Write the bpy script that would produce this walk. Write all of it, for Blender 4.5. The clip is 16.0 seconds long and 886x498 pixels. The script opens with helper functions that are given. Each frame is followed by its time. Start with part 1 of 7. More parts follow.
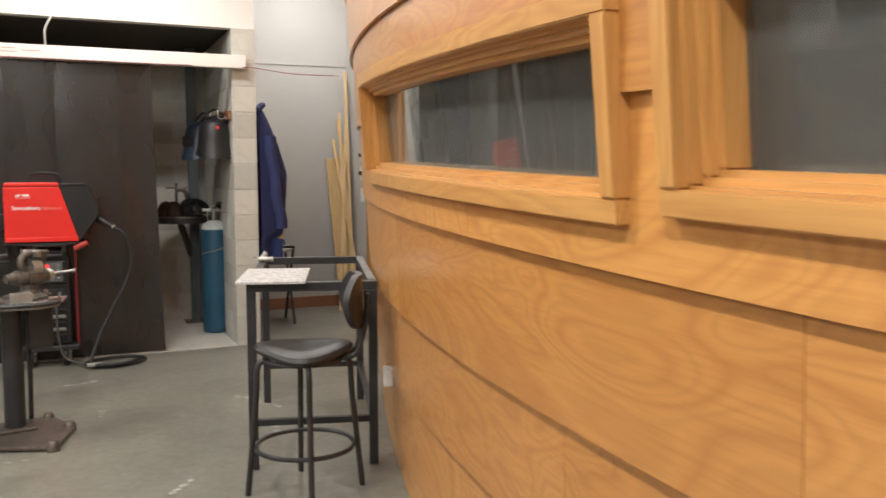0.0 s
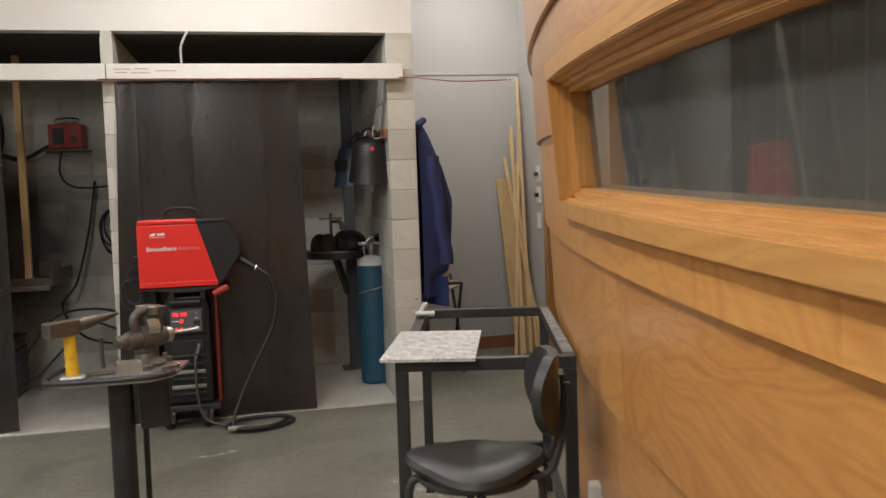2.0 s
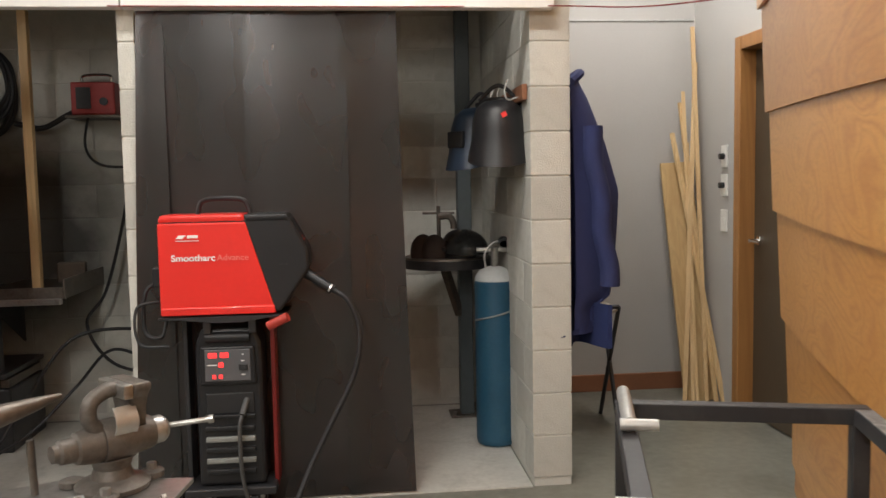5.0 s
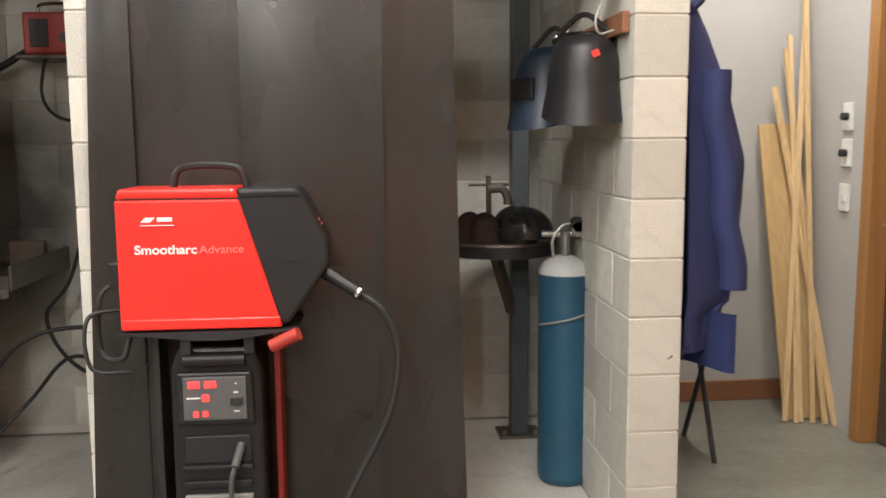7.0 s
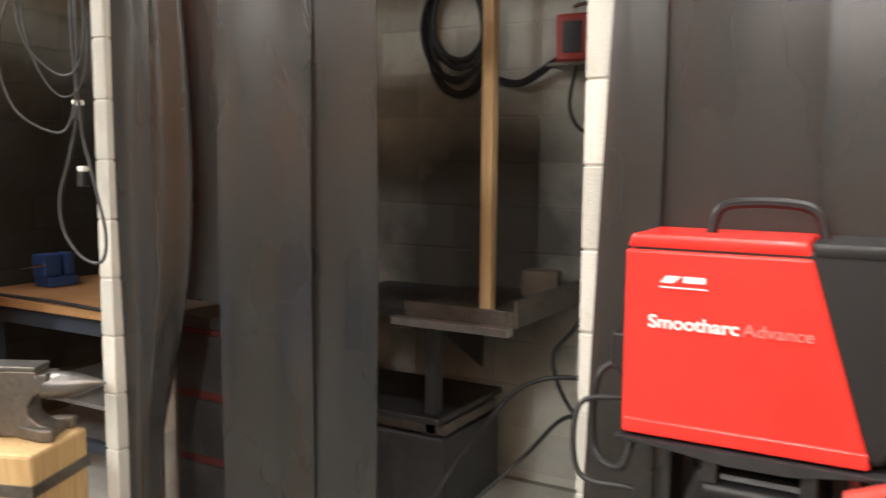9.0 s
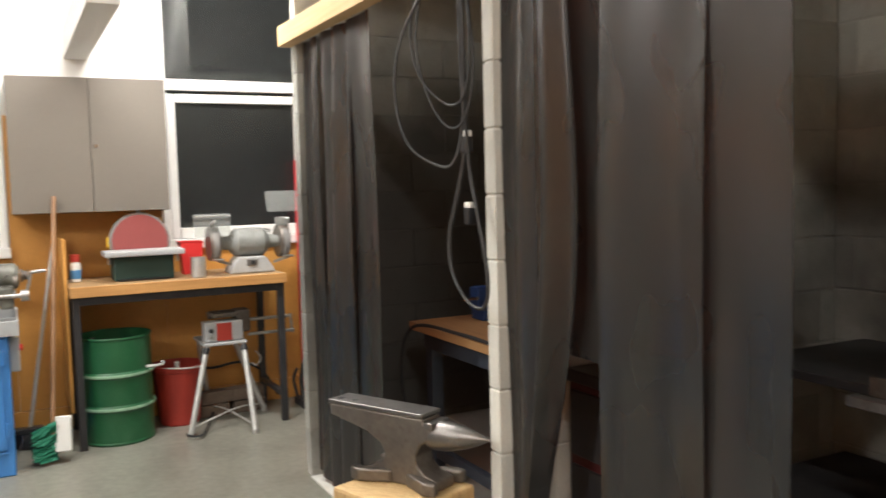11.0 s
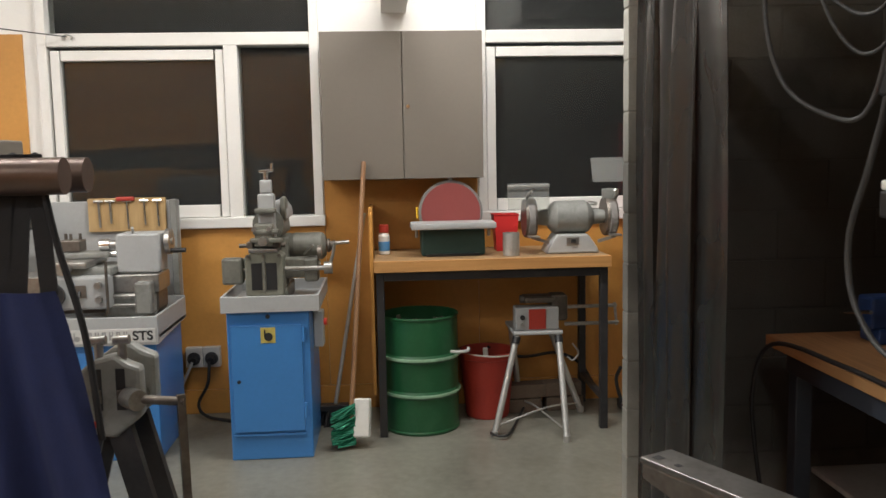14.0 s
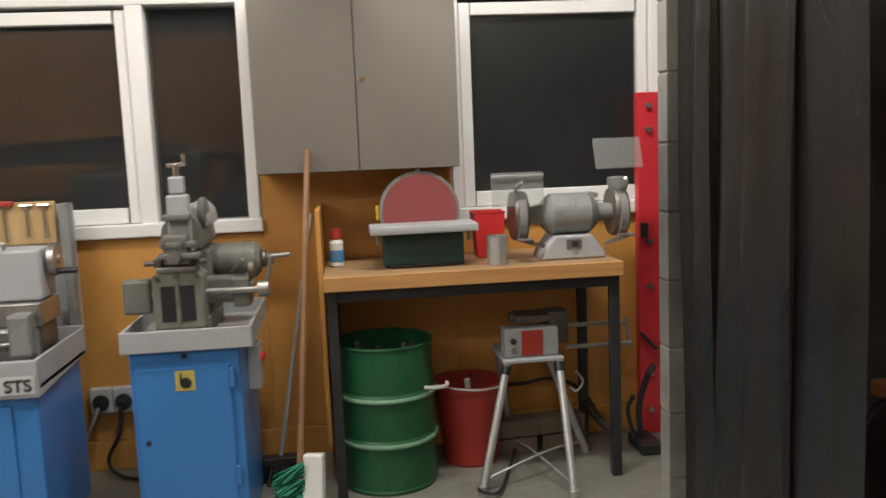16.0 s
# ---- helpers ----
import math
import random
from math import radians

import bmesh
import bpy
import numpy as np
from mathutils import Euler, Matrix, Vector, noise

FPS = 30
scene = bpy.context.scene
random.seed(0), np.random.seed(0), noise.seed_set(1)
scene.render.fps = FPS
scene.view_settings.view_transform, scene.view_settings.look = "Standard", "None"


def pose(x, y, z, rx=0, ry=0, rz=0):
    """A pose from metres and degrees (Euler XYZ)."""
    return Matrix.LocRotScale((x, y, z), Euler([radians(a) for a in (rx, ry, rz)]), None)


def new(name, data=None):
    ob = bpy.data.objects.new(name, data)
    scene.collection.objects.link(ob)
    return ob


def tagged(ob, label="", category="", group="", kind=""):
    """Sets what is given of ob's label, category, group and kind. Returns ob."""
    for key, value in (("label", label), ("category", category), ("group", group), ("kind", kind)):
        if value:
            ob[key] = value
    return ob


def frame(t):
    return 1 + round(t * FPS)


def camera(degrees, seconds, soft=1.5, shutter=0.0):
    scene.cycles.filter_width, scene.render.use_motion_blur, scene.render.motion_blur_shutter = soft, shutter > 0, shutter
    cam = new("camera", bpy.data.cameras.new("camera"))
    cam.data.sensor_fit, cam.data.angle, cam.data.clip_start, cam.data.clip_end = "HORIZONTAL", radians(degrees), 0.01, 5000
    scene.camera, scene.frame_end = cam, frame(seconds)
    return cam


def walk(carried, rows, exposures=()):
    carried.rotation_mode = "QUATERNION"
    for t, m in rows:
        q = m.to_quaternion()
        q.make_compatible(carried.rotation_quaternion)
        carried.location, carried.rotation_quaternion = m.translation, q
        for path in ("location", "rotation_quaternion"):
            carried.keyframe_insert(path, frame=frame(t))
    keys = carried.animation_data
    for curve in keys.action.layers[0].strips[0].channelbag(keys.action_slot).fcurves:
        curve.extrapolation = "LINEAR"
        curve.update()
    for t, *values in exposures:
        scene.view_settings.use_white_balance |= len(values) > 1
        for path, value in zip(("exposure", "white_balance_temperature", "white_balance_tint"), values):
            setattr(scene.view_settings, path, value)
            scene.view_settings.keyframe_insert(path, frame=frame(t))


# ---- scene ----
cam = camera(55.2, 16.0, shutter=0.5)
METRES, EYE, TILT, LEAN, TURN = 7.25, 1.34, 0.0, 0.0, -23.7
ROWS = [
    (0.0, 0.0, 0.0, 0.0, -0.0, -5.19, 0.05),
    (0.5, -0.0024, 0.0349, 0.0018, 4.03, -4.8, 1.08),
    (1.0, -0.0023, 0.0753, 0.0033, 9.29, -5.25, 0.59),
    (1.5, -0.0084, 0.1106, 0.0026, 11.84, -6.05, 0.32),
    (2.0, -0.0244, 0.1534, 0.0062, 11.26, -3.89, 1.91),
    (2.5, -0.0364, 0.1937, 0.0061, 14.03, -3.82, 1.92),
    (3.0, -0.0479, 0.2332, 0.0069, 16.33, -5.0, 1.95),
    (3.5, -0.0639, 0.2711, 0.0061, 14.56, -4.61, 1.56),
    (4.0, -0.081, 0.3086, 0.0063, 15.15, -5.48, 2.37),
    (4.5, -0.096, 0.3489, 0.0074, 17.43, -4.42, 1.41),
    (7.0, -0.1796, 0.509, 0.0079, 18.44, -7.21, 0.46),
    (7.5, -0.2016, 0.5351, 0.0108, 23.52, -7.05, 1.25),
    (8.0, -0.2189, 0.5572, 0.0108, 34.56, -6.98, 1.0),
    (8.5, -0.2328, 0.5819, 0.0114, 44.99, -5.92, -0.17),
    (9.0, -0.2482, 0.6003, 0.0106, 53.39, -6.14, -0.42),
    (9.5, -0.2643, 0.6184, 0.0127, 60.45, -4.99, 0.65),
    (10.0, -0.2756, 0.6384, 0.0127, 70.21, -5.35, 1.49),
    (12.5, -0.3497, 0.6818, 0.0147, 105.11, -4.87, 0.22),
    (13.0, -0.3672, 0.6832, 0.0136, 109.88, -6.5, 0.52),
    (13.5, -0.3933, 0.6747, 0.0131, 110.13, -6.19, -0.11),
    (14.0, -0.4187, 0.6644, 0.0131, 109.67, -6.16, 1.08),
    (14.5, -0.4475, 0.6553, 0.0119, 110.2, -6.26, 0.87),
    (15.0, -0.4785, 0.6472, 0.0119, 112.18, -6.47, 0.3),
    (15.5, -0.5066, 0.6348, 0.0102, 110.32, -6.86, 0.25),
    (16.0, -0.539, 0.6183, 0.0119, 107.0, -7.13, 2.31),
]
walk(cam, [(t, pose(0, 0, EYE, TILT, LEAN, TURN) @ pose(METRES * x, METRES * y, METRES * z, 90 + pitch, roll, yaw)) for t, x, y, z, yaw, pitch, roll in ROWS],
     exposures=[(0.0, 0.15), (0.5, 0.0), (1.0, -0.2), (1.5, -0.15), (2.5, -0.5), (3.5, -0.15), (4.7, 0.05), (7.0, 0.75), (8.5, 0.9), (9.5, 1.05), (10.2, 1.0), (12.3, -0.2), (16.0, -0.25)])

# world: night outside, the shop lit by its own ceiling tubes
world = bpy.data.worlds.new("night")
scene.world = world
world.use_nodes = True
world.node_tree.nodes["Background"].inputs[0].default_value = (0.012, 0.014, 0.02, 1)
world.node_tree.nodes["Background"].inputs[1].default_value = 0.35


# ---- materials ----
def shader(name):
    m = bpy.data.materials.new(name)
    m.use_nodes = True
    nt = m.node_tree
    return m, nt, nt.nodes["Principled BSDF"]


def link(nt, a, b):
    nt.links.new(a, b)


def node(nt, kind, **vals):
    n = nt.nodes.new(kind)
    for k, v in vals.items():
        n.inputs[k].default_value = v
    return n


def ramp(nt, fac, stops):
    r = nt.nodes.new("ShaderNodeValToRGB")
    e = r.color_ramp.elements
    e[0].position, e[0].color = stops[0][0], (*stops[0][1], 1)
    e[1].position, e[1].color = stops[-1][0], (*stops[-1][1], 1)
    for p, c in stops[1:-1]:
        x = e.new(p)
        x.color = (*c, 1)
    link(nt, fac, r.inputs[0])
    return r


def scaled(c, f):
    return tuple(min(1.0, v * f) for v in c)


def mixed(nt, fac, a, b, mode="MIX"):
    mx = nt.nodes.new("ShaderNodeMix")
    mx.data_type, mx.blend_type = "RGBA", mode
    for sock, v in ((mx.inputs[0], fac), (mx.inputs[6], a), (mx.inputs[7], b)):
        if isinstance(v, bpy.types.NodeSocket):
            link(nt, v, sock)
        elif isinstance(v, tuple):
            sock.default_value = (*v, 1)
        else:
            sock.default_value = v
    return mx.outputs[2]


def surface(name, base, rough=0.6, metal=0.0, vary=0.15, big=3.0, fine=60.0, bump=0.1, dirt=None, dirt_amount=0.5,
            piece=0.0, coat=0.0, scale=(1, 1, 1)):
    """A painted, worn or plain surface: broad stains, fine grain, uneven gloss and slight relief."""
    m, nt, p = shader(name)
    co = nt.nodes.new("ShaderNodeTexCoord")
    mp = node(nt, "ShaderNodeMapping", Scale=scale)
    link(nt, co.outputs["Object"], mp.inputs[0])
    n1 = node(nt, "ShaderNodeTexNoise", Scale=big, Detail=5.0, Roughness=0.6)
    n2 = node(nt, "ShaderNodeTexNoise", Scale=fine, Detail=3.0)
    for n in (n1, n2):
        link(nt, mp.outputs[0], n.inputs["Vector"])
    c1 = ramp(nt, n1.outputs[0], [(0.3, scaled(base, 1 - vary)), (0.7, scaled(base, 1 + vary))])
    col = mixed(nt, 0.35, c1.outputs[0], ramp(nt, n2.outputs[0], [(0.25, scaled(base, 1 - 1.3 * vary)), (0.75, scaled(base, 1 + 1.3 * vary))]).outputs[0])
    if piece:
        info = nt.nodes.new("ShaderNodeObjectInfo")
        r = ramp(nt, info.outputs["Random"], [(0.0, (1 - piece,) * 3), (1.0, (1, 1, 1))])
        col = mixed(nt, 1.0, col, r.outputs[0], "MULTIPLY")
    if dirt:
        n3 = node(nt, "ShaderNodeTexNoise", Scale=big * 1.9, Detail=8.0, Roughness=0.7, Distortion=0.6)
        link(nt, mp.outputs[0], n3.inputs["Vector"])
        f = ramp(nt, n3.outputs[0], [(0.5, (0, 0, 0)), (0.72, (dirt_amount,) * 3)])
        col = mixed(nt, f.outputs[0], col, dirt)
    link(nt, col, p.inputs["Base Color"])
    rr = node(nt, "ShaderNodeMapRange")
    rr.inputs[3].default_value, rr.inputs[4].default_value = max(0.03, rough - 0.1), min(1, rough + 0.12)
    link(nt, n1.outputs[0], rr.inputs[0])
    link(nt, rr.outputs[0], p.inputs["Roughness"])
    p.inputs["Metallic"].default_value = metal
    p.inputs["Coat Weight"].default_value = coat
    if bump:
        b = node(nt, "ShaderNodeBump", Strength=bump, Distance=0.004)
        link(nt, n2.outputs[0], b.inputs["Height"])
        link(nt, b.outputs[0], p.inputs["Normal"])
    return m


def timber(name, light, dark, axis="y", rings=9.0, rough=0.4, coat=0.0, piece=0.12, swirl=1.2, stretch=0.12, figure=2.6):
    """Wood: long grain along one axis with cathedral figure, pores and a shift from piece to piece."""
    m, nt, p = shader(name)
    co = nt.nodes.new("ShaderNodeTexCoord")
    info = nt.nodes.new("ShaderNodeObjectInfo")
    add = nt.nodes.new("ShaderNodeVectorMath")
    add.operation = "MULTIPLY_ADD"
    comb = nt.nodes.new("ShaderNodeCombineXYZ")
    for i in range(3):
        link(nt, info.outputs["Random"], comb.inputs[i])
    add.inputs[1].default_value = (17.0, 31.0, 23.0)
    link(nt, comb.outputs[0], add.inputs[0])
    link(nt, co.outputs["Object"], add.inputs[2])
    s = [1.0, 1.0, 1.0]
    s["xyz".index(axis)] = stretch
    mp = node(nt, "ShaderNodeMapping", Scale=tuple(s))
    link(nt, add.outputs[0], mp.inputs[0])
    warp = node(nt, "ShaderNodeTexNoise", Scale=figure, Detail=2.0, Distortion=swirl)
    link(nt, mp.outputs[0], warp.inputs["Vector"])
    mul = nt.nodes.new("ShaderNodeMath")
    mul.operation = "MULTIPLY"
    mul.inputs[1].default_value = rings
    link(nt, warp.outputs[0], mul.inputs[0])
    sine = nt.nodes.new("ShaderNodeMath")
    sine.operation = "PINGPONG"
    sine.inputs[1].default_value = 0.5
    link(nt, mul.outputs[0], sine.inputs[0])
    s2 = [90.0, 90.0, 90.0]
    s2["xyz".index(axis)] = 3.0
    mp2 = node(nt, "ShaderNodeMapping", Scale=tuple(s2))
    link(nt, add.outputs[0], mp2.inputs[0])
    pores = node(nt, "ShaderNodeTexNoise", Scale=1.0, Detail=4.0)
    link(nt, mp2.outputs[0], pores.inputs["Vector"])
    blot = node(nt, "ShaderNodeTexNoise", Scale=1.3, Detail=3.0)
    link(nt, add.outputs[0], blot.inputs["Vector"])
    mid = tuple((a + b) / 2 for a, b in zip(light, dark))
    soft = tuple(0.5 * a + 0.5 * b for a, b in zip(light, dark))
    c = ramp(nt, sine.outputs[0], [(0.0, soft), (0.22, scaled(light, 0.95)), (0.36, light), (0.5, scaled(light, 0.85))])
    col = mixed(nt, ramp(nt, pores.outputs[0], [(0.45, (0, 0, 0)), (0.75, (0.4, 0.4, 0.4))]).outputs[0], c.outputs[0], dark)
    col = mixed(nt, ramp(nt, blot.outputs[0], [(0.4, (0, 0, 0)), (0.75, (0.45, 0.45, 0.45))]).outputs[0], col, mid)
    r = ramp(nt, info.outputs["Random"], [(0.0, (1 - piece, 1 - 1.25 * piece, 1 - 1.5 * piece)), (1.0, (1, 1, 1))])
    col = mixed(nt, 1.0, col, r.outputs[0], "MULTIPLY")
    link(nt, col, p.inputs["Base Color"])
    p.inputs["Roughness"].default_value = rough
    p.inputs["Coat Weight"].default_value = coat
    p.inputs["Coat Roughness"].default_value = 0.25
    b = node(nt, "ShaderNodeBump", Strength=0.12, Distance=0.002)
    link(nt, pores.outputs[0], b.inputs["Height"])
    link(nt, b.outputs[0], p.inputs["Normal"])
    return m


def shade_painted(m):
    """Paints the booths' inner shade into the wall colour round the two booth benches."""
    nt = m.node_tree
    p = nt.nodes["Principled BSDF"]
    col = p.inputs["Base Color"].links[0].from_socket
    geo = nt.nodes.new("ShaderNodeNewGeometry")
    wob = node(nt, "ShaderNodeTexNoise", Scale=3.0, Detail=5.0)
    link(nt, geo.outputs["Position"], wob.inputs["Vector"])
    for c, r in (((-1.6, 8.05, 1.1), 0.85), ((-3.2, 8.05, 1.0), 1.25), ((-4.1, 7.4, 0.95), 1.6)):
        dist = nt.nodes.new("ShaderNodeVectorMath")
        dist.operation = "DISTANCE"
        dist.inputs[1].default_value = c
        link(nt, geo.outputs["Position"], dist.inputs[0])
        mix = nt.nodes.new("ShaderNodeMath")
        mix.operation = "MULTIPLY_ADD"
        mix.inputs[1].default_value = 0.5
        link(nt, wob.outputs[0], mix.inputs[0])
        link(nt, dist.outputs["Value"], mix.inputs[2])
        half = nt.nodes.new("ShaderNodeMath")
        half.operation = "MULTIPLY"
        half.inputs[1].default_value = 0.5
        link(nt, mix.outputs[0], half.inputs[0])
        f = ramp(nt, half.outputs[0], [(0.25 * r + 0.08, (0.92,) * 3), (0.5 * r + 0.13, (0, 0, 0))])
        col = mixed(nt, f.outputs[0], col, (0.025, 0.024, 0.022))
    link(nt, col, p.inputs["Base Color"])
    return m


def plain(name, base, rough=0.5, metal=0.0):
    m, nt, p = shader(name)
    p.inputs["Base Color"].default_value = (*base, 1)
    p.inputs["Roughness"].default_value, p.inputs["Metallic"].default_value = rough, metal
    return m


def glowing(name, col, strength):
    m, nt, p = shader(name)
    p.inputs["Base Color"].default_value = (*col, 1)
    p.inputs["Emission Color"].default_value = (*col, 1)
    p.inputs["Emission Strength"].default_value = strength
    return m


def clear(name, tint, rough=0.02, opacity=0.1):
    """Thin sheet: mirror-like at a glance, otherwise mostly see-through."""
    m, nt, p = shader(name)
    p.inputs["Base Color"].default_value = (*tint, 1)
    p.inputs["Roughness"].default_value = rough
    tr = nt.nodes.new("ShaderNodeBsdfTransparent")
    tr.inputs[0].default_value = (*tint, 1)
    gl = node(nt, "ShaderNodeBsdfGlossy", Roughness=rough)
    fr = node(nt, "ShaderNodeFresnel", IOR=1.5)
    a = nt.nodes.new("ShaderNodeMixShader")
    link(nt, fr.outputs[0], a.inputs[0])
    link(nt, tr.outputs[0], a.inputs[1])
    link(nt, gl.outputs[0], a.inputs[2])
    b = nt.nodes.new("ShaderNodeMixShader")
    b.inputs[0].default_value = opacity
    link(nt, a.outputs[0], b.inputs[1])
    link(nt, p.outputs[0], b.inputs[2])
    link(nt, b.outputs[0], nt.nodes["Material Output"].inputs[0])
    return m


def curtain_vinyl():
    """Dark welding-curtain vinyl: glossy film, faintly see-through, scuffed."""
    m, nt, p = shader("curtain_vinyl")
    co = nt.nodes.new("ShaderNodeTexCoord")
    mp = node(nt, "ShaderNodeMapping", Scale=(2.0, 2.0, 1.0))
    link(nt, co.outputs["Object"], mp.inputs[0])
    n = node(nt, "ShaderNodeTexNoise", Scale=2.0, Detail=2.0, Roughness=0.5)
    link(nt, mp.outputs[0], n.inputs["Vector"])
    col = ramp(nt, n.outputs[0], [(0.25, (0.025, 0.027, 0.026)), (0.8, (0.034, 0.037, 0.036))])
    link(nt, col.outputs[0], p.inputs["Base Color"])
    r = ramp(nt, n.outputs[0], [(0.25, (0.25,) * 3), (0.8, (0.31,) * 3)])
    link(nt, r.outputs[0], p.inputs["Roughness"])
    p.inputs["Specular IOR Level"].default_value = 0.75
    n2 = node(nt, "ShaderNodeTexNoise", Scale=5.0, Detail=0.0)
    link(nt, mp.outputs[0], n2.inputs["Vector"])
    b = node(nt, "ShaderNodeBump", Strength=0.02, Distance=0.01)
    link(nt, n2.outputs[0], b.inputs["Height"])
    link(nt, b.outputs[0], p.inputs["Normal"])
    tr = nt.nodes.new("ShaderNodeBsdfTransparent")
    tr.inputs[0].default_value = (0.8, 0.46, 0.36, 1)
    mx = nt.nodes.new("ShaderNodeMixShader")
    mx.inputs[0].default_value = 0.68
    link(nt, tr.outputs[0], mx.inputs[1])
    link(nt, p.outputs[0], mx.inputs[2])
    link(nt, mx.outputs[0], nt.nodes["Material Output"].inputs[0])
    return m


M_FLOOR = surface("sealed_concrete", (0.19, 0.186, 0.155), 0.34, vary=0.34, big=0.9, fine=22, bump=0.06, dirt=(0.085, 0.082, 0.066), dirt_amount=0.7)
M_SLAB = surface("pale_concrete", (0.5, 0.49, 0.45), 0.7, vary=0.14, big=2.5, fine=40, dirt=(0.27, 0.26, 0.23))
# block and mortar colours carry the painted dimness of the booth interiors
M_BLOCK = shade_painted(surface("grey_block", (0.655, 0.65, 0.59), 0.85, vary=0.12, big=4, fine=140, bump=0.5, piece=0.3, dirt=(0.38, 0.365, 0.31), dirt_amount=0.5))
M_MORTAR = shade_painted(surface("mortar", (0.56, 0.55, 0.5), 0.95, vary=0.1))
M_PLASTER = surface("grey_plaster", (0.44, 0.425, 0.405), 0.8, vary=0.04, big=1.5, fine=80, bump=0.05)
M_WHITE = surface("white_paint", (0.8, 0.79, 0.76), 0.45, vary=0.03, big=2, bump=0.03)
M_CEIL = surface("white_ceiling", (0.8, 0.8, 0.78), 0.8, vary=0.03)
M_OCHRE = surface("ochre_board", (0.56, 0.27, 0.062), 0.5, vary=0.1, big=2.0, fine=50, bump=0.05, dirt=(0.4, 0.18, 0.045), dirt_amount=0.35)
M_HULL = timber("hull_veneer", (0.7, 0.35, 0.1), (0.4, 0.15, 0.035), "y", rings=13, rough=0.33, coat=0.4, swirl=1.8, stretch=0.4, figure=1.5, piece=0.26)
M_PINEX = timber("sawn_pine", (0.72, 0.52, 0.28), (0.5, 0.32, 0.14), "x", rings=10, rough=0.6, stretch=0.04)
M_SASH = timber("clear_pine", (0.68, 0.37, 0.12), (0.42, 0.19, 0.05), "y", rings=12, rough=0.35, coat=0.3, piece=0.1, stretch=0.03)
M_SASH_Z = timber("clear_pine_upright", (0.68, 0.37, 0.12), (0.42, 0.19, 0.05), "z", rings=12, rough=0.35, coat=0.3, piece=0.1, stretch=0.03)
M_PINE = timber("raw_pine", (0.72, 0.52, 0.28), (0.5, 0.32, 0.14), "z", rings=10, rough=0.6, piece=0.15, stretch=0.04)
M_BENCHTOP = timber("worn_bench_wood", (0.4, 0.25, 0.12), (0.2, 0.12, 0.06), "y", rings=14, rough=0.55, piece=0.1, stretch=0.05)
M_BENCHX = timber("bench_wood", (0.48, 0.27, 0.12), (0.25, 0.13, 0.06), "x", rings=14, rough=0.5, piece=0.1, stretch=0.05)
M_BLOCKWOOD = timber("end_grain_block", (0.6, 0.42, 0.2), (0.36, 0.22, 0.09), "z", rings=16, rough=0.7, piece=0.1)
M_VINYL = curtain_vinyl()
M_BLACK = surface("black_steel", (0.022, 0.022, 0.024), 0.42, vary=0.25, dirt=(0.09, 0.085, 0.08), dirt_amount=0.3)
M_PLASTIC = surface("black_plastic", (0.012, 0.012, 0.0135), 0.42, vary=0.1, bump=0.05)
M_LEATHER = surface("black_vinyl_seat", (0.024, 0.023, 0.024), 0.4, vary=0.15, fine=180, bump=0.2)
M_RED = surface("red_enamel", (0.78, 0.03, 0.022), 0.32, vary=0.04, bump=0.0, coat=0.2)
M_REDDARK = surface("red_frame", (0.2, 0.016, 0.014), 0.4, vary=0.1)
M_REDPLASTIC = surface("red_plastic", (0.4, 0.04, 0.026), 0.5, vary=0.1, bump=0.02)
M_STEEL = surface("bare_steel", (0.42, 0.41, 0.39), 0.35, metal=0.9, vary=0.2, big=8, dirt=(0.16, 0.13, 0.1), dirt_amount=0.5)
M_DKSTEEL = surface("dark_worn_steel", (0.17, 0.15, 0.13), 0.45, metal=0.75, vary=0.3, big=10, dirt=(0.09, 0.06, 0.045), dirt_amount=0.5)
M_ANVIL = surface("anvil_face", (0.2, 0.19, 0.18), 0.38, metal=0.85, vary=0.25, big=9, dirt=(0.08, 0.065, 0.055), dirt_amount=0.6)
M_CHROME = surface("chrome", (0.75, 0.75, 0.75), 0.14, metal=1.0, vary=0.05, bump=0.0)
M_GALV = surface("galvanised", (0.5, 0.5, 0.48), 0.45, metal=0.7, vary=0.15, big=12)
M_GREYPAINT = surface("machine_grey", (0.23, 0.235, 0.22), 0.42, vary=0.12, big=6, dirt=(0.1, 0.095, 0.085), dirt_amount=0.55)
M_CASTGREEN = surface("greenish_grey_casting", (0.165, 0.165, 0.14), 0.42, vary=0.22, big=10, dirt=(0.06, 0.055, 0.045), dirt_amount=0.7)
M_LTGREY = surface("light_grey_enamel", (0.39, 0.4, 0.4), 0.4, vary=0.06, big=4, dirt=(0.3, 0.29, 0.27), dirt_amount=0.35)
M_BLUE = surface("blue_enamel", (0.055, 0.225, 0.56), 0.33, vary=0.06, big=3, bump=0.02, coat=0.15)
M_GREEN = surface("green_drum_paint", (0.013, 0.09, 0.033), 0.36, vary=0.15, big=5, dirt=(0.05, 0.14, 0.07), dirt_amount=0.4)
M_DKGREEN = surface("dark_green_paint", (0.02, 0.06, 0.055), 0.42, vary=0.15)
M_CYL = surface("teal_cylinder", (0.02, 0.085, 0.145), 0.42, vary=0.15, big=5, dirt=(0.06, 0.12, 0.14), dirt_amount=0.3)
M_CYLTOP = surface("pale_shoulder", (0.55, 0.57, 0.57), 0.45, vary=0.1)
M_NAVY = surface("navy_cotton", (0.012, 0.021, 0.085), 0.9, vary=0.2, big=5, fine=260, bump=0.3)
M_BLUECLOTH = surface("blue_cotton", (0.023, 0.031, 0.105), 0.9, vary=0.2, big=5, fine=260, bump=0.3)
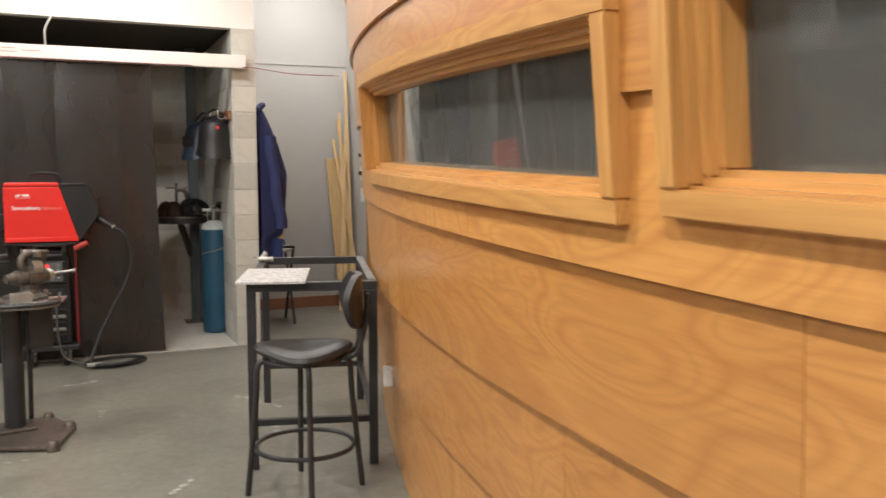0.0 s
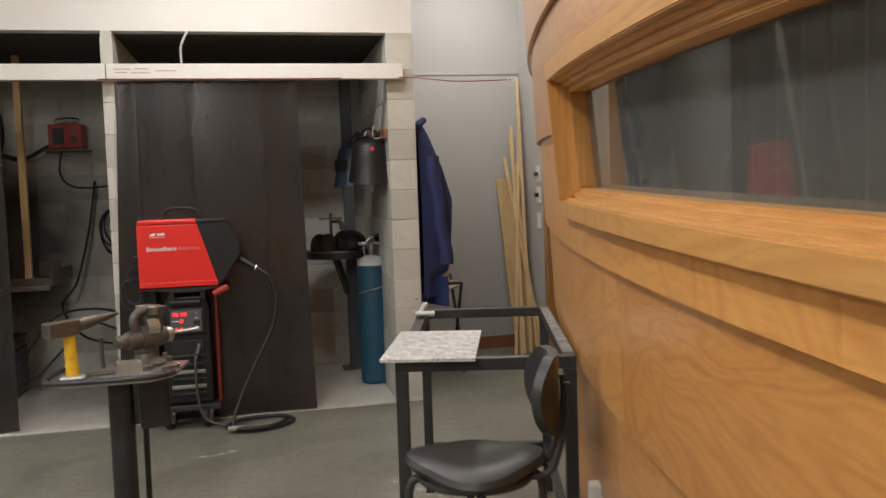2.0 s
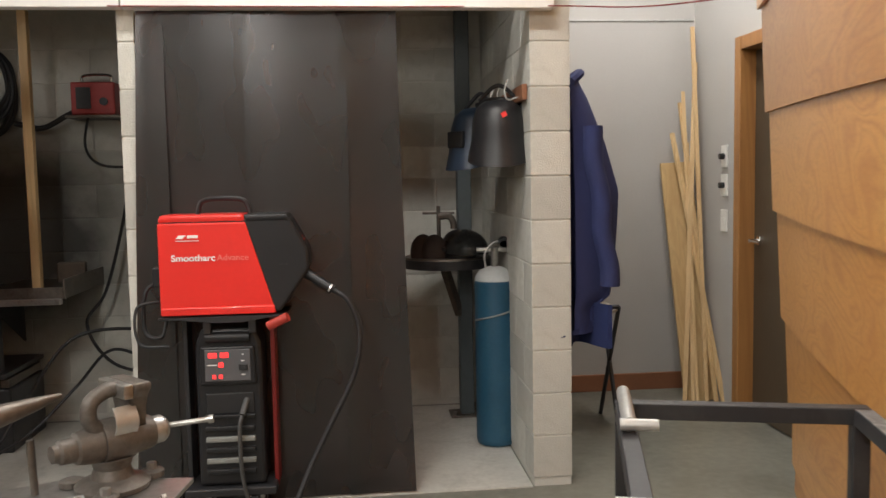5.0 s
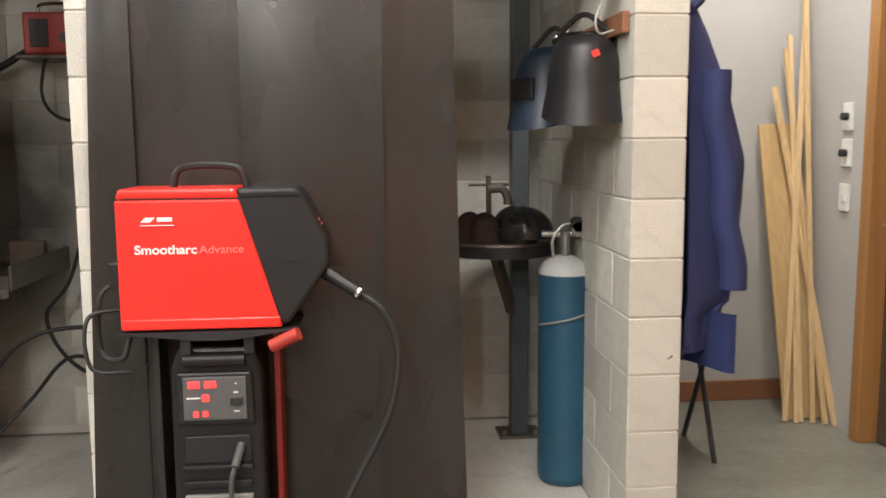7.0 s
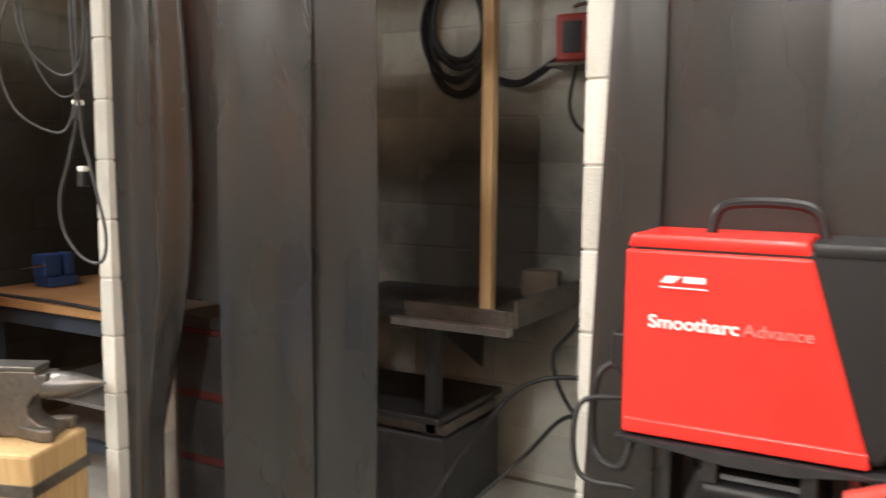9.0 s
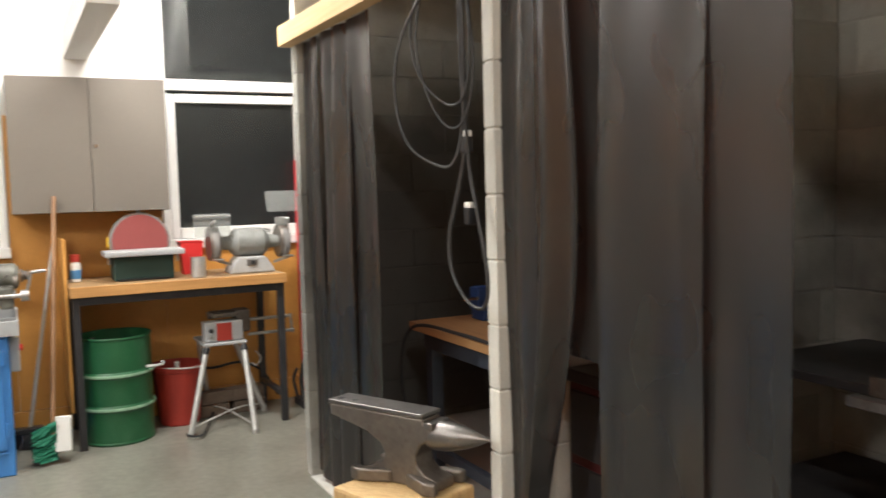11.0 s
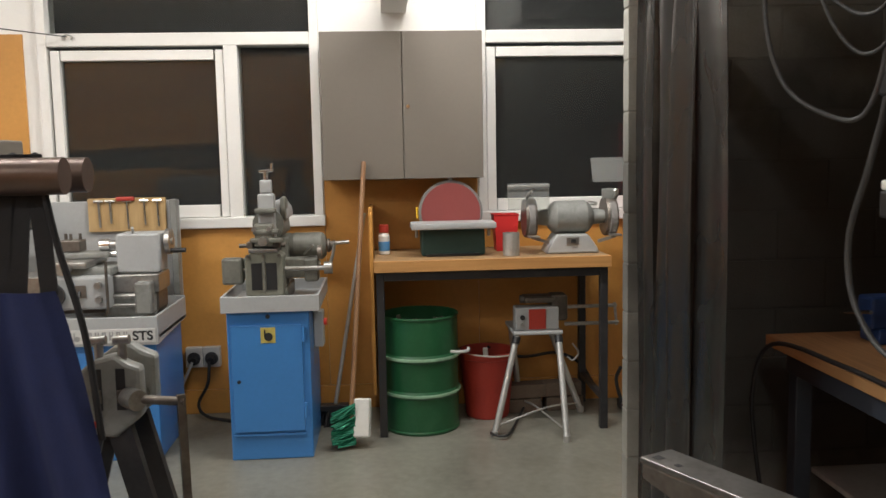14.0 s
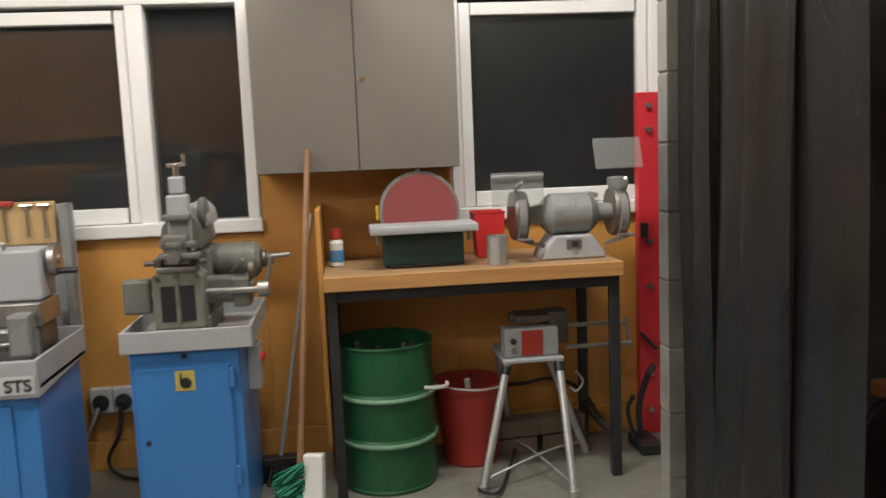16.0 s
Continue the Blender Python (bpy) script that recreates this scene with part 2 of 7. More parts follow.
M_CABINET = surface("taupe_laminate", (0.165, 0.145, 0.12), 0.5, vary=0.05, big=2, bump=0.02)
M_RUBBER = plain("black_rubber", (0.015, 0.015, 0.016), 0.55)
M_YELLOW = surface("yellow_paint", (0.75, 0.45, 0.02), 0.5, vary=0.15, dirt=(0.12, 0.08, 0.03), dirt_amount=0.6, big=14)
M_STONE = surface("mottled_stone", (0.58, 0.575, 0.57), 0.4, vary=0.5, big=26, fine=70, bump=0.02, dirt=(0.07, 0.068, 0.07), dirt_amount=1.0)
M_ABRASIVE = surface("red_abrasive", (0.26, 0.06, 0.055), 0.9, vary=0.12, fine=300, bump=0.4)
M_PLY = timber("plywood", (0.6, 0.42, 0.2), (0.42, 0.27, 0.11), "z", rings=8, rough=0.65, stretch=0.12)
M_JAMB = timber("door_timber", (0.42, 0.2, 0.065), (0.26, 0.11, 0.035), "z", rings=10, rough=0.4, coat=0.1, stretch=0.04)
M_DOOR = surface("dark_door", (0.075, 0.055, 0.035), 0.4, vary=0.15, scale=(1, 1, 0.2))
M_SKIRT = surface("brown_skirting", (0.26, 0.11, 0.055), 0.45, vary=0.12)
M_GLASS = clear("window_glass", (0.93, 0.96, 0.95), 0.015, 0.02)
# diffuse share painted into the office glass, standing in for reflected room light
M_BRIGHTGLASS = clear("brightened_glass", (0.72, 0.76, 0.74), 0.012, 0.11)
M_SMOKE = clear("smoky_visor", (0.35, 0.36, 0.36), 0.06, 0.06)
M_SHIELD = clear("scratched_shield", (0.9, 0.92, 0.9), 0.12, 0.14)
M_PAPER = surface("white_card", (0.8, 0.8, 0.78), 0.7, vary=0.05)
M_INK = plain("black_ink", (0.02, 0.02, 0.02), 0.6)
M_WHITEPLASTIC = surface("white_plastic", (0.75, 0.74, 0.7), 0.4, vary=0.04, bump=0.0)
M_LED = glowing("red_display", (0.9, 0.03, 0.03), 1.6)
M_TUBE = glowing("tube_light", (1.0, 0.97, 0.92), 42.0)
M_BRISTLE = surface("green_bristle", (0.01, 0.2, 0.11), 0.7, vary=0.3, fine=120, bump=0.5)
M_DARKIN = surface("dark_lining", (0.06, 0.058, 0.052), 0.85, vary=0.15)
M_ROOM = surface("office_wall", (0.42, 0.43, 0.42), 0.8, vary=0.06)
M_DRAPE = surface("grey_drape", (0.4, 0.41, 0.4), 0.9, vary=0.15, scale=(6, 6, 0.4))
M_TEXTW = plain("white_lettering", (0.85, 0.85, 0.85), 0.5)
M_TEXTPINK = plain("pale_red_lettering", (0.85, 0.25, 0.22), 0.5)
M_BROWNBAR = surface("brown_roller", (0.11, 0.075, 0.06), 0.35, metal=0.5, vary=0.15)


# ---- mesh helpers ----
def thing(name, x, y, z, rz, label, category, group="", kind=""):
    ob = new(name)
    ob.empty_display_size = 0.1
    ob.matrix_basis = pose(x, y, z, 0, 0, rz)
    return tagged(ob, label, category, group, kind)


def mesh_of(name, bm, mat, smooth=True):
    me = bpy.data.meshes.new(name)
    bmesh.ops.recalc_face_normals(bm, faces=bm.faces[:])
    if smooth:
        for f in bm.faces:
            f.smooth = True
        for e in bm.edges:
            if len(e.link_faces) == 2:
                turn = e.calc_face_angle(0)
                a, b = (f.calc_area() for f in e.link_faces)
                if turn > 0.6 or (turn > 0.25 and max(a, b) > 5 * min(a, b)):
                    e.smooth = False
    bm.to_mesh(me)
    bm.free()
    me.materials.append(mat)
    return me


def part(name, bm, mat, parent, label=""):
    ob = new(name, mesh_of(name, bm, mat))
    ob.parent = parent
    return tagged(ob, label)


def solo(name, bm, mat, label, category, group="", kind=""):
    return tagged(new(name, mesh_of(name, bm, mat)), label, category, group, kind)


def B():
    return bmesh.new()


def box(bm, x0, x1, y0, y1, z0, z1, bevel=0.0, m=None):
    r = bmesh.ops.create_cube(bm, size=1.0)
    vs = r["verts"]
    for v in vs:
        v.co = Vector(((x0 + x1) / 2 + v.co.x * (x1 - x0), (y0 + y1) / 2 + v.co.y * (y1 - y0), (z0 + z1) / 2 + v.co.z * (z1 - z0)))
    if bevel:
        es = {e for v in vs for e in v.link_edges}
        g = bmesh.ops.bevel(bm, geom=list(es), offset=bevel, segments=2, affect="EDGES", profile=0.5)
        vs = list({v for f in g["faces"] for v in f.verts} | {v for v in vs if v.is_valid})
    if m:
        bmesh.ops.transform(bm, matrix=m, verts=vs)
    return bm


def bar(bm, p, q, r, r2=None, seg=14, caps=True):
    p, q = Vector(p), Vector(q)
    d = q - p
    m = Matrix.Translation((p + q) / 2) @ d.to_track_quat("Z", "Y").to_matrix().to_4x4()
    bmesh.ops.create_cone(bm, cap_ends=caps, segments=seg, radius1=r, radius2=r if r2 is None else r2, depth=d.length, matrix=m)
    return bm


def beam(bm, p, q, w, h, bevel=0.0, roll=0.0):
    """A square bar from p to q."""
    p, q = Vector(p), Vector(q)
    d = q - p
    m = Matrix.Translation(p) @ d.to_track_quat("Z", "Y").to_matrix().to_4x4() @ pose(0, 0, 0, 0, 0, roll)
    return box(bm, -w / 2, w / 2, -h / 2, h / 2, 0, d.length, bevel, m)


def turned(bm, prof, seg=24, m=None):
    """A solid of revolution about z from (radius, height) pairs."""
    rings = []
    for r, z in prof:
        if r < 1e-5:
            rings.append([bm.verts.new((0, 0, z))])
        else:
            rings.append([bm.verts.new((r * math.cos(6.28318 * i / seg), r * math.sin(6.28318 * i / seg), z)) for i in range(seg)])
    for a, b in zip(rings, rings[1:]):
        for i in range(seg):
            j = (i + 1) % seg
            f = ([a[0]] if len(a) == 1 else [a[i], a[j]]) + ([b[0]] if len(b) == 1 else [b[j], b[i]])
            if len(f) > 2:
                bm.faces.new(f)
    for ring in (rings[0], rings[-1]):
        if len(ring) > 2:
            bm.faces.new(ring)
    if m:
        bmesh.ops.transform(bm, matrix=m, verts=[v for ring in rings for v in ring])
    return bm


def smooth_path(pts, n=8):
    pts = [Vector(p) for p in pts]
    out = []
    ext = [2 * pts[0] - pts[1]] + pts + [2 * pts[-1] - pts[-2]]
    for i in range(1, len(ext) - 2):
        a, b, c, d = ext[i - 1:i + 3]
        for k in range(n):
            t = k / n
            out.append(0.5 * ((2 * b) + (c - a) * t + (2 * a - 5 * b + 4 * c - d) * t * t + (3 * b - a - 3 * c + d) * t ** 3))
    return out + [pts[-1]]


def hose(bm, pts, r, seg=8, n=8, smooth=True):
    """A round cord or bent tube along points."""
    path = smooth_path(pts, n) if smooth else [Vector(p) for p in pts]
    rings, up = [], Vector((0.13, 0.21, 1)).normalized()
    for i, p in enumerate(path):
        d = (path[min(i + 1, len(path) - 1)] - path[max(i - 1, 0)]).normalized()
        s = d.cross(up)
        if s.length < 0.05:
            s = d.cross(Vector((1, 0, 0)))
        s.normalize()
        u = s.cross(d).normalized()
        up = u if u.length > 0.5 else up
        rings.append([bm.verts.new(p + r * (s * math.cos(6.28318 * k / seg) + u * math.sin(6.28318 * k / seg))) for k in range(seg)])
    for a, b in zip(rings, rings[1:]):
        for k in range(seg):
            bm.faces.new((a[k], a[(k + 1) % seg], b[(k + 1) % seg], b[k]))
    bm.faces.new(rings[0])
    bm.faces.new(rings[-1])
    return bm


def prism(bm, outline, lo, hi, axis="y", bevel=0.0, m=None):
    """A flat outline pushed along an axis. The outline is in the two other axes, in the order x, y, z."""
    def place(u, v, w):
        return {"x": (w, u, v), "y": (u, w, v), "z": (u, v, w)}[axis]
    a = [bm.verts.new(place(u, v, lo)) for u, v in outline]
    b = [bm.verts.new(place(u, v, hi)) for u, v in outline]
    n = len(a)
    fs = [bm.faces.new(a), bm.faces.new(b)] + [bm.faces.new((a[i], a[(i + 1) % n], b[(i + 1) % n], b[i])) for i in range(n)]
    vs = a + b
    if bevel:
        es = list({e for f in fs for e in f.edges})
        bmesh.ops.recalc_face_normals(bm, faces=fs)
        g = bmesh.ops.bevel(bm, geom=es, offset=bevel, segments=2, affect="EDGES", profile=0.5)
        vs = list({v for f in g["faces"] for v in f.verts} | {v for v in vs if v.is_valid})
    if m:
        bmesh.ops.transform(bm, matrix=m, verts=vs)
    return bm


def sheet(bm, fn, nu, nv, thick=0.0):
    """A bent sheet from fn(u, v), u and v from 0 to 1."""
    g = [[bm.verts.new(fn(i / nu, j / nv)) for j in range(nv + 1)] for i in range(nu + 1)]
    fs = [bm.faces.new((g[i][j], g[i + 1][j], g[i + 1][j + 1], g[i][j + 1])) for i in range(nu) for j in range(nv)]
    if thick:
        bmesh.ops.recalc_face_normals(bm, faces=fs)
        bmesh.ops.solidify(bm, geom=fs, thickness=thick)
    return bm


def letters(text, size, mat, parent, m, label="", width=0.0, bold=0.0, name="lettering"):
    """Flat lettering in the built-in font, standing in the x-z plane before m, as a mesh."""
    cu = bpy.data.curves.new("writing", "FONT")
    cu.body, cu.size, cu.extrude, cu.offset, cu.align_x = text, size, 0.0006, bold, "LEFT"
    tmp = bpy.data.objects.new("writing", cu)
    scene.collection.objects.link(tmp)
    bpy.context.view_layer.update()
    me = bpy.data.meshes.new_from_object(tmp.evaluated_get(bpy.context.evaluated_depsgraph_get()))
    bpy.data.objects.remove(tmp)
    xs = [v.co.x for v in me.vertices]
    k = width / (max(xs) - min(xs)) if width else 1.0
    me.transform(m @ pose(0, 0, 0, 90) @ Matrix.Diagonal((k, 1, 1, 1)))
    me.materials.clear()
    me.materials.append(mat)
    ob = new(name, me)
    ob.parent = parent
    return tagged(ob, label)


# ---- the setting ----
FRONT, BACK, LEFT, TOP = 6.57, 8.1, -5.68, 3.4


def structure(name, label, category, bm, mat):
    return solo(name, bm, mat, label, category, kind="structure")


structure("floor", "grey sealed concrete floor with stains and scratches", "floor", box(B(), -6.0, 4.6, -4.2, 8.5, -0.15, 0.0), M_FLOOR)
structure("ceiling", "white painted ceiling", "ceiling", box(B(), -6.0, 4.6, -4.2, 8.5, TOP, TOP + 0.12), M_CEIL)
structure("wall_south", "plain pale wall", "wall", box(B(), -5.88, 4.6, -4.2, -4.0, 0, TOP), M_PLASTER)
structure("wall_east", "plain pale wall", "wall", box(B(), 4.4, 4.6, -4.0, 8.3, 0, TOP), M_PLASTER)
structure("wall_north", "smooth grey plaster wall", "wall", box(B(), -5.88, 2.56, 8.2, 8.4, 0, TOP), M_PLASTER)
bm = B()
box(bm, 2.56, 2.7, 7.56, 8.4, 0, TOP)
box(bm, 2.56, 2.7, 6.55, 7.56, 2.16, TOP)
box(bm, 2.56, 2.7, 6.3, 6.62, 0, TOP)
structure("wall_entry", "smooth grey plaster wall beside a door", "wall", bm, M_PLASTER)
structure("plaster_joint", "thin joint line in grey plaster", "trim", box(B(), 1.33, 2.55, 8.193, 8.2, 2.37, 2.382), M_GALV)
structure("baseboard", "brown painted wooden baseboard", "baseboard", box(B(), 1.33, 2.555, 8.178, 8.2, 0, 0.11, 0.004), M_SKIRT)

# pale scuffs of old paint and plaster on the shop floor
M_SCUFF = surface("plaster_smear", (0.42, 0.41, 0.37), 0.8, vary=0.3, big=20)
rnd = random.Random(11)
for x, y, n, turn in ((1.05, 4.75, 9, 118), (0.95, 4.3, 5, 100), (-0.05, 5.75, 4, 20), (0.35, 3.6, 4, 60), (-0.35, 4.3, 3, 10), (0.1, 4.95, 3, 70)):
    bm = B()
    for k in range(n):
        d, a = 0.05 * k, math.radians(turn)
        cx, cy, w = d * math.cos(a) + rnd.uniform(-0.015, 0.015), d * math.sin(a) + rnd.uniform(-0.015, 0.015), rnd.uniform(0.012, 0.03)
        prism(bm, [(cx + w * rnd.uniform(0.5, 1.1) * math.cos(q * 0.9), cy + w * rnd.uniform(0.3, 0.8) * math.sin(q * 0.9)) for q in range(7)], 0.0002, 0.0012, "z")
    mark = structure("floor_mark", "pale smear of old paint on the concrete floor", "floor mark", bm, M_SCUFF)
    mark.location = (x, y, 0)

# slabs of paler concrete inside the booths
for x0, x1 in ((-0.5, 1.14), (-2.2, -0.6), (-4.04, -2.3)):
    structure("pavement", "pale dusty concrete slab in a welding booth", "floor slab", box(B(), x0, x1, 6.56, 8.0, -0.02, 0.006), M_SLAB)

# window wall: openings with white joinery, ochre boards below
W1 = (3.78, 5.29)
W2 = (6.17, 7.16)
SILL, RAIL0, RAIL1, HEAD = 1.07, 2.07, 2.14, 2.86
bm = B()
for y0, y1, z0, z1 in ((-4.0, W1[0], 0, TOP), (W1[0], W1[1], 0, SILL), (W1[0], W1[1], HEAD, TOP), (W1[1], W2[0], 0, TOP),
                       (W2[0], W2[1], 0, SILL), (W2[0], W2[1], HEAD, TOP), (W2[1], 8.2, 0, TOP)):
    box(bm, -5.88, LEFT, y0, y1, z0, z1)
structure("wall_west", "white painted wall with two windows", "wall", bm, M_WHITE)
bm = B()
box(bm, LEFT, LEFT + 0.012, -4.0, 3.70, 0.14, 2.14)
box(bm, LEFT, LEFT + 0.012, 3.702, 5.294, 0.14, SILL - 0.008)
box(bm, LEFT, LEFT + 0.012, 5.296, 6.164, 0.14, 1.9)
box(bm, LEFT, LEFT + 0.012, 6.166, 8.19, 0.14, SILL - 0.008)
structure("trim", "ochre painted wall boards below the windows", "wall lining", bm, M_OCHRE)
structure("baseboard", "dark ochre wooden baseboard", "baseboard", box(B(), LEFT, LEFT + 0.02, -4.0, 8.19, 0, 0.137, 0.004), M_OCHRE)


def window(name, y0, y1, mull, sash):
    """White joinery: outer frame, transom, mullion, one opening sash with a stay, glass above and below."""
    w = thing(name, LEFT, y0, SILL, 0, "white painted timber window with black night glass", "window", kind="structure")
    d, h = y1 - y0, HEAD - SILL
    for lo, hi, a, b, nm in ((0, 0.05, 0, h, "window_frame"), (d - 0.05, d, 0, h, "window_frame")):
        part(nm, box(B(), -0.12, 0.03, lo, hi, a, b, 0.004), M_WHITE, w)
    part("window_frame", box(B(), -0.12, 0.028, 0.05, d - 0.05, h - 0.05, h, 0.004), M_WHITE, w)
    part("window_sill", box(B(), -0.12, 0.045, -0.01, d + 0.01, -0.005, 0.055, 0.006), M_WHITE, w)
    part("transom", box(B(), -0.12, 0.028, 0.05, d - 0.05, RAIL0 - SILL, RAIL1 - SILL, 0.005), M_WHITE, w)
    if mull:
        part("mullion", box(B(), -0.12, 0.026, mull[0], mull[1], 0.05, RAIL0 - SILL, 0.004), M_WHITE, w)
    s0, s1 = sash
    top = RAIL0 - SILL
    sh = part("sash", box(B(), -0.05, 0.012, s0, s0 + 0.05, 0.058, top - 0.02, 0.004), M_WHITE, w, "white opening sash")
    for a, b, c, e in ((s1 - 0.045, s1, 0.058, top - 0.02), (s0 + 0.055, s1 - 0.055, 0.058, 0.125), (s0 + 0.055, s1 - 0.055, top - 0.075, top - 0.02)):
        part("rail", box(B(), -0.05, 0.010, a, b, c, e, 0.004), M_WHITE, sh)
    bm = B()
    yc = (s0 + s1) / 2 + 0.3 * (s1 - s0) / 2
    box(bm, 0.03, 0.045, yc - 0.05, yc + 0.05, 0.075, 0.085, 0.002)
    hose(bm, [(0.04, yc - 0.04, 0.085), (0.06, yc, 0.1), (0.05, yc + 0.05, 0.09)], 0.006)
    part("stay", bm, M_GALV, w, "small metal window stay")
    part("pane", box(B(), -0.045, -0.04, 0.05, d - 0.05, RAIL1 - SILL, h - 0.05), M_GLASS, w)
    part("pane", box(B(), -0.028, -0.024, s0 + 0.05, s1 - 0.05, 0.11, top - 0.06), M_GLASS, w)
    if mull:
        part("pane", box(B(), -0.046, -0.041, mull[1], d - 0.05, 0.05, top), M_GLASS, w)
    return w


window("window_1", *W1, (0.99, 1.065), (0.06, 0.987))
window("window_2", *W2, None, (0.055, W2[1] - W2[0] - 0.055))
structure("backdrop", "black night outside the windows", "backdrop", box(B(), -9.0, -8.9, -4, 10, -0.5, 5), plain("night", (0.012, 0.013, 0.016), 0.9))
structure("trim", "white painted ceiling joist end", "beam", box(B(), LEFT, -4.0, 5.64, 5.78, 2.24, 2.42, 0.004), M_WHITE)


# ceiling battens, the light of the place
def batten(x, y, length, watts, along="y"):
    t = thing("ceiling_light", x, y, TOP, 0 if along == "y" else 90, "white fluorescent batten fixed under the ceiling", "ceiling light", "ceiling battens")
    part("housing", prism(B(), [(-0.09, 0), (0.09, 0), (0.05, -0.05), (-0.05, -0.05)], -length / 2, length / 2, "y"), M_WHITE, t)
    part("tube", bar(B(), (0, -length / 2 + 0.03, -0.075), (0, length / 2 - 0.03, -0.075), 0.018), M_TUBE, t, "glowing fluorescent tube")
    la = bpy.data.lights.new("batten_light", "AREA")
    la.shape, la.size, la.size_y, la.energy, la.color = "RECTANGLE", 0.16, length, 0.92 * watts, (1.0, 0.97, 0.935)
    lo = new("batten_light", la)
    lo.matrix_basis = pose(x, y, TOP - 0.11, 0, 0, 0 if along == "y" else 90)
    return t


for bx, by, w in ((-0.7, -0.4, 78), (-0.7, 2.6, 72), (-3.4, 0.6, 45), (-3.4, 3.6, 50), (-4.3, 6.0, 86)):
    batten(bx, by, 1.5, w)
batten(0.3, 5.5, 1.5, 36, "x")
batten(1.95, 7.2, 1.2, 27)

# ---- curved, lapped timber office ----
X0, RAD, FALL = 0.835, 11.4, 0.095
LAPS = (0.0, 0.17, 0.5, 0.825, 1.185, 1.507, 1.84, 2.18, 2.52, 2.86)
OPEN1, OPEN2 = (1.17, 3.47, 1.31, 1.655), (-1.3, 0.985, 1.335, 1.76)


def sheer(y, z):
    """The courses spread towards the far end like the strakes of a boat."""
    if z < 0.5:
        f = -z
    elif z < 2.2:
        f = z - 1.0
    else:
        f = 1.2 * (2.86 - z) / 0.66
    return z + 0.07 * f * (y - 2.3)


def hull_x(y, z):
    near = min(y, 3.5)
    far = max(0.0, y - 3.5)
    return X0 + (near - 0.5) ** 2 / (2 * RAD) + far * 3.0 / RAD + 0.024 * far ** 2 + FALL * (1.17 - z)


office = thing("timber_office", 1.0, 0.0, 0.0, 0, "curved office wall of lapped honey-brown varnished plywood planks", "timber wall", kind="structure")


def plank(y0, y1, z0, z1):
    """One lapped panel, its lower edge proud of the course below, cut out round the windows."""
    ys = sorted({y0, y1, *[y0 + (y1 - y0) * i / 8 for i in range(9)], *[v for o in (OPEN1, OPEN2) for v in o[:2] if y0 < v < y1]})
    zs = sorted({z0, z1, *[v for o in (OPEN1, OPEN2) for v in o[2:] if z0 < v < z1]})
    bm = B()
    vs = {}

    def vert(y, z):
        if (y, z) not in vs:
            lift = 0.02 * (1 - (z - z0) / (z1 - z0))
            zz = sheer(y, z)
            vs[y, z] = bm.verts.new((hull_x(y, zz) - lift - 1.0, y, zz))
        return vs[y, z]
    for a, b in zip(ys, ys[1:]):
        for c, d in zip(zs, zs[1:]):
            if any(o[0] < (a + b) / 2 < o[1] and o[2] < (c + d) / 2 < o[3] for o in (OPEN1, OPEN2)):
                continue
            bm.faces.new((vert(a, c), vert(a, d), vert(b, d), vert(b, c)))
    if not bm.faces:
        return
    bmesh.ops.recalc_face_normals(bm, faces=bm.faces[:])
    bmesh.ops.solidify(bm, geom=bm.faces[:], thickness=0.014)
    part("plank", bm, M_HULL, office)


BUTTS = ((-2.4, -0.6, 0.9, 2.2, 4.4, 6.35), (-2.4, 0.2, 1.84, 3.6, 6.35), (-2.4, -0.7, 1.45, 3.1, 5.0, 6.35), (-2.4, -0.9, 0.78, 2.9, 4.6, 6.35), (-2.4, 0.1, 1.89, 4.05, 6.35),
         (-2.4, 1.02, 3.9, 6.35), (-2.4, 0.6, 2.87, 5.2, 6.35), (-2.4, 1.3, 3.4, 6.35), (-2.4, 0.2, 2.4, 4.6, 6.35))
for i, row in enumerate(BUTTS):
    for a, b in zip(row, row[1:]):
        plank(a + 0.001, b - 0.001, LAPS[i], LAPS[i + 1] + 0.015)
structure("wall_office_end", "plain timber end of the office", "wall", box(B(), 1.3, 4.4, -2.5, -2.4, 0, 2.86), M_HULL)
structure("ceiling", "plain roof of the office", "ceiling", prism(B(), [(0.95, -2.4), (4.4, -2.4), (4.4, 6.35), (2.2, 6.35), (1.6, 4.5), (1.15, 3), (0.85, 1)], 2.86, 2.92, "z"), M_WHITE)
structure("wall_office_back", "dim grey wall inside the office", "wall", box(B(), 3.0, 3.1, -2.4, 6.3, 0, 2.86), M_ROOM)
structure("floor", "dark carpet in the office", "floor", prism(B(), [(1.2, -2.4), (3.0, -2.4), (3.0, 6.3), (2.3, 6.3), (1.7, 4.5), (1.3, 3), (1.05, 1)], 0.0, 0.01, "z"), M_DARKIN)


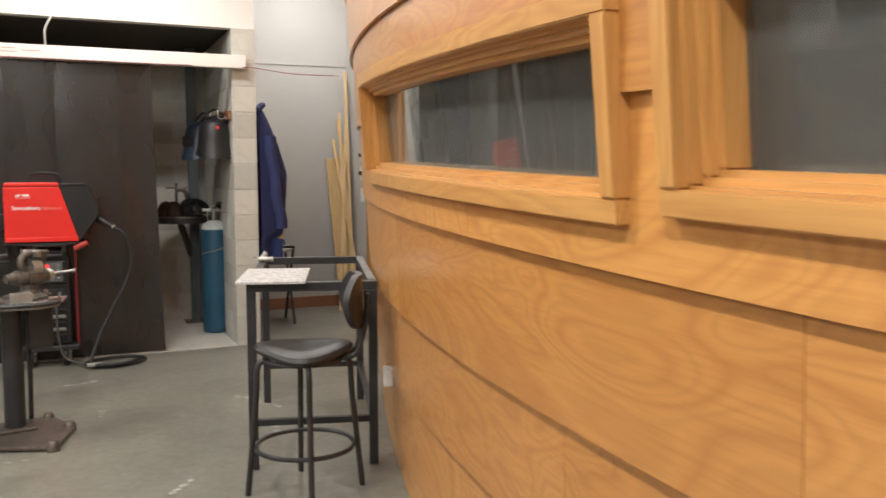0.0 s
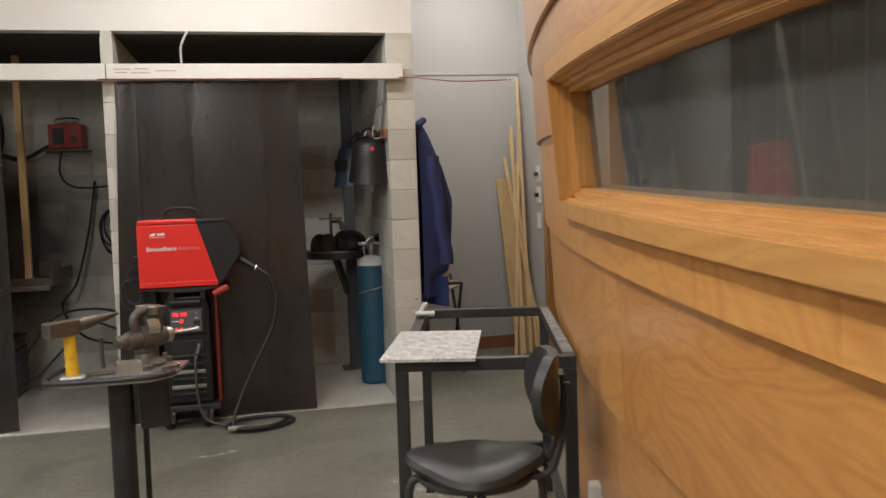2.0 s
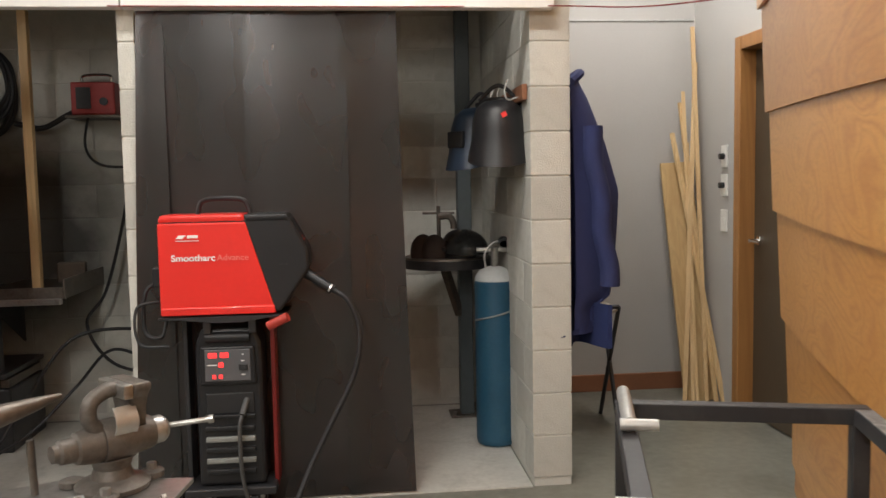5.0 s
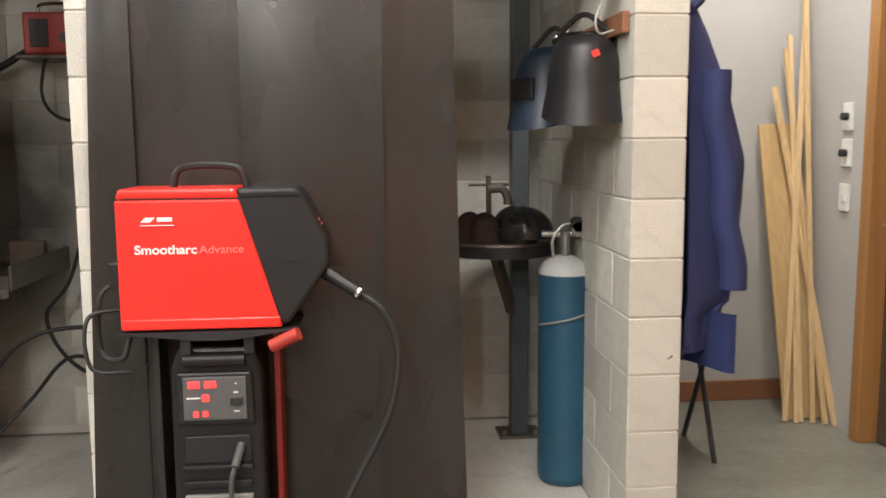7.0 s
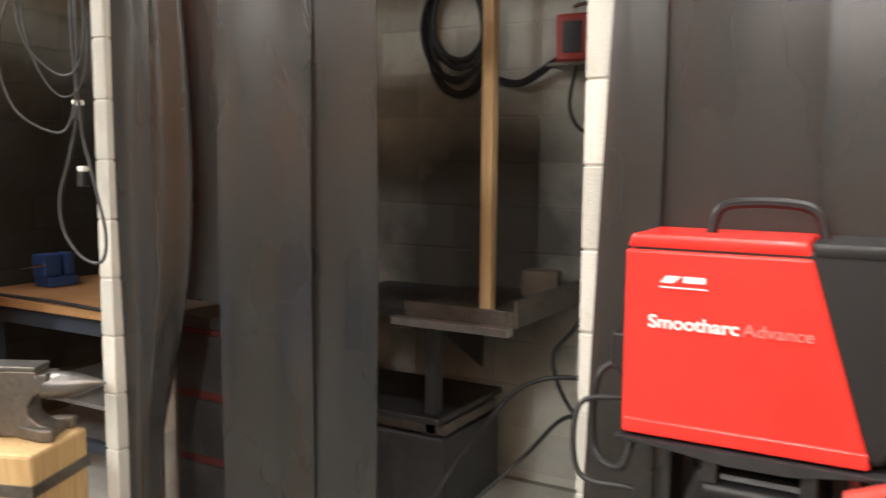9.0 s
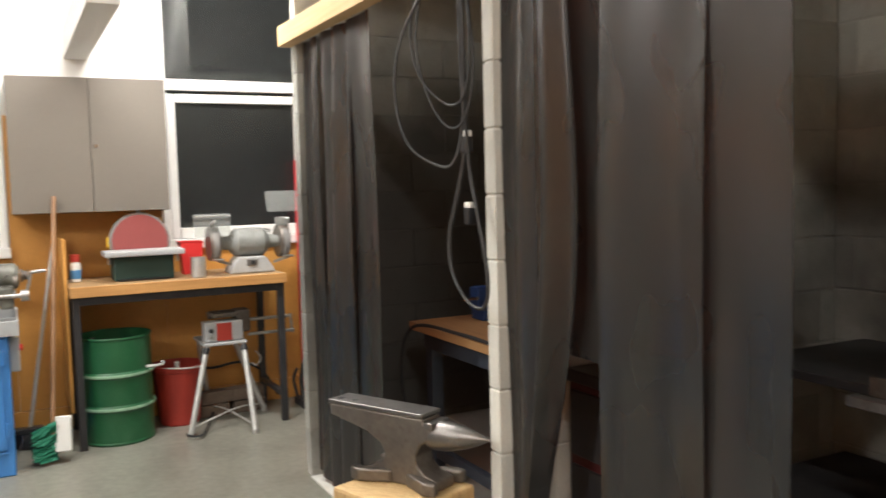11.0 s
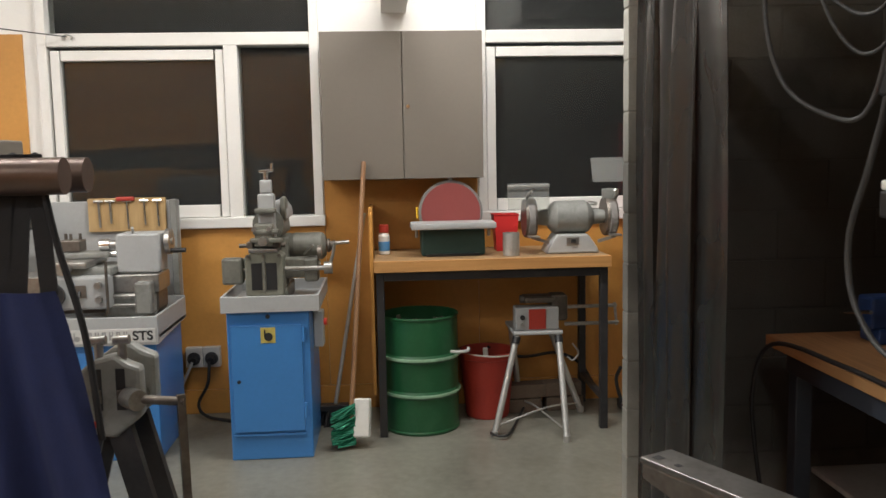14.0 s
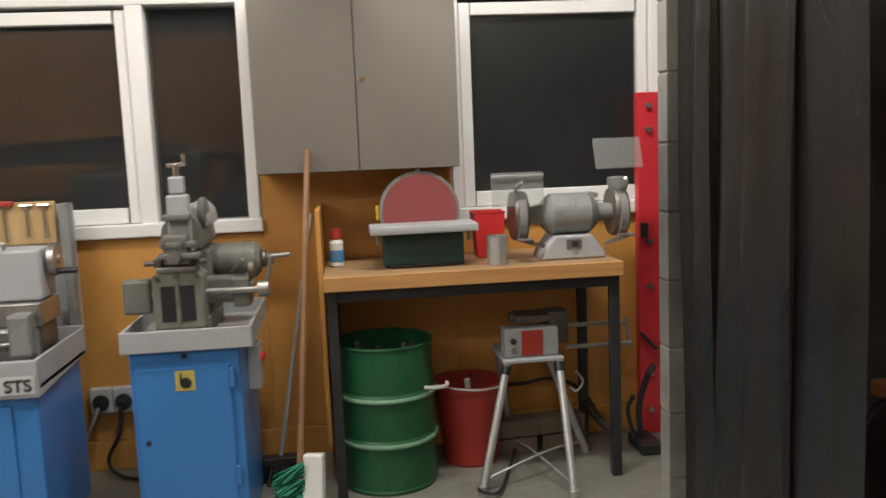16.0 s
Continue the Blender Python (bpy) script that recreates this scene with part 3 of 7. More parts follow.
def hull_window(name, o):
    y0, y1, z0, z1 = o
    w = thing(name, 1.0, y0, z0, 0, "long low window in deep clear-varnished pine frame", "window", kind="structure")

    def strip(nm, ya, yb, za, zb, out, deep, mat, n=10, label=""):
        """A frame member that follows the leaning, curved wall."""
        bm = B()
        rings = []
        for i in range(n + 1):
            y = ya + (yb - ya) * i / n
            ring = []
            for z, off in ((za, -out), (zb, -out), (zb, deep), (za, deep)):
                zz = sheer(y, z)
                ring.append(bm.verts.new((hull_x(y, zz) + off - 1.0, y - y0, zz - z0)))
            rings.append(ring)
        for a, b in zip(rings, rings[1:]):
            for k in range(4):
                bm.faces.new((a[k], a[(k + 1) % 4], b[(k + 1) % 4], b[k]))
        bm.faces.new(rings[0])
        bm.faces.new(rings[-1])
        bmesh.ops.recalc_face_normals(bm, faces=bm.faces[:])
        bmesh.ops.bevel(bm, geom=[e for e in bm.edges if e.calc_face_angle(0) > 0.8], offset=0.003, segments=2, affect="EDGES")
        return part(nm, bm, mat, w, label)
    strip("casing", y0 - 0.035, y1 + 0.035, z0 - 0.035, z0 + 0.012, 0.04, 0.02, M_SASH)
    strip("casing", y0 - 0.035, y1 + 0.035, z1 - 0.012, z1 + 0.035, 0.04, 0.02, M_SASH)
    strip("casing", y0 - 0.035, y0 + 0.012, z0 + 0.012, z1 - 0.012, 0.042, 0.02, M_SASH_Z, 1)
    strip("casing", y1 - 0.012, y1 + 0.035, z0 + 0.012, z1 - 0.012, 0.042, 0.02, M_SASH_Z, 1)
    for k, (a, f) in enumerate(((0.0, 0.0), (0.014, 0.022), (0.026, 0.04))):
        g = a + 0.018
        for nm, q in (("window_sill", (y0 + a, y1 - a, z0 + a, z0 + g)), ("window_frame", (y0 + a, y1 - a, z1 - g, z1 - a))):
            strip(nm, *q, -f + 0.02, f + 0.05, M_SASH)
        for q in ((y0 + a, y0 + g), (y1 - g, y1 - a)):
            strip("window_frame", *q, z0 + g, z1 - g, -f + 0.02, f + 0.05, M_SASH_Z, 1)
    gl = B()
    
    def glass(u, v):
        y, z = y0 + 0.035 + (y1 - y0 - 0.07) * u, z0 + 0.035 + (z1 - z0 - 0.07) * v
        zz = sheer(y, z)
        return (hull_x(y, zz) + 0.07 - 1.0, y - y0, zz - z0)
    sheet(gl, glass, 10, 1)
    part("pane", gl, M_BRIGHTGLASS, w)


hull_window("window_3", OPEN1)
hull_window("window_4", OPEN2)
for y0, y1 in ((0.2, 0.75), (3.3, 4.3)):
    bm = B()
    sheet(bm, lambda u, v: (2.2 + 0.03 * math.sin(u * 40), y0 + (y1 - y0) * u, 0.3 + 2.1 * v), 60, 1)
    solo("curtain", bm, M_DRAPE, "plain grey hanging curtain inside the office", "curtain")

# door beside the office
d = thing("door_1", 2.56, 7.56, 0, 0, "dark brown door in a varnished timber frame", "door", kind="structure")
part("door_frame", box(B(), -0.03, 0.13, -0.075, 0.0, 0, 2.16, 0.004), M_JAMB, d)
part("door_frame", box(B(), -0.03, 0.13, -0.94, -0.865, 0, 2.16, 0.004), M_JAMB, d)
part("door_frame", box(B(), -0.028, 0.13, -0.865, -0.075, 2.085, 2.16, 0.004), M_JAMB, d)
dl = part("door_leaf", box(B(), 0.06, 0.1, -0.862, -0.078, 0.008, 2.08, 0.003), M_DOOR, d)
bm = B()
bar(bm, (0.06, -0.14, 1.02), (0.0, -0.14, 1.02), 0.011)
bar(bm, (0.005, -0.15, 1.02), (0.005, -0.02 - 0.24, 1.02), 0.009)
bar(bm, (0.06, -0.14, 1.02), (0.052, -0.14, 1.02), 0.026)
part("door_handle", bm, M_CHROME, dl, "chrome lever handle")

# ---- block booths ----
HB = 2.42


def block_wall(name, label, along, fixed0, fixed1, s0, s1, first):
    """A wall of concrete blocks in running bond: a mortar core and each block by itself."""
    w = thing(name, 0, 0, 0, 0, label, "block wall", kind="structure")
    e = 0.004
    if along == "y":
        part("mortar", box(B(), fixed0 + e, fixed1 - e, s0 + e, s1 - e, 0, HB - 0.004), M_MORTAR, w)
    else:
        part("mortar", box(B(), s0 + e, s1 - e, fixed0 + e, fixed1 - e, 0, HB - 0.004), M_MORTAR, w)
    shapes = {}
    for c in range(12):
        z0 = 0.195 * c + 0.04
        z1 = min(z0 + 0.188, HB)
        s = s0 - (0.2 if (c + first) % 2 else 0.0)
        while s < s1 - 0.03:
            a, b = max(s, s0), min(s + 0.392, s1)
            if b - a > 0.03:
                key = (round(b - a, 3), round(z1 - z0, 3))
                if key not in shapes:
                    bm = B()
                    if along == "y":
                        box(bm, fixed0, fixed1, 0, key[0], 0, key[1], 0.0025)
                    else:
                        box(bm, 0, key[0], fixed0, fixed1, 0, key[1], 0.0025)
                    shapes[key] = mesh_of("block", bm, M_BLOCK, False)
                ob = new("block", shapes[key])
                ob.parent = w
                ob.location = (0, a, z0) if along == "y" else (a, 0, z0)
            s += 0.4
    return w


# unseen roof, added to keep the ceiling light out of the booths
dimming_roof = structure("ceiling", "added dark roof that shades the welding booths", "ceiling", box(B(), -4.12, 1.32, 6.72, 8.19, HB + 0.002, HB + 0.04), M_DARKIN)
structure("wall_upper", "white painted panel above the welding booths", "wall", box(B(), -4.13, 1.326, 6.60, 6.70, HB + 0.002, TOP), M_WHITE)
beams = ((-4.12, -2.3, M_PINEX, "raw pine header beam over a welding booth"), (-2.296, -0.556, M_WHITE, "white painted header beam over a welding booth"),
         (-0.55, 1.24, M_WHITE, "white painted header beam with pencilled notes"))
for x0, x1, mm, lab in beams:
    hb = thing("trim", x0, 6.5, 2.115, 0, lab, "beam", "header beams", "structure")
    part("board", box(B(), 0, x1 - x0, 0, 0.066, 0, 0.095, 0.003), mm, hb)

# ---- welding booths: curtains ----


def strip_curtain(name, y, z0, z1, strips, label, wave=0.012):
    """Overlapping vinyl strips: each (x0, x1, sway at the foot, fold depth, lean of the near edge, bulge)."""
    c = thing(name, strips[0][0], y, 0, 0, label, "welding curtain", "welding curtains")
    x_base = strips[0][0]
    for i, (x0, x1, sway, fold, lean, bulge) in enumerate(strips):
        bm = B()
        ph = 1.7 * i

        def fn(u, v, x0=x0, x1=x1, sway=sway, fold=fold, ph=ph, i=i, lean=lean, bulge=bulge):
            drop = 1 - v
            x = x0 + (x1 - x0) * u - x_base + sway * u * drop ** 1.3 + lean * (1 - u) * drop + bulge * u * (math.sin(5.2 * drop - 1.2) - 0.3 * drop)
            yy = 0.010 * (i % 2) + wave * math.sin(u * 5.0 + ph) * (0.4 + drop) + fold * math.sin(u * 6.3 + ph + 1.4 * drop) * (0.5 + 0.5 * drop)
            yy += 0.006 * math.sin(v * 7 + ph * 2)
            return (x, yy, z0 + (z1 - z0) * v)
        sheet(bm, fn, 22, 18, 0.002)
        part("strip", bm, M_VINYL, c)
    return c


strip_curtain("welding_curtain", 6.557, 0.015, 2.112, [(-0.506, -0.4, 0.0, 0.0, -0.085, 0), (-0.42, -0.06, 0.0, 0.0, 0, 0), (-0.08, 0.35, 0, 0.0, 0, 0), (0.32, 0.567, 0.045, 0.0, 0, 0)],
              "dark see-through brown vinyl strip curtain, drawn across", 0.004)
strip_curtain("welding_curtain", 6.595, 0.02, 2.13, [(-2.215, -2.02, -0.04, 0.014, 0, 0.01), (-2.04, -1.86, -0.3, 0.045, 0, 0.075), (-1.735, -1.39, 0.0, 0.02, 0, 0), (-1.415, -1.18, 0.0, 0.003, 0, 0)],
              "dark vinyl strip curtain, rumpled and half parted", 0.006)
strip_curtain("welding_curtain", 6.665, 0.95, 2.13, [(-1.99, -1.66, 0.0, 0.008, 0, 0)], "dark reddish-brown vinyl strip hanging behind the parted curtain", 0.006)
strip_curtain("welding_curtain", 6.6, 0.03, 2.13, [(-4.05, -3.84, 0.0, 0.012, 0, 0), (-3.86, -3.62, 0.0, 0.02, 0, 0), (-3.64, -3.43, 0.0, 0.02, 0, 0), (-3.45, -3.21, 0.04, 0.005, 0, 0)],
              "dark vinyl strip curtain, pushed together in folds", 0.006)


# ---- welding machine on its trolley ----
def welding_machine():
    w = thing("welding_machine", -0.15, 6.352, 0, 0, "red and black wire-feed welding machine on a black wheeled trolley", "welder")
    # wire feeder, front face towards -y
    f = part("wire_feeder", prism(B(), [(-0.256, 0.872), (0.212, 0.872), (0.335, 1.05), (0.33, 1.125), (0.258, 1.258), (-0.25, 1.258)], 0.004, 0.2, "y", 0.012), M_PLASTIC, w, "black plastic nose of the wire feeder")
    part("red_cover", prism(B(), [(-0.262, 0.868), (0.195, 0.868), (0.082, 1.240), (-0.262, 1.240)], -0.004, 0.196, "y", 0.006), M_RED, f, "bright red enamelled cover")
    part("lid", prism(B(), [(-0.262, 1.243), (0.082, 1.243), (0.073, 1.272), (-0.252, 1.272)], 0.0, 0.2, "y", 0.008), M_RED, f, "red hinged lid")
    part("lid_end", prism(B(), [(0.084, 1.243), (0.262, 1.243), (0.245, 1.270), (0.076, 1.270)], 0.0, 0.2, "y", 0.006), M_PLASTIC, f)
    part("rim", box(B(), -0.258, 0.19, -0.009, 0.0, 0.868, 0.9, 0.004), M_RED, f)
    part("grip", hose(B(), [(-0.12, 0.1, 1.265), (-0.105, 0.1, 1.318), (-0.06, 0.1, 1.333), (0.03, 0.1, 1.333), (0.075, 0.1, 1.318), (0.095, 0.1, 1.265)], 0.011), M_PLASTIC, f, "black carrying handle")
    letters("Smootharc", 0.036, M_TEXTW, f, pose(-0.212, -0.0062, 1.088), "white lettering", 0.172, 0.0008)
    letters("Advance", 0.034, M_TEXTPINK, f, pose(-0.033, -0.0062, 1.088), "pale red lettering", 0.125)
    bm = B()
    prism(bm, [(-0.192, 1.178), (-0.165, 1.178), (-0.150, 1.192), (-0.178, 1.192)], -0.0068, -0.005, "y")
    box(bm, -0.146, -0.104, -0.0068, -0.005, 1.180, 1.192)
    box(bm, -0.192, -0.1, -0.0068, -0.005, 1.168, 1.1705)
    part("badge", bm, M_TEXTW, f, "small white maker's badge")
    bm = B()
    for k in range(4):
        box(bm, 0.285 + 0.008 * k, 0.289 + 0.008 * k, 0.05, 0.1, 1.19 - 0.012 * k, 1.2 - 0.012 * k)
    part("knobs", bm, M_REDPLASTIC, f, "red control knobs")
    part("slot", box(B(), 0.205, 0.243, 0.0, 0.004, 1.061, 1.066), M_RUBBER, f)
    bm = B()
    bar(bm, (0.3, 0.06, 1.03), (0.405, 0.03, 0.965), 0.021, 0.019)
    bar(bm, (0.405, 0.03, 0.965), (0.425, 0.025, 0.953), 0.02)
    part("torch_socket", bm, M_PLASTIC, f, "black torch connector")
    bm = B()
    bar(bm, (0.413, 0.028, 0.96), (0.42, 0.026, 0.956), 0.0215)
    part("collar", bm, M_CHROME, f, "chrome collar")
    part("torch_cable", hose(B(), [(0.425, 0.025, 0.953), (0.49, 0.01, 0.9), (0.53, 0.0, 0.78), (0.5, -0.01, 0.6), (0.4, -0.02, 0.4), (0.3, -0.05, 0.2), (0.24, -0.12, 0.03), (0.33, -0.2, 0.015),
                                   (0.5, -0.16, 0.015), (0.6, -0.02, 0.015), (0.5, 0.1, 0.015), (0.3, 0.05, 0.02), (0.2, -0.08, 0.02), (0.28, -0.2, 0.03), (0.45, -0.2, 0.03), (0.56, -0.08, 0.03)], 0.0115), M_RUBBER, w, "thick black torch cable coiled on the floor")
    part("torch_tip", box(B(), 0.21, 0.3, -0.2, -0.17, 0.02, 0.045, 0.006, pose(0, 0, 0)), M_GALV, w, "silver cable end")
    # carrier plate
    bm = B()
    prism(bm, [(-0.27, 0.852), (0.24, 0.852), (0.24, 0.862), (-0.27, 0.862)], -0.02, 0.21, "y", 0.002)
    prism(bm, [(-0.27, 0.862), (0.22, 0.862), (0.06, 0.838), (-0.05, 0.838)], -0.024, -0.02, "y")
    part("carrier_plate", bm, M_BLACK, w)
    for xx in (-0.1, 0.08):
        part("bracket", box(B(), xx, xx + 0.03, 0.0, 0.03, 0.79, 0.852, 0.003), M_BLACK, w)
    # power source
    p = part("power_source", prism(B(), [(-0.142, 0.15), (0.128, 0.15), (0.125, 0.74), (0.1, 0.806), (-0.115, 0.806), (-0.14, 0.74)], 0.03, 0.2, "y", 0.014), M_PLASTIC, w, "black ribbed power source")
    part("bezel", prism(B(), [(-0.125, 0.575), (0.105, 0.575), (0.098, 0.735), (-0.118, 0.735)], 0.012, 0.032, "y", 0.008), M_PLASTIC, p)
    part("panel", box(B(), -0.1, 0.082, 0.006, 0.014, 0.592, 0.722, 0.003), surface("panel_grey", (0.1, 0.1, 0.105), 0.5, vary=0.1), p, "dark grey control panel")
    for xx, zz, ww, hh in ((-0.085, 0.69, 0.034, 0.02), (-0.038, 0.69, 0.034, 0.02), (-0.045, 0.65, 0.02, 0.02), (-0.072, 0.604, 0.015, 0.016), (-0.045, 0.604, 0.015, 0.016)):
        part("display", box(B(), xx, xx + ww, 0.003, 0.008, zz, zz + hh, 0.001), M_LED, p, "glowing red display")
    bm = B()
    box(bm, 0.035, 0.072, 0.0, 0.008, 0.637, 0.662, 0.003)
    bar(bm, (0.053, -0.004, 0.645), (0.053, 0.008, 0.645), 0.009)
    part("selector", bm, M_BLACK, p)
    bm = B()
    for xx, zz, ww in ((-0.09, 0.658, 0.04), (0.045, 0.673, 0.014), (0.045, 0.616, 0.016), (0.05, 0.7, 0.006)):
        part("print", box(B(), xx, xx + ww, 0.0045, 0.0065, zz, zz + 0.004), M_TEXTW, p, "tiny white panel print")
    part("top_grip", bar(B(), (-0.095, 0.02, 0.772), (0.08, 0.02, 0.772), 0.022), M_PLASTIC, p)
    part("recess", box(B(), -0.105, 0.09, 0.024, 0.034, 0.45, 0.54, 0.006), M_RUBBER, p)
    part("ledge", box(B(), -0.11, 0.095, 0.008, 0.03, 0.436, 0.452, 0.004), M_PLASTIC, p)
    for k in range(5):
        part("rib", box(B(), -0.11, 0.09, 0.016, 0.034, 0.2 + 0.045 * k, 0.222 + 0.045 * k, 0.004), M_GREYPAINT if k % 2 else M_PLASTIC, p)
    bm = B()
    bar(bm, (0.06, 0.03, 0.51), (0.045, -0.02, 0.455), 0.013)
    hose(bm, [(0.045, -0.02, 0.455), (0.035, -0.035, 0.4), (0.04, -0.03, 0.2), (0.08, -0.02, 0.06), (0.2, -0.05, 0.015)], 0.008)
    part("earth_lead", bm, surface("dark_lead", (0.07, 0.07, 0.068), 0.5), p, "grey earth lead")
    for sx, mm in ((-0.19, M_BLACK), (0.165, M_REDDARK)):
        part("side_frame", box(B(), sx - 0.009, sx + 0.009, 0.09, 0.2, 0.12, 0.85, 0.003), mm, w, "dark frame upright")
    bm = B()
    bar(bm, (0.165, -0.04, 0.82), (0.245, -0.06, 0.86), 0.019)
    part("torch_rest", bm, M_REDPLASTIC, w, "red plastic hook")
    t = part("trolley", box(B(), -0.2, 0.17, 0.0, 0.2, 0.11, 0.145, 0.006), M_BLACK, w)
    for wx, wy in ((-0.13, 0.04), (0.09, 0.04), (-0.13, 0.15), (0.09, 0.15)):
        wh = part("wheel", turned(B(), [(0.02, -0.018), (0.052, -0.018), (0.06, -0.008), (0.06, 0.008), (0.052, 0.018), (0.02, 0.018)], 20, pose(wx, wy, 0.06, 90, 0, 72)), M_RUBBER, t)
        part("rim", turned(B(), [(0.0, -0.021), (0.028, -0.02), (0.028, 0.02), (0.0, 0.021)], 16, pose(wx, wy, 0.06, 90, 0, 72)), M_GALV, wh)
        part("fork", box(B(), wx - 0.03, wx + 0.03, wy - 0.022, wy + 0.022, 0.09, 0.115, 0.004), M_GALV, t)
    part("rear_cable", hose(B(), [(-0.27, 0.08, 1.0), (-0.33, 0.05, 0.96), (-0.34, 0.06, 0.8), (-0.27, 0.02, 0.78), (-0.25, 0.05, 0.84)], 0.008), M_RUBBER, w, "black hose bundle")
    part("rear_cable", hose(B(), [(-0.27, 0.06, 0.92), (-0.36, 0.02, 0.9), (-0.35, 0.0, 0.76), (-0.24, 0.02, 0.74)], 0.006), M_RUBBER, w)
    bm = B()
    box(bm, -0.3, -0.255, 0.04, 0.1, 0.98, 1.06, 0.006)
    part("plug_block", bm, M_PLASTIC, w)


welding_machine()


# ---- booth things ----
def gas_cylinder():
    c = thing("gas_cylinder", 1.085, 7.22, 0.006, 0, "tall teal-blue gas cylinder with a pale shoulder, chained upright", "gas cylinder")
    part("body", turned(B(), [(0.07, 0), (0.1, 0.008), (0.106, 0.03), (0.106, 0.85), (0.104, 0.865)], 32), M_CYL, c)
    part("shoulder", turned(B(), [(0.1045, 0.863), (0.1, 0.885), (0.08, 0.912), (0.045, 0.93), (0.03, 0.935)], 32), M_CYLTOP, c, "pale grey painted shoulder")
    bm = B()
    bar(bm, (0, 0, 0.93), (0, 0, 1.03), 0.02)
    bar(bm, (-0.09, 0.02, 1.02), (0.05, 0, 1.02), 0.014)
    bar(bm, (0.05, -0.03, 1.04), (0.05, 0.03, 1.04), 0.03)
    part("valve", bm, M_STEEL, c, "steel valve and regulator")
    part("gauge", bar(B(), (0.05, -0.03, 1.06), (0.05, 0.02, 1.06), 0.03), M_BLACK, c)
    part("valve_guard", hose(B(), [(-0.045, 0, 0.92), (-0.05, 0, 1.0), (0.0, 0, 1.06), (0.07, 0, 1.04), (0.09, 0, 0.94)], 0.006), M_GALV, c)
    part("tag", box(B(), -0.05, 0.045, -0.075, -0.07, 0.865, 0.885, 0.002, pose(0, 0, 0, -20)), M_RUBBER, c, "black label print")
    bm = B()
    for i in range(26):
        a = math.radians(195 + 150 * i / 25)
        z = 0.66 + 0.07 * i / 25
        p = Vector((0.111 * math.cos(a), 0.111 * math.sin(a), z))
        q = Vector((0.111 * math.cos(a + 0.13), 0.111 * math.sin(a + 0.13), z + 0.003))
        bar(bm, p, q, 0.0045, seg=6)
    part("chain", bm, M_GALV, c, "thin galvanised chain")


gas_cylinder()

st = thing("steel_post", 1.0, 7.78, 0.006, 0, "dark painted steel post bolted to the booth floor", "post")
part("column", box(B(), -0.04, 0.04, -0.04, 0.04, 0.01, 2.41, 0.006), surface("post_paint", (0.07, 0.085, 0.09), 0.5), st)
part("base_plate", box(B(), -0.1, 0.1, -0.08, 0.08, 0, 0.012, 0.002), M_DKSTEEL, st)
for sx in (-0.075, 0.075):
    part("bolt", bar(B(), (sx, -0.05, 0.01), (sx, -0.05, 0.03), 0.01, seg=6), M_STEEL, st)

tb = thing("welding_table", 0.88, 7.62, 0.006, 0, "small dark steel welding table fixed to a post", "table")
part("tabletop", turned(B(), [(0.0, 0.93), (0.24, 0.93), (0.245, 0.945), (0.24, 0.96), (0.0, 0.96)], 28), M_DKSTEEL, tb)
part("bracket", beam(B(), (-0.02, 0.05, 0.92), (0.085, 0.14, 0.6), 0.04, 0.04), M_DKSTEEL, tb)
part("rim", turned(B(), [(0.243, 0.9), (0.252, 0.9), (0.252, 0.95), (0.243, 0.95)], 28), M_BLACK, tb)


def shell(bm, rx, ry, rz, m, lo=-0.25, seg=18):
    """A rounded shell, open below."""
    def fn(u, v):
        a, b = 6.28318 * u, lo + (1.5 - lo) * v
        return m @ Vector((rx * math.cos(a) * math.cos(b), ry * math.sin(a) * math.cos(b), rz * math.sin(b)))
    return sheet(bm, fn, seg, 8, 0.003)


h = thing("face_shield", 0.93, 7.52, 0.97, 15, "clear and black face shield lying on the welding table", "face shield")
part("crown", shell(B(), 0.1, 0.13, 0.13, pose(0, 0, 0.02)), M_PLASTIC, h)
part("visor", shell(B(), 0.13, 0.15, 0.12, pose(0.03, -0.03, 0.03), -0.1), M_SMOKE, h, "smoky curved visor")
for gx, gy, rz in ((0.74, 7.55, 30), (0.8, 7.5, -20)):
    g = thing("welding_glove", gx, gy, 0.966, rz, "crumpled dark leather glove lying on the table", "glove", "gloves on the welding table")
    bm = B()
    shell(bm, 0.075, 0.06, 0.1, pose(0, 0, 0.03), -0.3, 12)
    part("palm", bm, surface("dark_leather", (0.05, 0.035, 0.03), 0.8, fine=120, bump=0.4), g)
    bm = B()
    for k in range(4):
        hose(bm, [(0.05, -0.03 + 0.022 * k, 0.05), (0.1, -0.035 + 0.024 * k, 0.05), (0.13, -0.035 + 0.024 * k, 0.02)], 0.012, 8, 4)
    part("fingers", bm, M_LEATHER, g)
tp = thing("tap_fitting", 0.84, 7.66, 0.966, 0, "small dark steel clamp standing on the table", "clamp")
bm = B()
bar(bm, (0, 0, 0), (0, 0, 0.28), 0.012)
bar(bm, (-0.09, 0, 0.24), (0.09, 0, 0.24), 0.007)
hose(bm, [(0, 0, 0.22), (0.06, 0, 0.22), (0.085, 0, 0.18), (0.085, 0, 0.15)], 0.02)
part("frame", bm, M_DKSTEEL, tp)

# helmets on a rail on the end wall
rl = thing("coat_rail", 1.145, 6.6, 1.74, 0, "short brown wooden rail with metal hooks on the block wall", "coat rail")
part("board", box(B(), -0.024, 0.0, 0.02, 0.9, 0, 0.07, 0.004), M_SKIRT, rl)
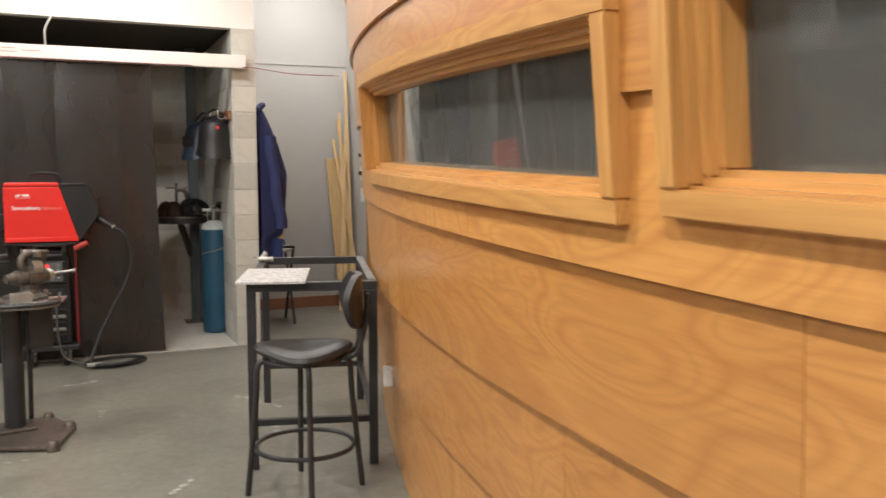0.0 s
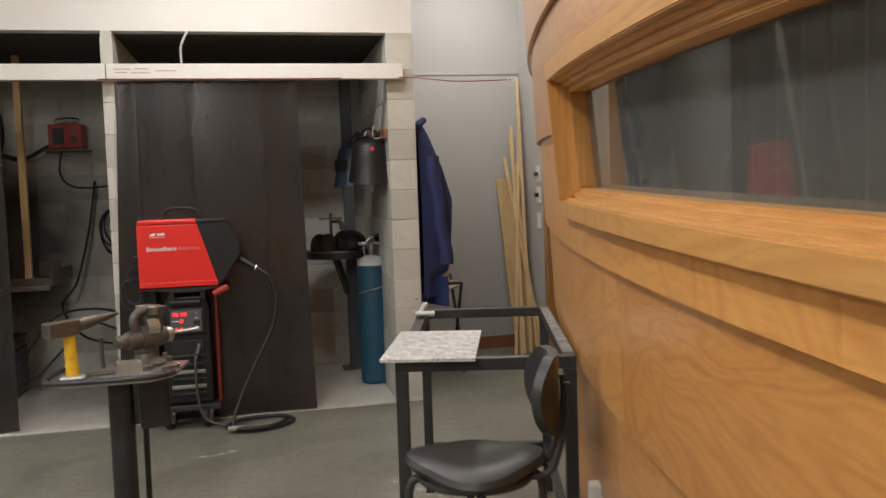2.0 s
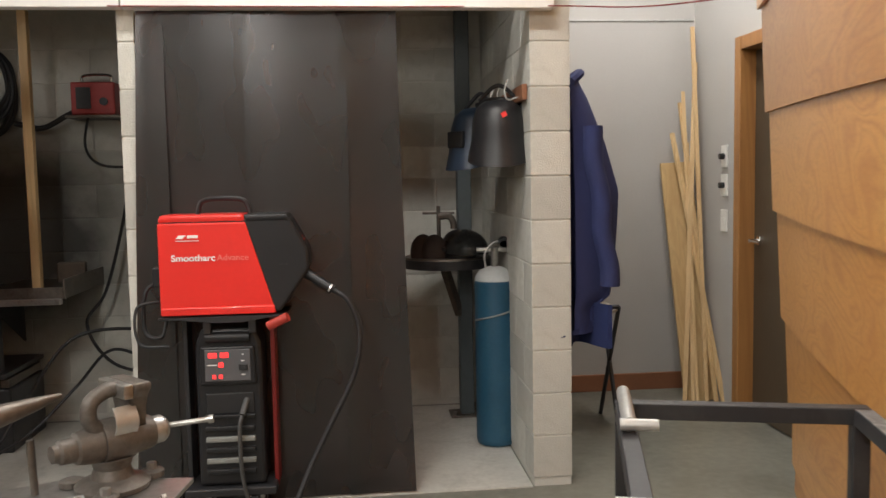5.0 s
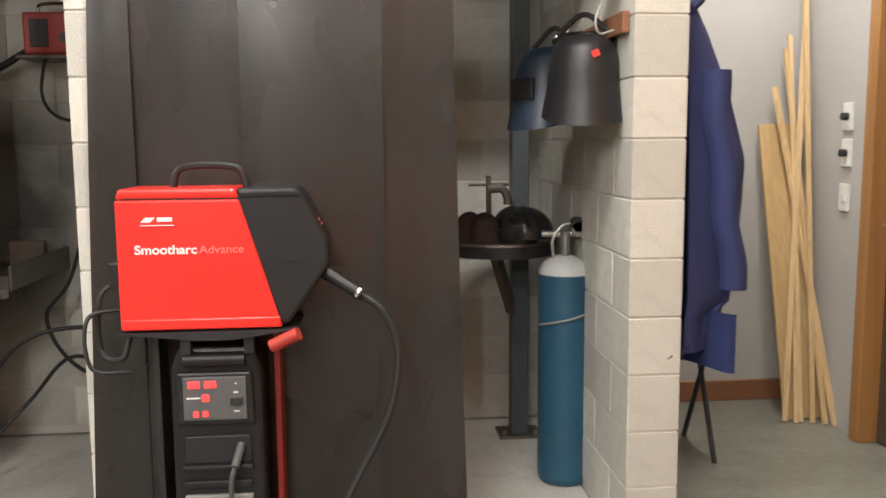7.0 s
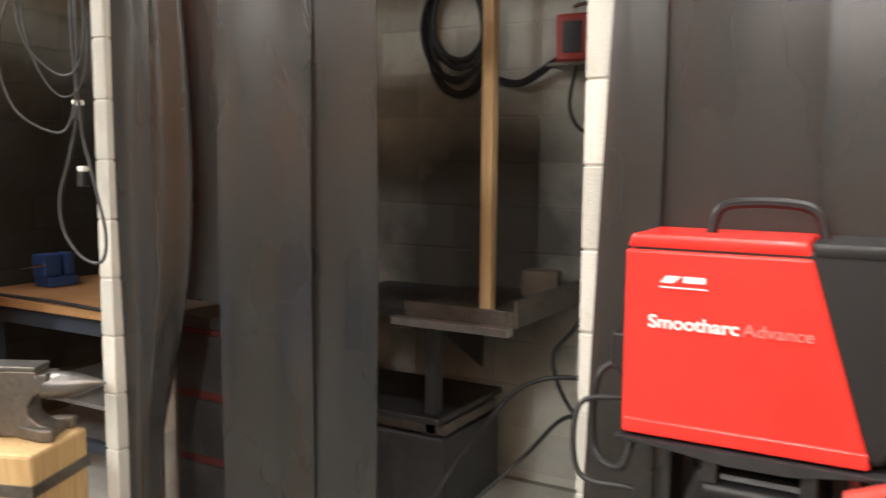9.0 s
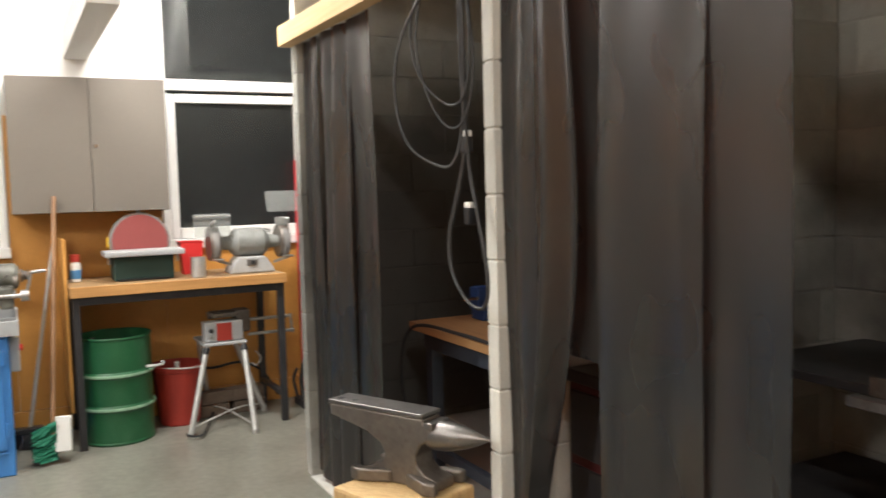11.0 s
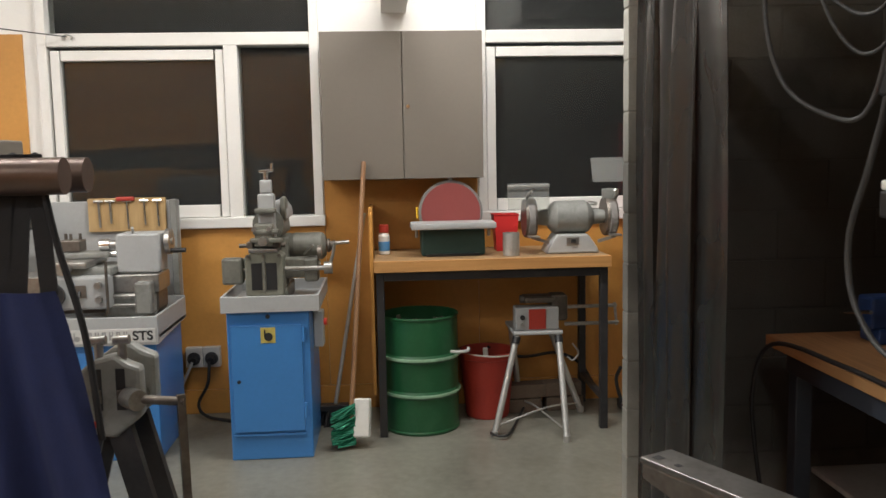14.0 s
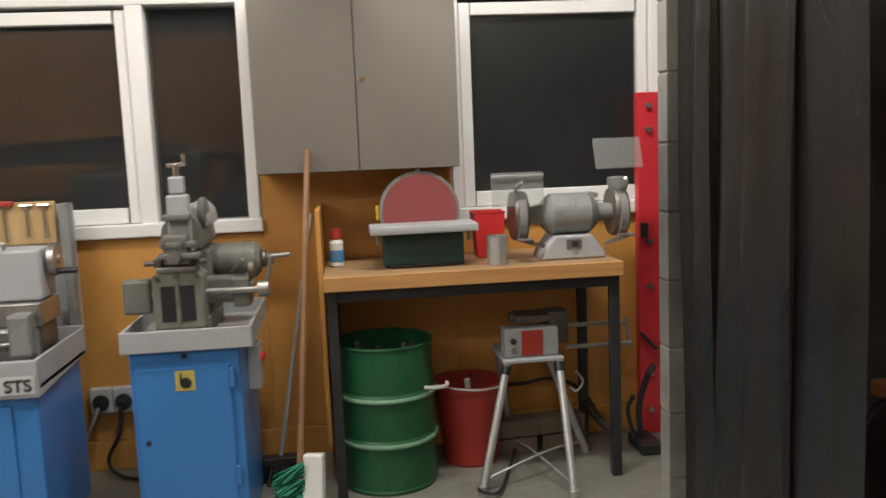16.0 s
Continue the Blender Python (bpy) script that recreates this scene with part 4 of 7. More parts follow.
for k in range(4):
    part("hook", hose(B(), [(-0.024, 0.12 + 0.2 * k, 0.02), (-0.07, 0.12 + 0.2 * k, 0.01), (-0.085, 0.12 + 0.2 * k, 0.05), (-0.07, 0.12 + 0.2 * k, 0.1)], 0.004, 6), M_GALV, rl)


def helmet(x, y, z, rz, colour, label, dot):
    h = thing("welding_helmet", x, y, z, rz, label, "welding helmet", "helmets on the rail")

    prof = ((0.0, 0.015, 0.0), (0.12, 0.06, -0.008), (0.28, 0.1, -0.04), (0.5, 0.118, -0.11), (0.75, 0.125, -0.2), (1.0, 0.145, -0.31))

    def at(v):
        for (a, p, q), (b, r, w) in zip(prof, prof[1:]):
            if v <= b:
                k = (v - a) / (b - a)
                return p + (r - p) * k, q + (w - q) * k
        return prof[-1][1:]

    def fn(u, v):
        a = -1.75 + 3.5 * u
        r, z = at(v)
        return (r * math.sin(a), -1.15 * r * math.cos(a) - 0.01, z + 0.05 * v * abs(a / 1.75) ** 2)
    part("mask", sheet(B(), fn, 28, 16, 0.004), colour, h)
    if not dot:
        part("lens", box(B(), -0.055, 0.055, -0.158, -0.14, -0.2, -0.12, 0.006), M_RUBBER, h)
    bm = B()
    hose(bm, [(-0.1, 0.02, -0.02), (-0.05, 0.1, 0.01), (0.05, 0.1, 0.01), (0.1, 0.02, -0.02)], 0.012)
    hose(bm, [(-0.09, 0.0, 0.0), (0, 0.02, 0.07), (0.09, 0.0, 0.0)], 0.01)
    part("headband", bm, M_PLASTIC, h)
    part("knob", bar(B(), (0.1, 0, -0.03), (0.13, 0, -0.03), 0.022), M_PLASTIC, h)
    if dot:
        part("sticker", box(B(), -0.016, 0.008, -0.139, -0.133, -0.092, -0.07, 0.0, pose(0.0, 0.0, 0.0, 0, -25, 0)), M_RED, h, "small red sticker")
    return h


helmet(1.045, 6.8, 1.755, -12, M_PLASTIC, "black welding helmet with a red sticker, hanging on a hook", True)
helmet(0.99, 7.08, 1.745, -55, surface("blue_black_shell", (0.02, 0.035, 0.06), 0.4), "dark blue welding helmet hanging on a hook", False)

# booth two: steel tray table, stick, charger, coil
t2 = thing("welding_table", -1.6, 7.66, 0.006, 0, "blackened steel tray table with soot, in a welding booth", "table")
part("tray", box(B(), 0.02, 0.47, -0.27, 0.42, 0.83, 0.85, 0.003), M_DKSTEEL, t2)
part("rim", box(B(), 0.02, 0.47, -0.285, -0.271, 0.815, 0.875, 0.003), M_DKSTEEL, t2)
part("rim", box(B(), 0.471, 0.483, -0.285, 0.42, 0.815, 0.915, 0.003), M_DKSTEEL, t2)
part("front_bar", box(B(), -0.02, 0.47, -0.33, -0.287, 0.79, 0.82, 0.003), M_STEEL, t2)
part("side_table", box(B(), -0.5, 0.016, -0.22, 0.42, 0.80, 0.83, 0.004), M_BLACK, t2, "sooty black side table")
for lx in (-0.45, 0.06):
    part("leg", box(B(), lx, lx + 0.05, -0.2, -0.15, 0, 0.80, 0.003), M_BLACK, t2)
part("gusset", prism(B(), [(-0.2, 0.8), (0.3, 0.8), (0.3, 0.5)], 0.05, 0.058, "x"), M_BLACK, t2)
part("lower_shelf", box(B(), -0.5, 0.15, -0.25, 0.3, 0.4, 0.425, 0.003), M_BLACK, t2)
k = thing("machine_case", -1.72, 7.66, 0.006, 0, "dark dusty steel case under the tray table", "steel case")
part("case", box(B(), -0.28, 0.28, -0.22, 0.26, 0.0, 0.34, 0.01), M_BLACK, k)
part("lid", box(B(), -0.27, 0.27, -0.2, 0.25, 0.342, 0.39, 0.008), M_DKSTEEL, k)
s = thing("timber_post", -1.29, 7.49, 0.856, 0, "pale pine post standing on the tray table", "post")
part("post", box(B(), -0.022, 0.022, -0.022, 0.022, 0, 1.56, 0.002), M_PINE, s)
b = thing("brick", -1.24, 7.88, 0.856, 10, "old brown fire brick with soot on the tray", "brick")
part("body", box(B(), -0.075, 0.075, -0.04, 0.04, 0, 0.11, 0.008), surface("fire_brick", (0.11, 0.085, 0.065), 0.9, fine=80, bump=0.4, dirt=(0.05, 0.045, 0.04), dirt_amount=0.8), b)
c = thing("battery_charger", -1.06, 7.93, 1.775, 0, "red metal charger box on a small wall shelf", "charger")
part("shelf", box(B(), -0.16, 0.14, -0.1, 0.165, 0, 0.015, 0.002), M_DKSTEEL, c)
part("case", box(B(), -0.13, 0.11, -0.08, 0.14, 0.016, 0.2, 0.01), surface("dull_red", (0.36, 0.03, 0.025), 0.45, vary=0.12, dirt=(0.1, 0.02, 0.02), dirt_amount=0.5), c)
part("grille", box(B(), -0.1, -0.02, -0.086, -0.08, 0.05, 0.17, 0.002), M_BLACK, c)
part("dial", bar(B(), (0.05, -0.095, 0.09), (0.05, -0.08, 0.09), 0.022), M_BLACK, c)
part("grip", hose(B(), [(-0.09, 0.02, 0.2), (-0.08, 0.02, 0.245), (0.06, 0.02, 0.245), (0.07, 0.02, 0.2)], 0.008), M_CHROME, c)


def cord(name, pts, r, label, category="cable", mat=None):
    return solo(name, hose(B(), pts, r), mat or M_RUBBER, label, category)


def coil(name, x, y, z, rx, rz, turns, label, mat, r=0.009, seed=3):
    """Loose turns hung on a hook: each turn a little wider, longer and askew."""
    rnd = random.Random(seed)
    pts = []
    for k in range(turns):
        w, h, dx, dy = rx * rnd.uniform(0.72, 1.05), rz * rnd.uniform(0.7, 1.08), 0.12 * rx * rnd.uniform(-1, 1), rnd.uniform(-0.035, 0.02)
        for i in range(12):
            a = 1.5708 + 6.28318 * i / 12
            pts.append((x + dx + w * math.cos(a), y + dy - 0.012 * math.sin(a), z + rz - h + h * math.sin(a)))
    return solo(name, hose(B(), pts, r, 7, 3), mat, label, "cable")


coil("cable_coil", -1.7, 7.985, 1.94, 0.165, 0.24, 9, "thick black welding cable coiled on a wall hook", M_RUBBER, 0.0115)
cord("welding_cable", [(-1.55, 8.0, 1.76), (-1.4, 7.99, 1.73), (-1.25, 7.97, 1.8), (-1.12, 7.93, 1.86)], 0.016, "black welding cable running along the block wall")
cord("power_cable", [(-1.1, 7.86, 1.8), (-1.12, 7.84, 1.62), (-1.05, 7.82, 1.52), (-0.9, 7.85, 1.5), (-0.66, 7.9, 1.53)], 0.0075, "black cable hanging in a loop below the charger")
cord("power_cable", [(-0.9, 7.95, 1.55), (-0.95, 7.9, 1.2), (-1.05, 7.85, 0.8), (-1.15, 7.8, 0.62), (-1.0, 7.75, 0.4), (-0.7, 7.8, 0.3)], 0.009, "black cable hanging down the wall")
cord("welding_cable", [(-0.66, 7.7, 0.55), (-0.9, 7.6, 0.62), (-1.15, 7.5, 0.58), (-1.35, 7.4, 0.3), (-1.5, 7.2, 0.05), (-1.9, 7.0, 0.02)], 0.009, "black welding cable trailing to the floor")
cord("welding_cable", [(-0.68, 7.3, 0.5), (-0.9, 7.35, 0.55), (-1.1, 7.4, 0.35), (-1.3, 7.2, 0.15), (-1.6, 7.1, 0.03), (-2.0, 7.2, 0.02)], 0.008, "black cable trailing over the booth floor")
coil("power_cable", -0.78, 7.95, 1.17, 0.11, 0.16, 4, "black cable coiled on the block wall", M_RUBBER, 0.007, 8)

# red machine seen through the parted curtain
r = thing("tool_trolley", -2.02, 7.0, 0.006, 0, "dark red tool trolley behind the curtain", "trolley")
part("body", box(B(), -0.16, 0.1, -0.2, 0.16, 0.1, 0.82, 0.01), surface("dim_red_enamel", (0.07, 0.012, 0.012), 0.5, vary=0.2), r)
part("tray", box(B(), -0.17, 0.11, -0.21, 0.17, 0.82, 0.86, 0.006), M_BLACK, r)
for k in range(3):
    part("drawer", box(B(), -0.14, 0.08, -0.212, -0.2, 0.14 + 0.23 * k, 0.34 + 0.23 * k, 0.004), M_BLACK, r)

# booth three: bench, anvil on its block, hanging leads
b3 = thing("workbench", -3.0, 7.35, 0.006, 0, "wooden-topped workbench on dark blue steel legs", "workbench")
part("benchtop", box(B(), -0.76, 0.66, -0.36, 0.6, 0.735, 0.775, 0.004), M_BENCHX, b3)
legm = surface("slate_steel", (0.045, 0.055, 0.075), 0.45, vary=0.15)
for lx, ly in ((-0.7, -0.3), (0.56, -0.3), (-0.7, 0.5), (0.56, 0.5)):
    part("leg", box(B(), lx, lx + 0.06, ly, ly + 0.06, 0, 0.735, 0.004), legm, b3)
part("apron_rail", box(B(), -0.7, 0.62, -0.31, -0.27, 0.65, 0.735, 0.003), legm, b3)
part("stretcher", box(B(), -0.64, 0.56, -0.29, -0.25, 0.12, 0.17, 0.003), legm, b3)
part("lower_shelf", box(B(), -0.64, 0.56, -0.24, 0.5, 0.3, 0.32, 0.003), M_GALV, b3)
tr = thing("steel_trough", -3.0, 7.75, 0.782, 0, "dark steel trough at the back of the bench", "trough")
part("box", box(B(), -0.55, 0.62, -0.14, 0.16, 0, 0.15, 0.008), M_BLACK, tr)
part("rim", box(B(), -0.56, 0.63, -0.15, 0.17, 0.151, 0.165, 0.004), M_DKSTEEL, tr)
v = thing("bench_vice", -3.58, 7.35, 0.782, 0, "small blue bench vice on the workbench", "vice")
bm = B()
box(bm, -0.06, 0.06, -0.08, 0.08, 0, 0.05, 0.008)
box(bm, -0.045, 0.045, -0.1, 0.0, 0.05, 0.16, 0.01)
box(bm, -0.045, 0.045, 0.02, 0.07, 0.05, 0.16, 0.01)
part("body", bm, surface("blue_casting", (0.02, 0.05, 0.16), 0.4, vary=0.2), v)
part("handle", bar(B(), (-0.09, -0.13, 0.09), (0.09, -0.13, 0.12), 0.007), M_CHROME, v)
M_LEAD = surface("grey_lead", (0.028, 0.028, 0.028), 0.5)
cord("power_lead", [(-2.25, 6.47, 2.11), (-2.33, 6.41, 2.0), (-2.42, 6.37, 1.86), (-2.44, 6.36, 1.7), (-2.4, 6.38, 1.56), (-2.32, 6.43, 1.495), (-2.26, 6.46, 1.5), (-2.235, 6.48, 1.62), (-2.225, 6.48, 1.85), (-2.24, 6.48, 2.11)], 0.0045,
     "grey power lead hung in a wide loop from the header beam", mat=M_LEAD)
cord("power_lead", [(-2.245, 6.475, 2.11), (-2.33, 6.43, 2.05), (-2.4, 6.4, 1.92), (-2.38, 6.41, 1.77), (-2.31, 6.45, 1.68), (-2.24, 6.47, 1.67), (-2.2, 6.48, 1.74), (-2.19, 6.48, 1.9), (-2.23, 6.48, 2.11)], 0.0038,
     "thin grey power lead hung in loops from the header beam", mat=M_LEAD)
cord("power_lead", [(-2.25, 6.48, 2.11), (-2.36, 6.43, 2.03), (-2.39, 6.41, 1.86), (-2.35, 6.43, 1.69), (-2.28, 6.46, 1.6), (-2.21, 6.48, 1.64), (-2.185, 6.49, 1.8), (-2.22, 6.48, 2.11)], 0.0035,
     "thin grey power lead hung in loops from the header beam", mat=M_LEAD)
cord("power_lead", [(-2.255, 6.485, 2.11), (-2.26, 6.49, 1.8), (-2.262, 6.5, 1.56), (-2.29, 6.49, 1.42), (-2.335, 6.48, 1.28), (-2.32, 6.48, 1.17), (-2.25, 6.49, 1.09), (-2.17, 6.5, 1.08), (-2.145, 6.5, 1.17), (-2.2, 6.5, 1.36), (-2.245, 6.5, 1.52), (-2.24, 6.49, 1.8), (-2.24, 6.485, 2.11)], 0.0055,
     "dark power lead hanging in a long loop", mat=M_LEAD)
cord("power_lead", [(-2.4, 6.95, 0.79), (-2.8, 6.98, 0.79), (-3.2, 6.97, 0.8), (-3.6, 6.94, 0.78), (-3.66, 6.9, 0.6), (-3.64, 6.92, 0.3), (-3.55, 6.95, 0.02), (-3.2, 6.9, 0.02)], 0.008, "grey lead lying over the bench edge")
for zz in (1.55, 1.34):
    p = thing("plug", -2.262 if zz > 1.4 else -2.25, 6.505, zz, 0, "black and white plug on a hanging lead", "plug")
    part("body", box(B(), -0.015, 0.015, -0.014, 0.014, -0.024, 0.024, 0.005), M_PLASTIC, p)
    part("cap", box(B(), -0.013, 0.015, -0.013, 0.013, 0.0245, 0.042, 0.004), M_WHITEPLASTIC, p)
gr = thing("angle_grinder", -2.6, 7.0, 0.782, 0, "black angle grinder lying on the bench", "grinder")
bm = B()
bar(bm, (-0.12, 0.08, 0.035), (0.08, 0.08, 0.035), 0.032)
bar(bm, (0.1, 0.08, 0.0), (0.1, 0.08, 0.06), 0.04)
part("body", bm, M_PLASTIC, gr)

a = thing("timber_block", -2.45, 6.355, 0, 20, "rough sawn timber block under an anvil", "wood block")
part("block", box(B(), -0.17, 0.17, -0.15, 0.15, 0, 0.495, 0.012), M_BLOCKWOOD, a)
part("strap", box(B(), -0.174, 0.174, -0.154, 0.154, 0.36, 0.4, 0.002), M_DKSTEEL, a, "dark steel strap")
an = thing("anvil", -2.48, 6.385, 0.497, 27, "worn steel anvil with a bright horn on a timber block", "anvil")
bm = B()
prism(bm, [(-0.15, 0), (0.15, 0), (0.15, 0.03), (0.1, 0.045), (0.07, 0.07), (0.065, 0.1), (0.085, 0.135), (0.125, 0.16), (0.125, 0.2), (0.1, 0.205), (0.1, 0.222), (-0.29, 0.222), (-0.29, 0.185), (-0.13, 0.15), (-0.075, 0.12),
           (-0.06, 0.095), (-0.065, 0.07), (-0.1, 0.045), (-0.15, 0.03)], -0.045, 0.045, "y", 0.006)
part("body", bm, M_DKSTEEL, an)
bm = B()
for sx in (-1, 1):
    for sy in (-1, 1):
        prism(bm, [(sx * 0.03, sy * 0.03), (sx * 0.165, sy * 0.06), (sx * 0.17, sy * 0.085), (sx * 0.13, sy * 0.095), (sx * 0.03, sy * 0.05)], 0.0, 0.04, "z", 0.006)
part("foot", bm, M_DKSTEEL, an, "spreading worn feet")
part("face_plate", box(B(), -0.291, 0.1, -0.05, 0.05, 0.223, 0.237, 0.003), M_ANVIL, an, "bright worn face")
part("step", box(B(), 0.101, 0.135, -0.046, 0.046, 0.19, 0.212, 0.004), M_ANVIL, an)
part("horn", turned(B(), [(0.04, -0.02), (0.047, 0.0), (0.045, 0.05), (0.034, 0.11), (0.017, 0.16), (0.004, 0.19), (0.0, 0.192)], 24, pose(0.12, 0, 0.165, 0, 86)), M_ANVIL, an, "bright tapered horn")
for hx, hw in ((-0.26, 0.011), (-0.2, 0.007)):
    part("hardy_hole", box(B(), hx - hw, hx + hw, -0.02 - hw, -0.02 + hw, 0.2372, 0.2385), M_RUBBER, an)

# ---- beside the booths: jacket, chair, boards, switches ----


def jacket():
    j = thing("work_jacket", 1.33, 6.72, 0.62, 0, "faded blue cotton work coat hanging on the block wall", "jacket")

    widths = ((0.0, 0.11), (0.12, 0.125), (0.13, 0.21), (0.3, 0.225), (0.56, 0.24), (0.75, 0.18), (0.92, 0.1), (1.0, 0.05))

    def wide(v):
        for (a, p), (b, q) in zip(widths, widths[1:]):
            if v <= b:
                return p + (q - p) * (v - a) / (b - a)
        return widths[-1][1]

    def fn(u, v):
        a = 3.1 * u
        ruck = (0.016 * math.sin(9 * u + 3 * v) + 0.012 * math.sin(19 * u - 7 * v)) * (1.05 - v)
        return (0.012 + (wide(v) + ruck) * abs(math.sin(a)) ** 0.8, 0.11 * math.cos(a) * (0.6 + 0.4 * (1 - v)) + ruck, 0.06 + 1.16 * v)
    part("body", sheet(B(), fn, 36, 40, 0.006), M_BLUECLOTH, j)
    part("sleeve", sheet(B(), lambda u, v: (0.1 + 0.085 * (1 - v) + 0.045 * math.cos(3.1 * u) + 0.008 * math.sin(14 * v), -0.1 - 0.06 * math.sin(3.1 * u), 0.28 + 0.72 * v), 10, 20, 0.006), M_BLUECLOTH, j)
    part("collar", hose(B(), [(0.02, -0.07, 1.2), (0.07, -0.03, 1.24), (0.07, 0.05, 1.24), (0.02, 0.09, 1.2)], 0.022), M_BLUECLOTH, j)
    part("lining", sheet(B(), lambda u, v: (0.02 + 0.16 * u, -0.06 + 0.1 * math.sin(5 * u), 0.0 + 0.2 * v), 8, 4, 0.005), M_NAVY, j, "darker navy hem")
    part("peg", hose(B(), [(0.0, -0.02, 1.2), (0.05, -0.02, 1.2), (0.06, -0.02, 1.25)], 0.008), M_GALV, j)


jacket()

ch = thing("folding_stool", 1.58, 7.5, 0, 0, "small folding chair with dark frame and pale cloth seat", "chair")
part("seat", sheet(B(), lambda u, v: (-0.2 + 0.4 * u, -0.18 + 0.36 * v, 0.68 - 0.05 * math.sin(3.14 * u)), 10, 6, 0.012), surface("beige_canvas", (0.32, 0.28, 0.23), 0.9, fine=200, bump=0.2), ch)
part("backrest", box(B(), -0.2, 0.2, 0.2, 0.225, 0.7, 1.06, 0.006), M_PLY, ch, "bare plywood back")
for sx in (-0.2, 0.2):
    part("leg", hose(B(), [(sx, -0.18, 0.69), (sx, 0.0, 0.35), (sx, 0.18, 0.0)], 0.012), M_BLACK, ch)
    part("leg", hose(B(), [(sx, 0.2, 0.72), (sx, 0.0, 0.37), (sx, -0.18, 0.0)], 0.012), M_BLACK, ch)
part("rail", bar(B(), (-0.2, -0.18, 0.69), (0.2, -0.18, 0.69), 0.012), M_BLACK, ch)

pb = thing("board", 2.38, 7.98, 0.0, 0, "wide pale plywood board leaning against the wall", "board", "leaning boards")
part("plank", box(B(), -0.1, 0.1, 0, 0.02, 0, 1.5, 0.002, pose(0.08, -0.15, 0.006, -11.5, -2.0)), M_PLY, pb)
for bx, by, tx, tz, w in ((-0.01, -0.17, 0.17, 2.1, 0.028), (0.06, -0.19, 0.09, 1.92, 0.022), (0.11, -0.21, 0.15, 2.32, 0.025), (0.16, -0.24, 0.07, 1.85, 0.024), (0.2, -0.26, 0.02, 1.66, 0.028), (0.03, -0.2, 0.12, 1.6, 0.02)):
    q = thing("batten", 2.36, 7.98, 0.0, 0, "slim raw pine batten leaning in the corner", "timber batten", "leaning battens")
    part("strip", beam(B(), (bx, by, 0.004), (tx, 0.14, tz), w, w * 0.7, 0.001), M_PINE, q)
for zz in (1.5, 1.33, 1.12):
    sw = thing("light_switch", 2.56, 7.73, zz, 0, "white switch plate with a black knob" if zz > 1.2 else "plain white switch plate", "light switch", "switches beside the door")
    part("plate", box(B(), -0.012, -0.001, -0.04, 0.04, -0.065, 0.065, 0.003), M_WHITEPLASTIC, sw)
    if zz > 1.2:
        part("knob", bar(B(), (-0.012, 0, 0), (-0.04, 0, 0), 0.018), M_PLASTIC, sw)
    else:
        part("rocker", box(B(), -0.017, -0.012, -0.014, 0.014, -0.02, 0.02, 0.002), M_WHITEPLASTIC, sw)

cord("red_string", [(-0.6, 6.495, 2.118), (0.6, 6.49, 2.116), (1.24, 6.495, 2.122), (1.5, 6.15, 2.05), (1.72, 5.72, 2.0)], 0.003, "thin red string tied from the header beam to the timber wall", "string", M_REDDARK)
cord("ring_hook", [(1.7, 5.73, 2.0), (1.73, 5.72, 2.015), (1.745, 5.7, 2.0), (1.73, 5.7, 1.985), (1.71, 5.72, 1.995)], 0.004, "small metal ring hook on the timber wall", "hook", M_GALV)
hk = thing("wire_hook", -0.12, 6.55, 2.21, 0, "white wire hook hanging above the header beam", "hook")
part("wire", hose(B(), [(0, 0, 0), (0.0, 0, 0.1), (0.02, 0.01, 0.16), (0.04, 0.02, 0.2), (0.03, 0.06, 0.205)], 0.008), M_GALV, hk)
bm = B()
for k, (x, z, w) in enumerate(((0.02, 0.06, 0.1), (0.14, 0.062, 0.08), (0.03, 0.04, 0.07), (0.12, 0.038, 0.11), (0.26, 0.05, 0.12))):
    box(bm, -0.53 + x, -0.53 + x + w, 6.4985, 6.4995, 2.115 + z, 2.115 + z + 0.004)
nt = solo("pencil_note", bm, plain("red_pencil", (0.5, 0.2, 0.2), 0.8), "faint red handwriting on the white beam", "note")

# ---- vice stand ----


def vice_stand():
    s = thing("vice_stand", -0.30, 4.77, 0, 12, "heavy black steel pedestal with a tray top and foot plate", "pedestal stand")
    part("foot_plate", prism(B(), [(-0.353, -0.12), (0.11, -0.42), (0.266, -0.1), (0.198, 0.16), (-0.147, 0.17)], 0.008, 0.028, "z", 0.004), M_DKSTEEL, s)
    part("collar", box(B(), -0.09, 0.09, -0.08, 0.08, 0.028, 0.045, 0.006), M_DKSTEEL, s)
    for px, py in ((0.18, 0.14), (0.1, -0.39), (-0.32, -0.11), (0.24, -0.09)):
        part("lug", turned(B(), [(0.03, 0), (0.032, 0.03), (0.02, 0.05), (0.0, 0.055)], 14, pose(px, py, 0)), M_DKSTEEL, s)
    part("column", bar(B(), (0, 0, 0.04), (0, 0, 0.66), 0.05, seg=24), M_BLACK, s)
    part("brace", bar(B(), (0.1, 0.16, 0.03), (0.1, 0.1, 0.66), 0.013), M_BLACK, s)
    part("tray", prism(B(), [(-0.27, -0.05), (-0.22, -0.13), (0.1, -0.2), (0.2, -0.14), (0.3, 0.14), (0.0, 0.24), (-0.2, 0.2)], 0.665, 0.678, "z", 0.003), M_STEEL, s, "worn bare steel tray top")
    rim = hose(B(), [(-0.2, 0.2, 0.69), (-0.28, -0.05, 0.69), (-0.22, -0.14, 0.69), (0.1, -0.21, 0.69), (0.2, -0.16, 0.69)], 0.012, 8, 5)
    part("tray_rim", rim, M_BLACK, s)
    part("motor_box", box(B(), 0.07, 0.19, -0.05, 0.06, 0.44, 0.66, 0.012), M_BLACK, s)


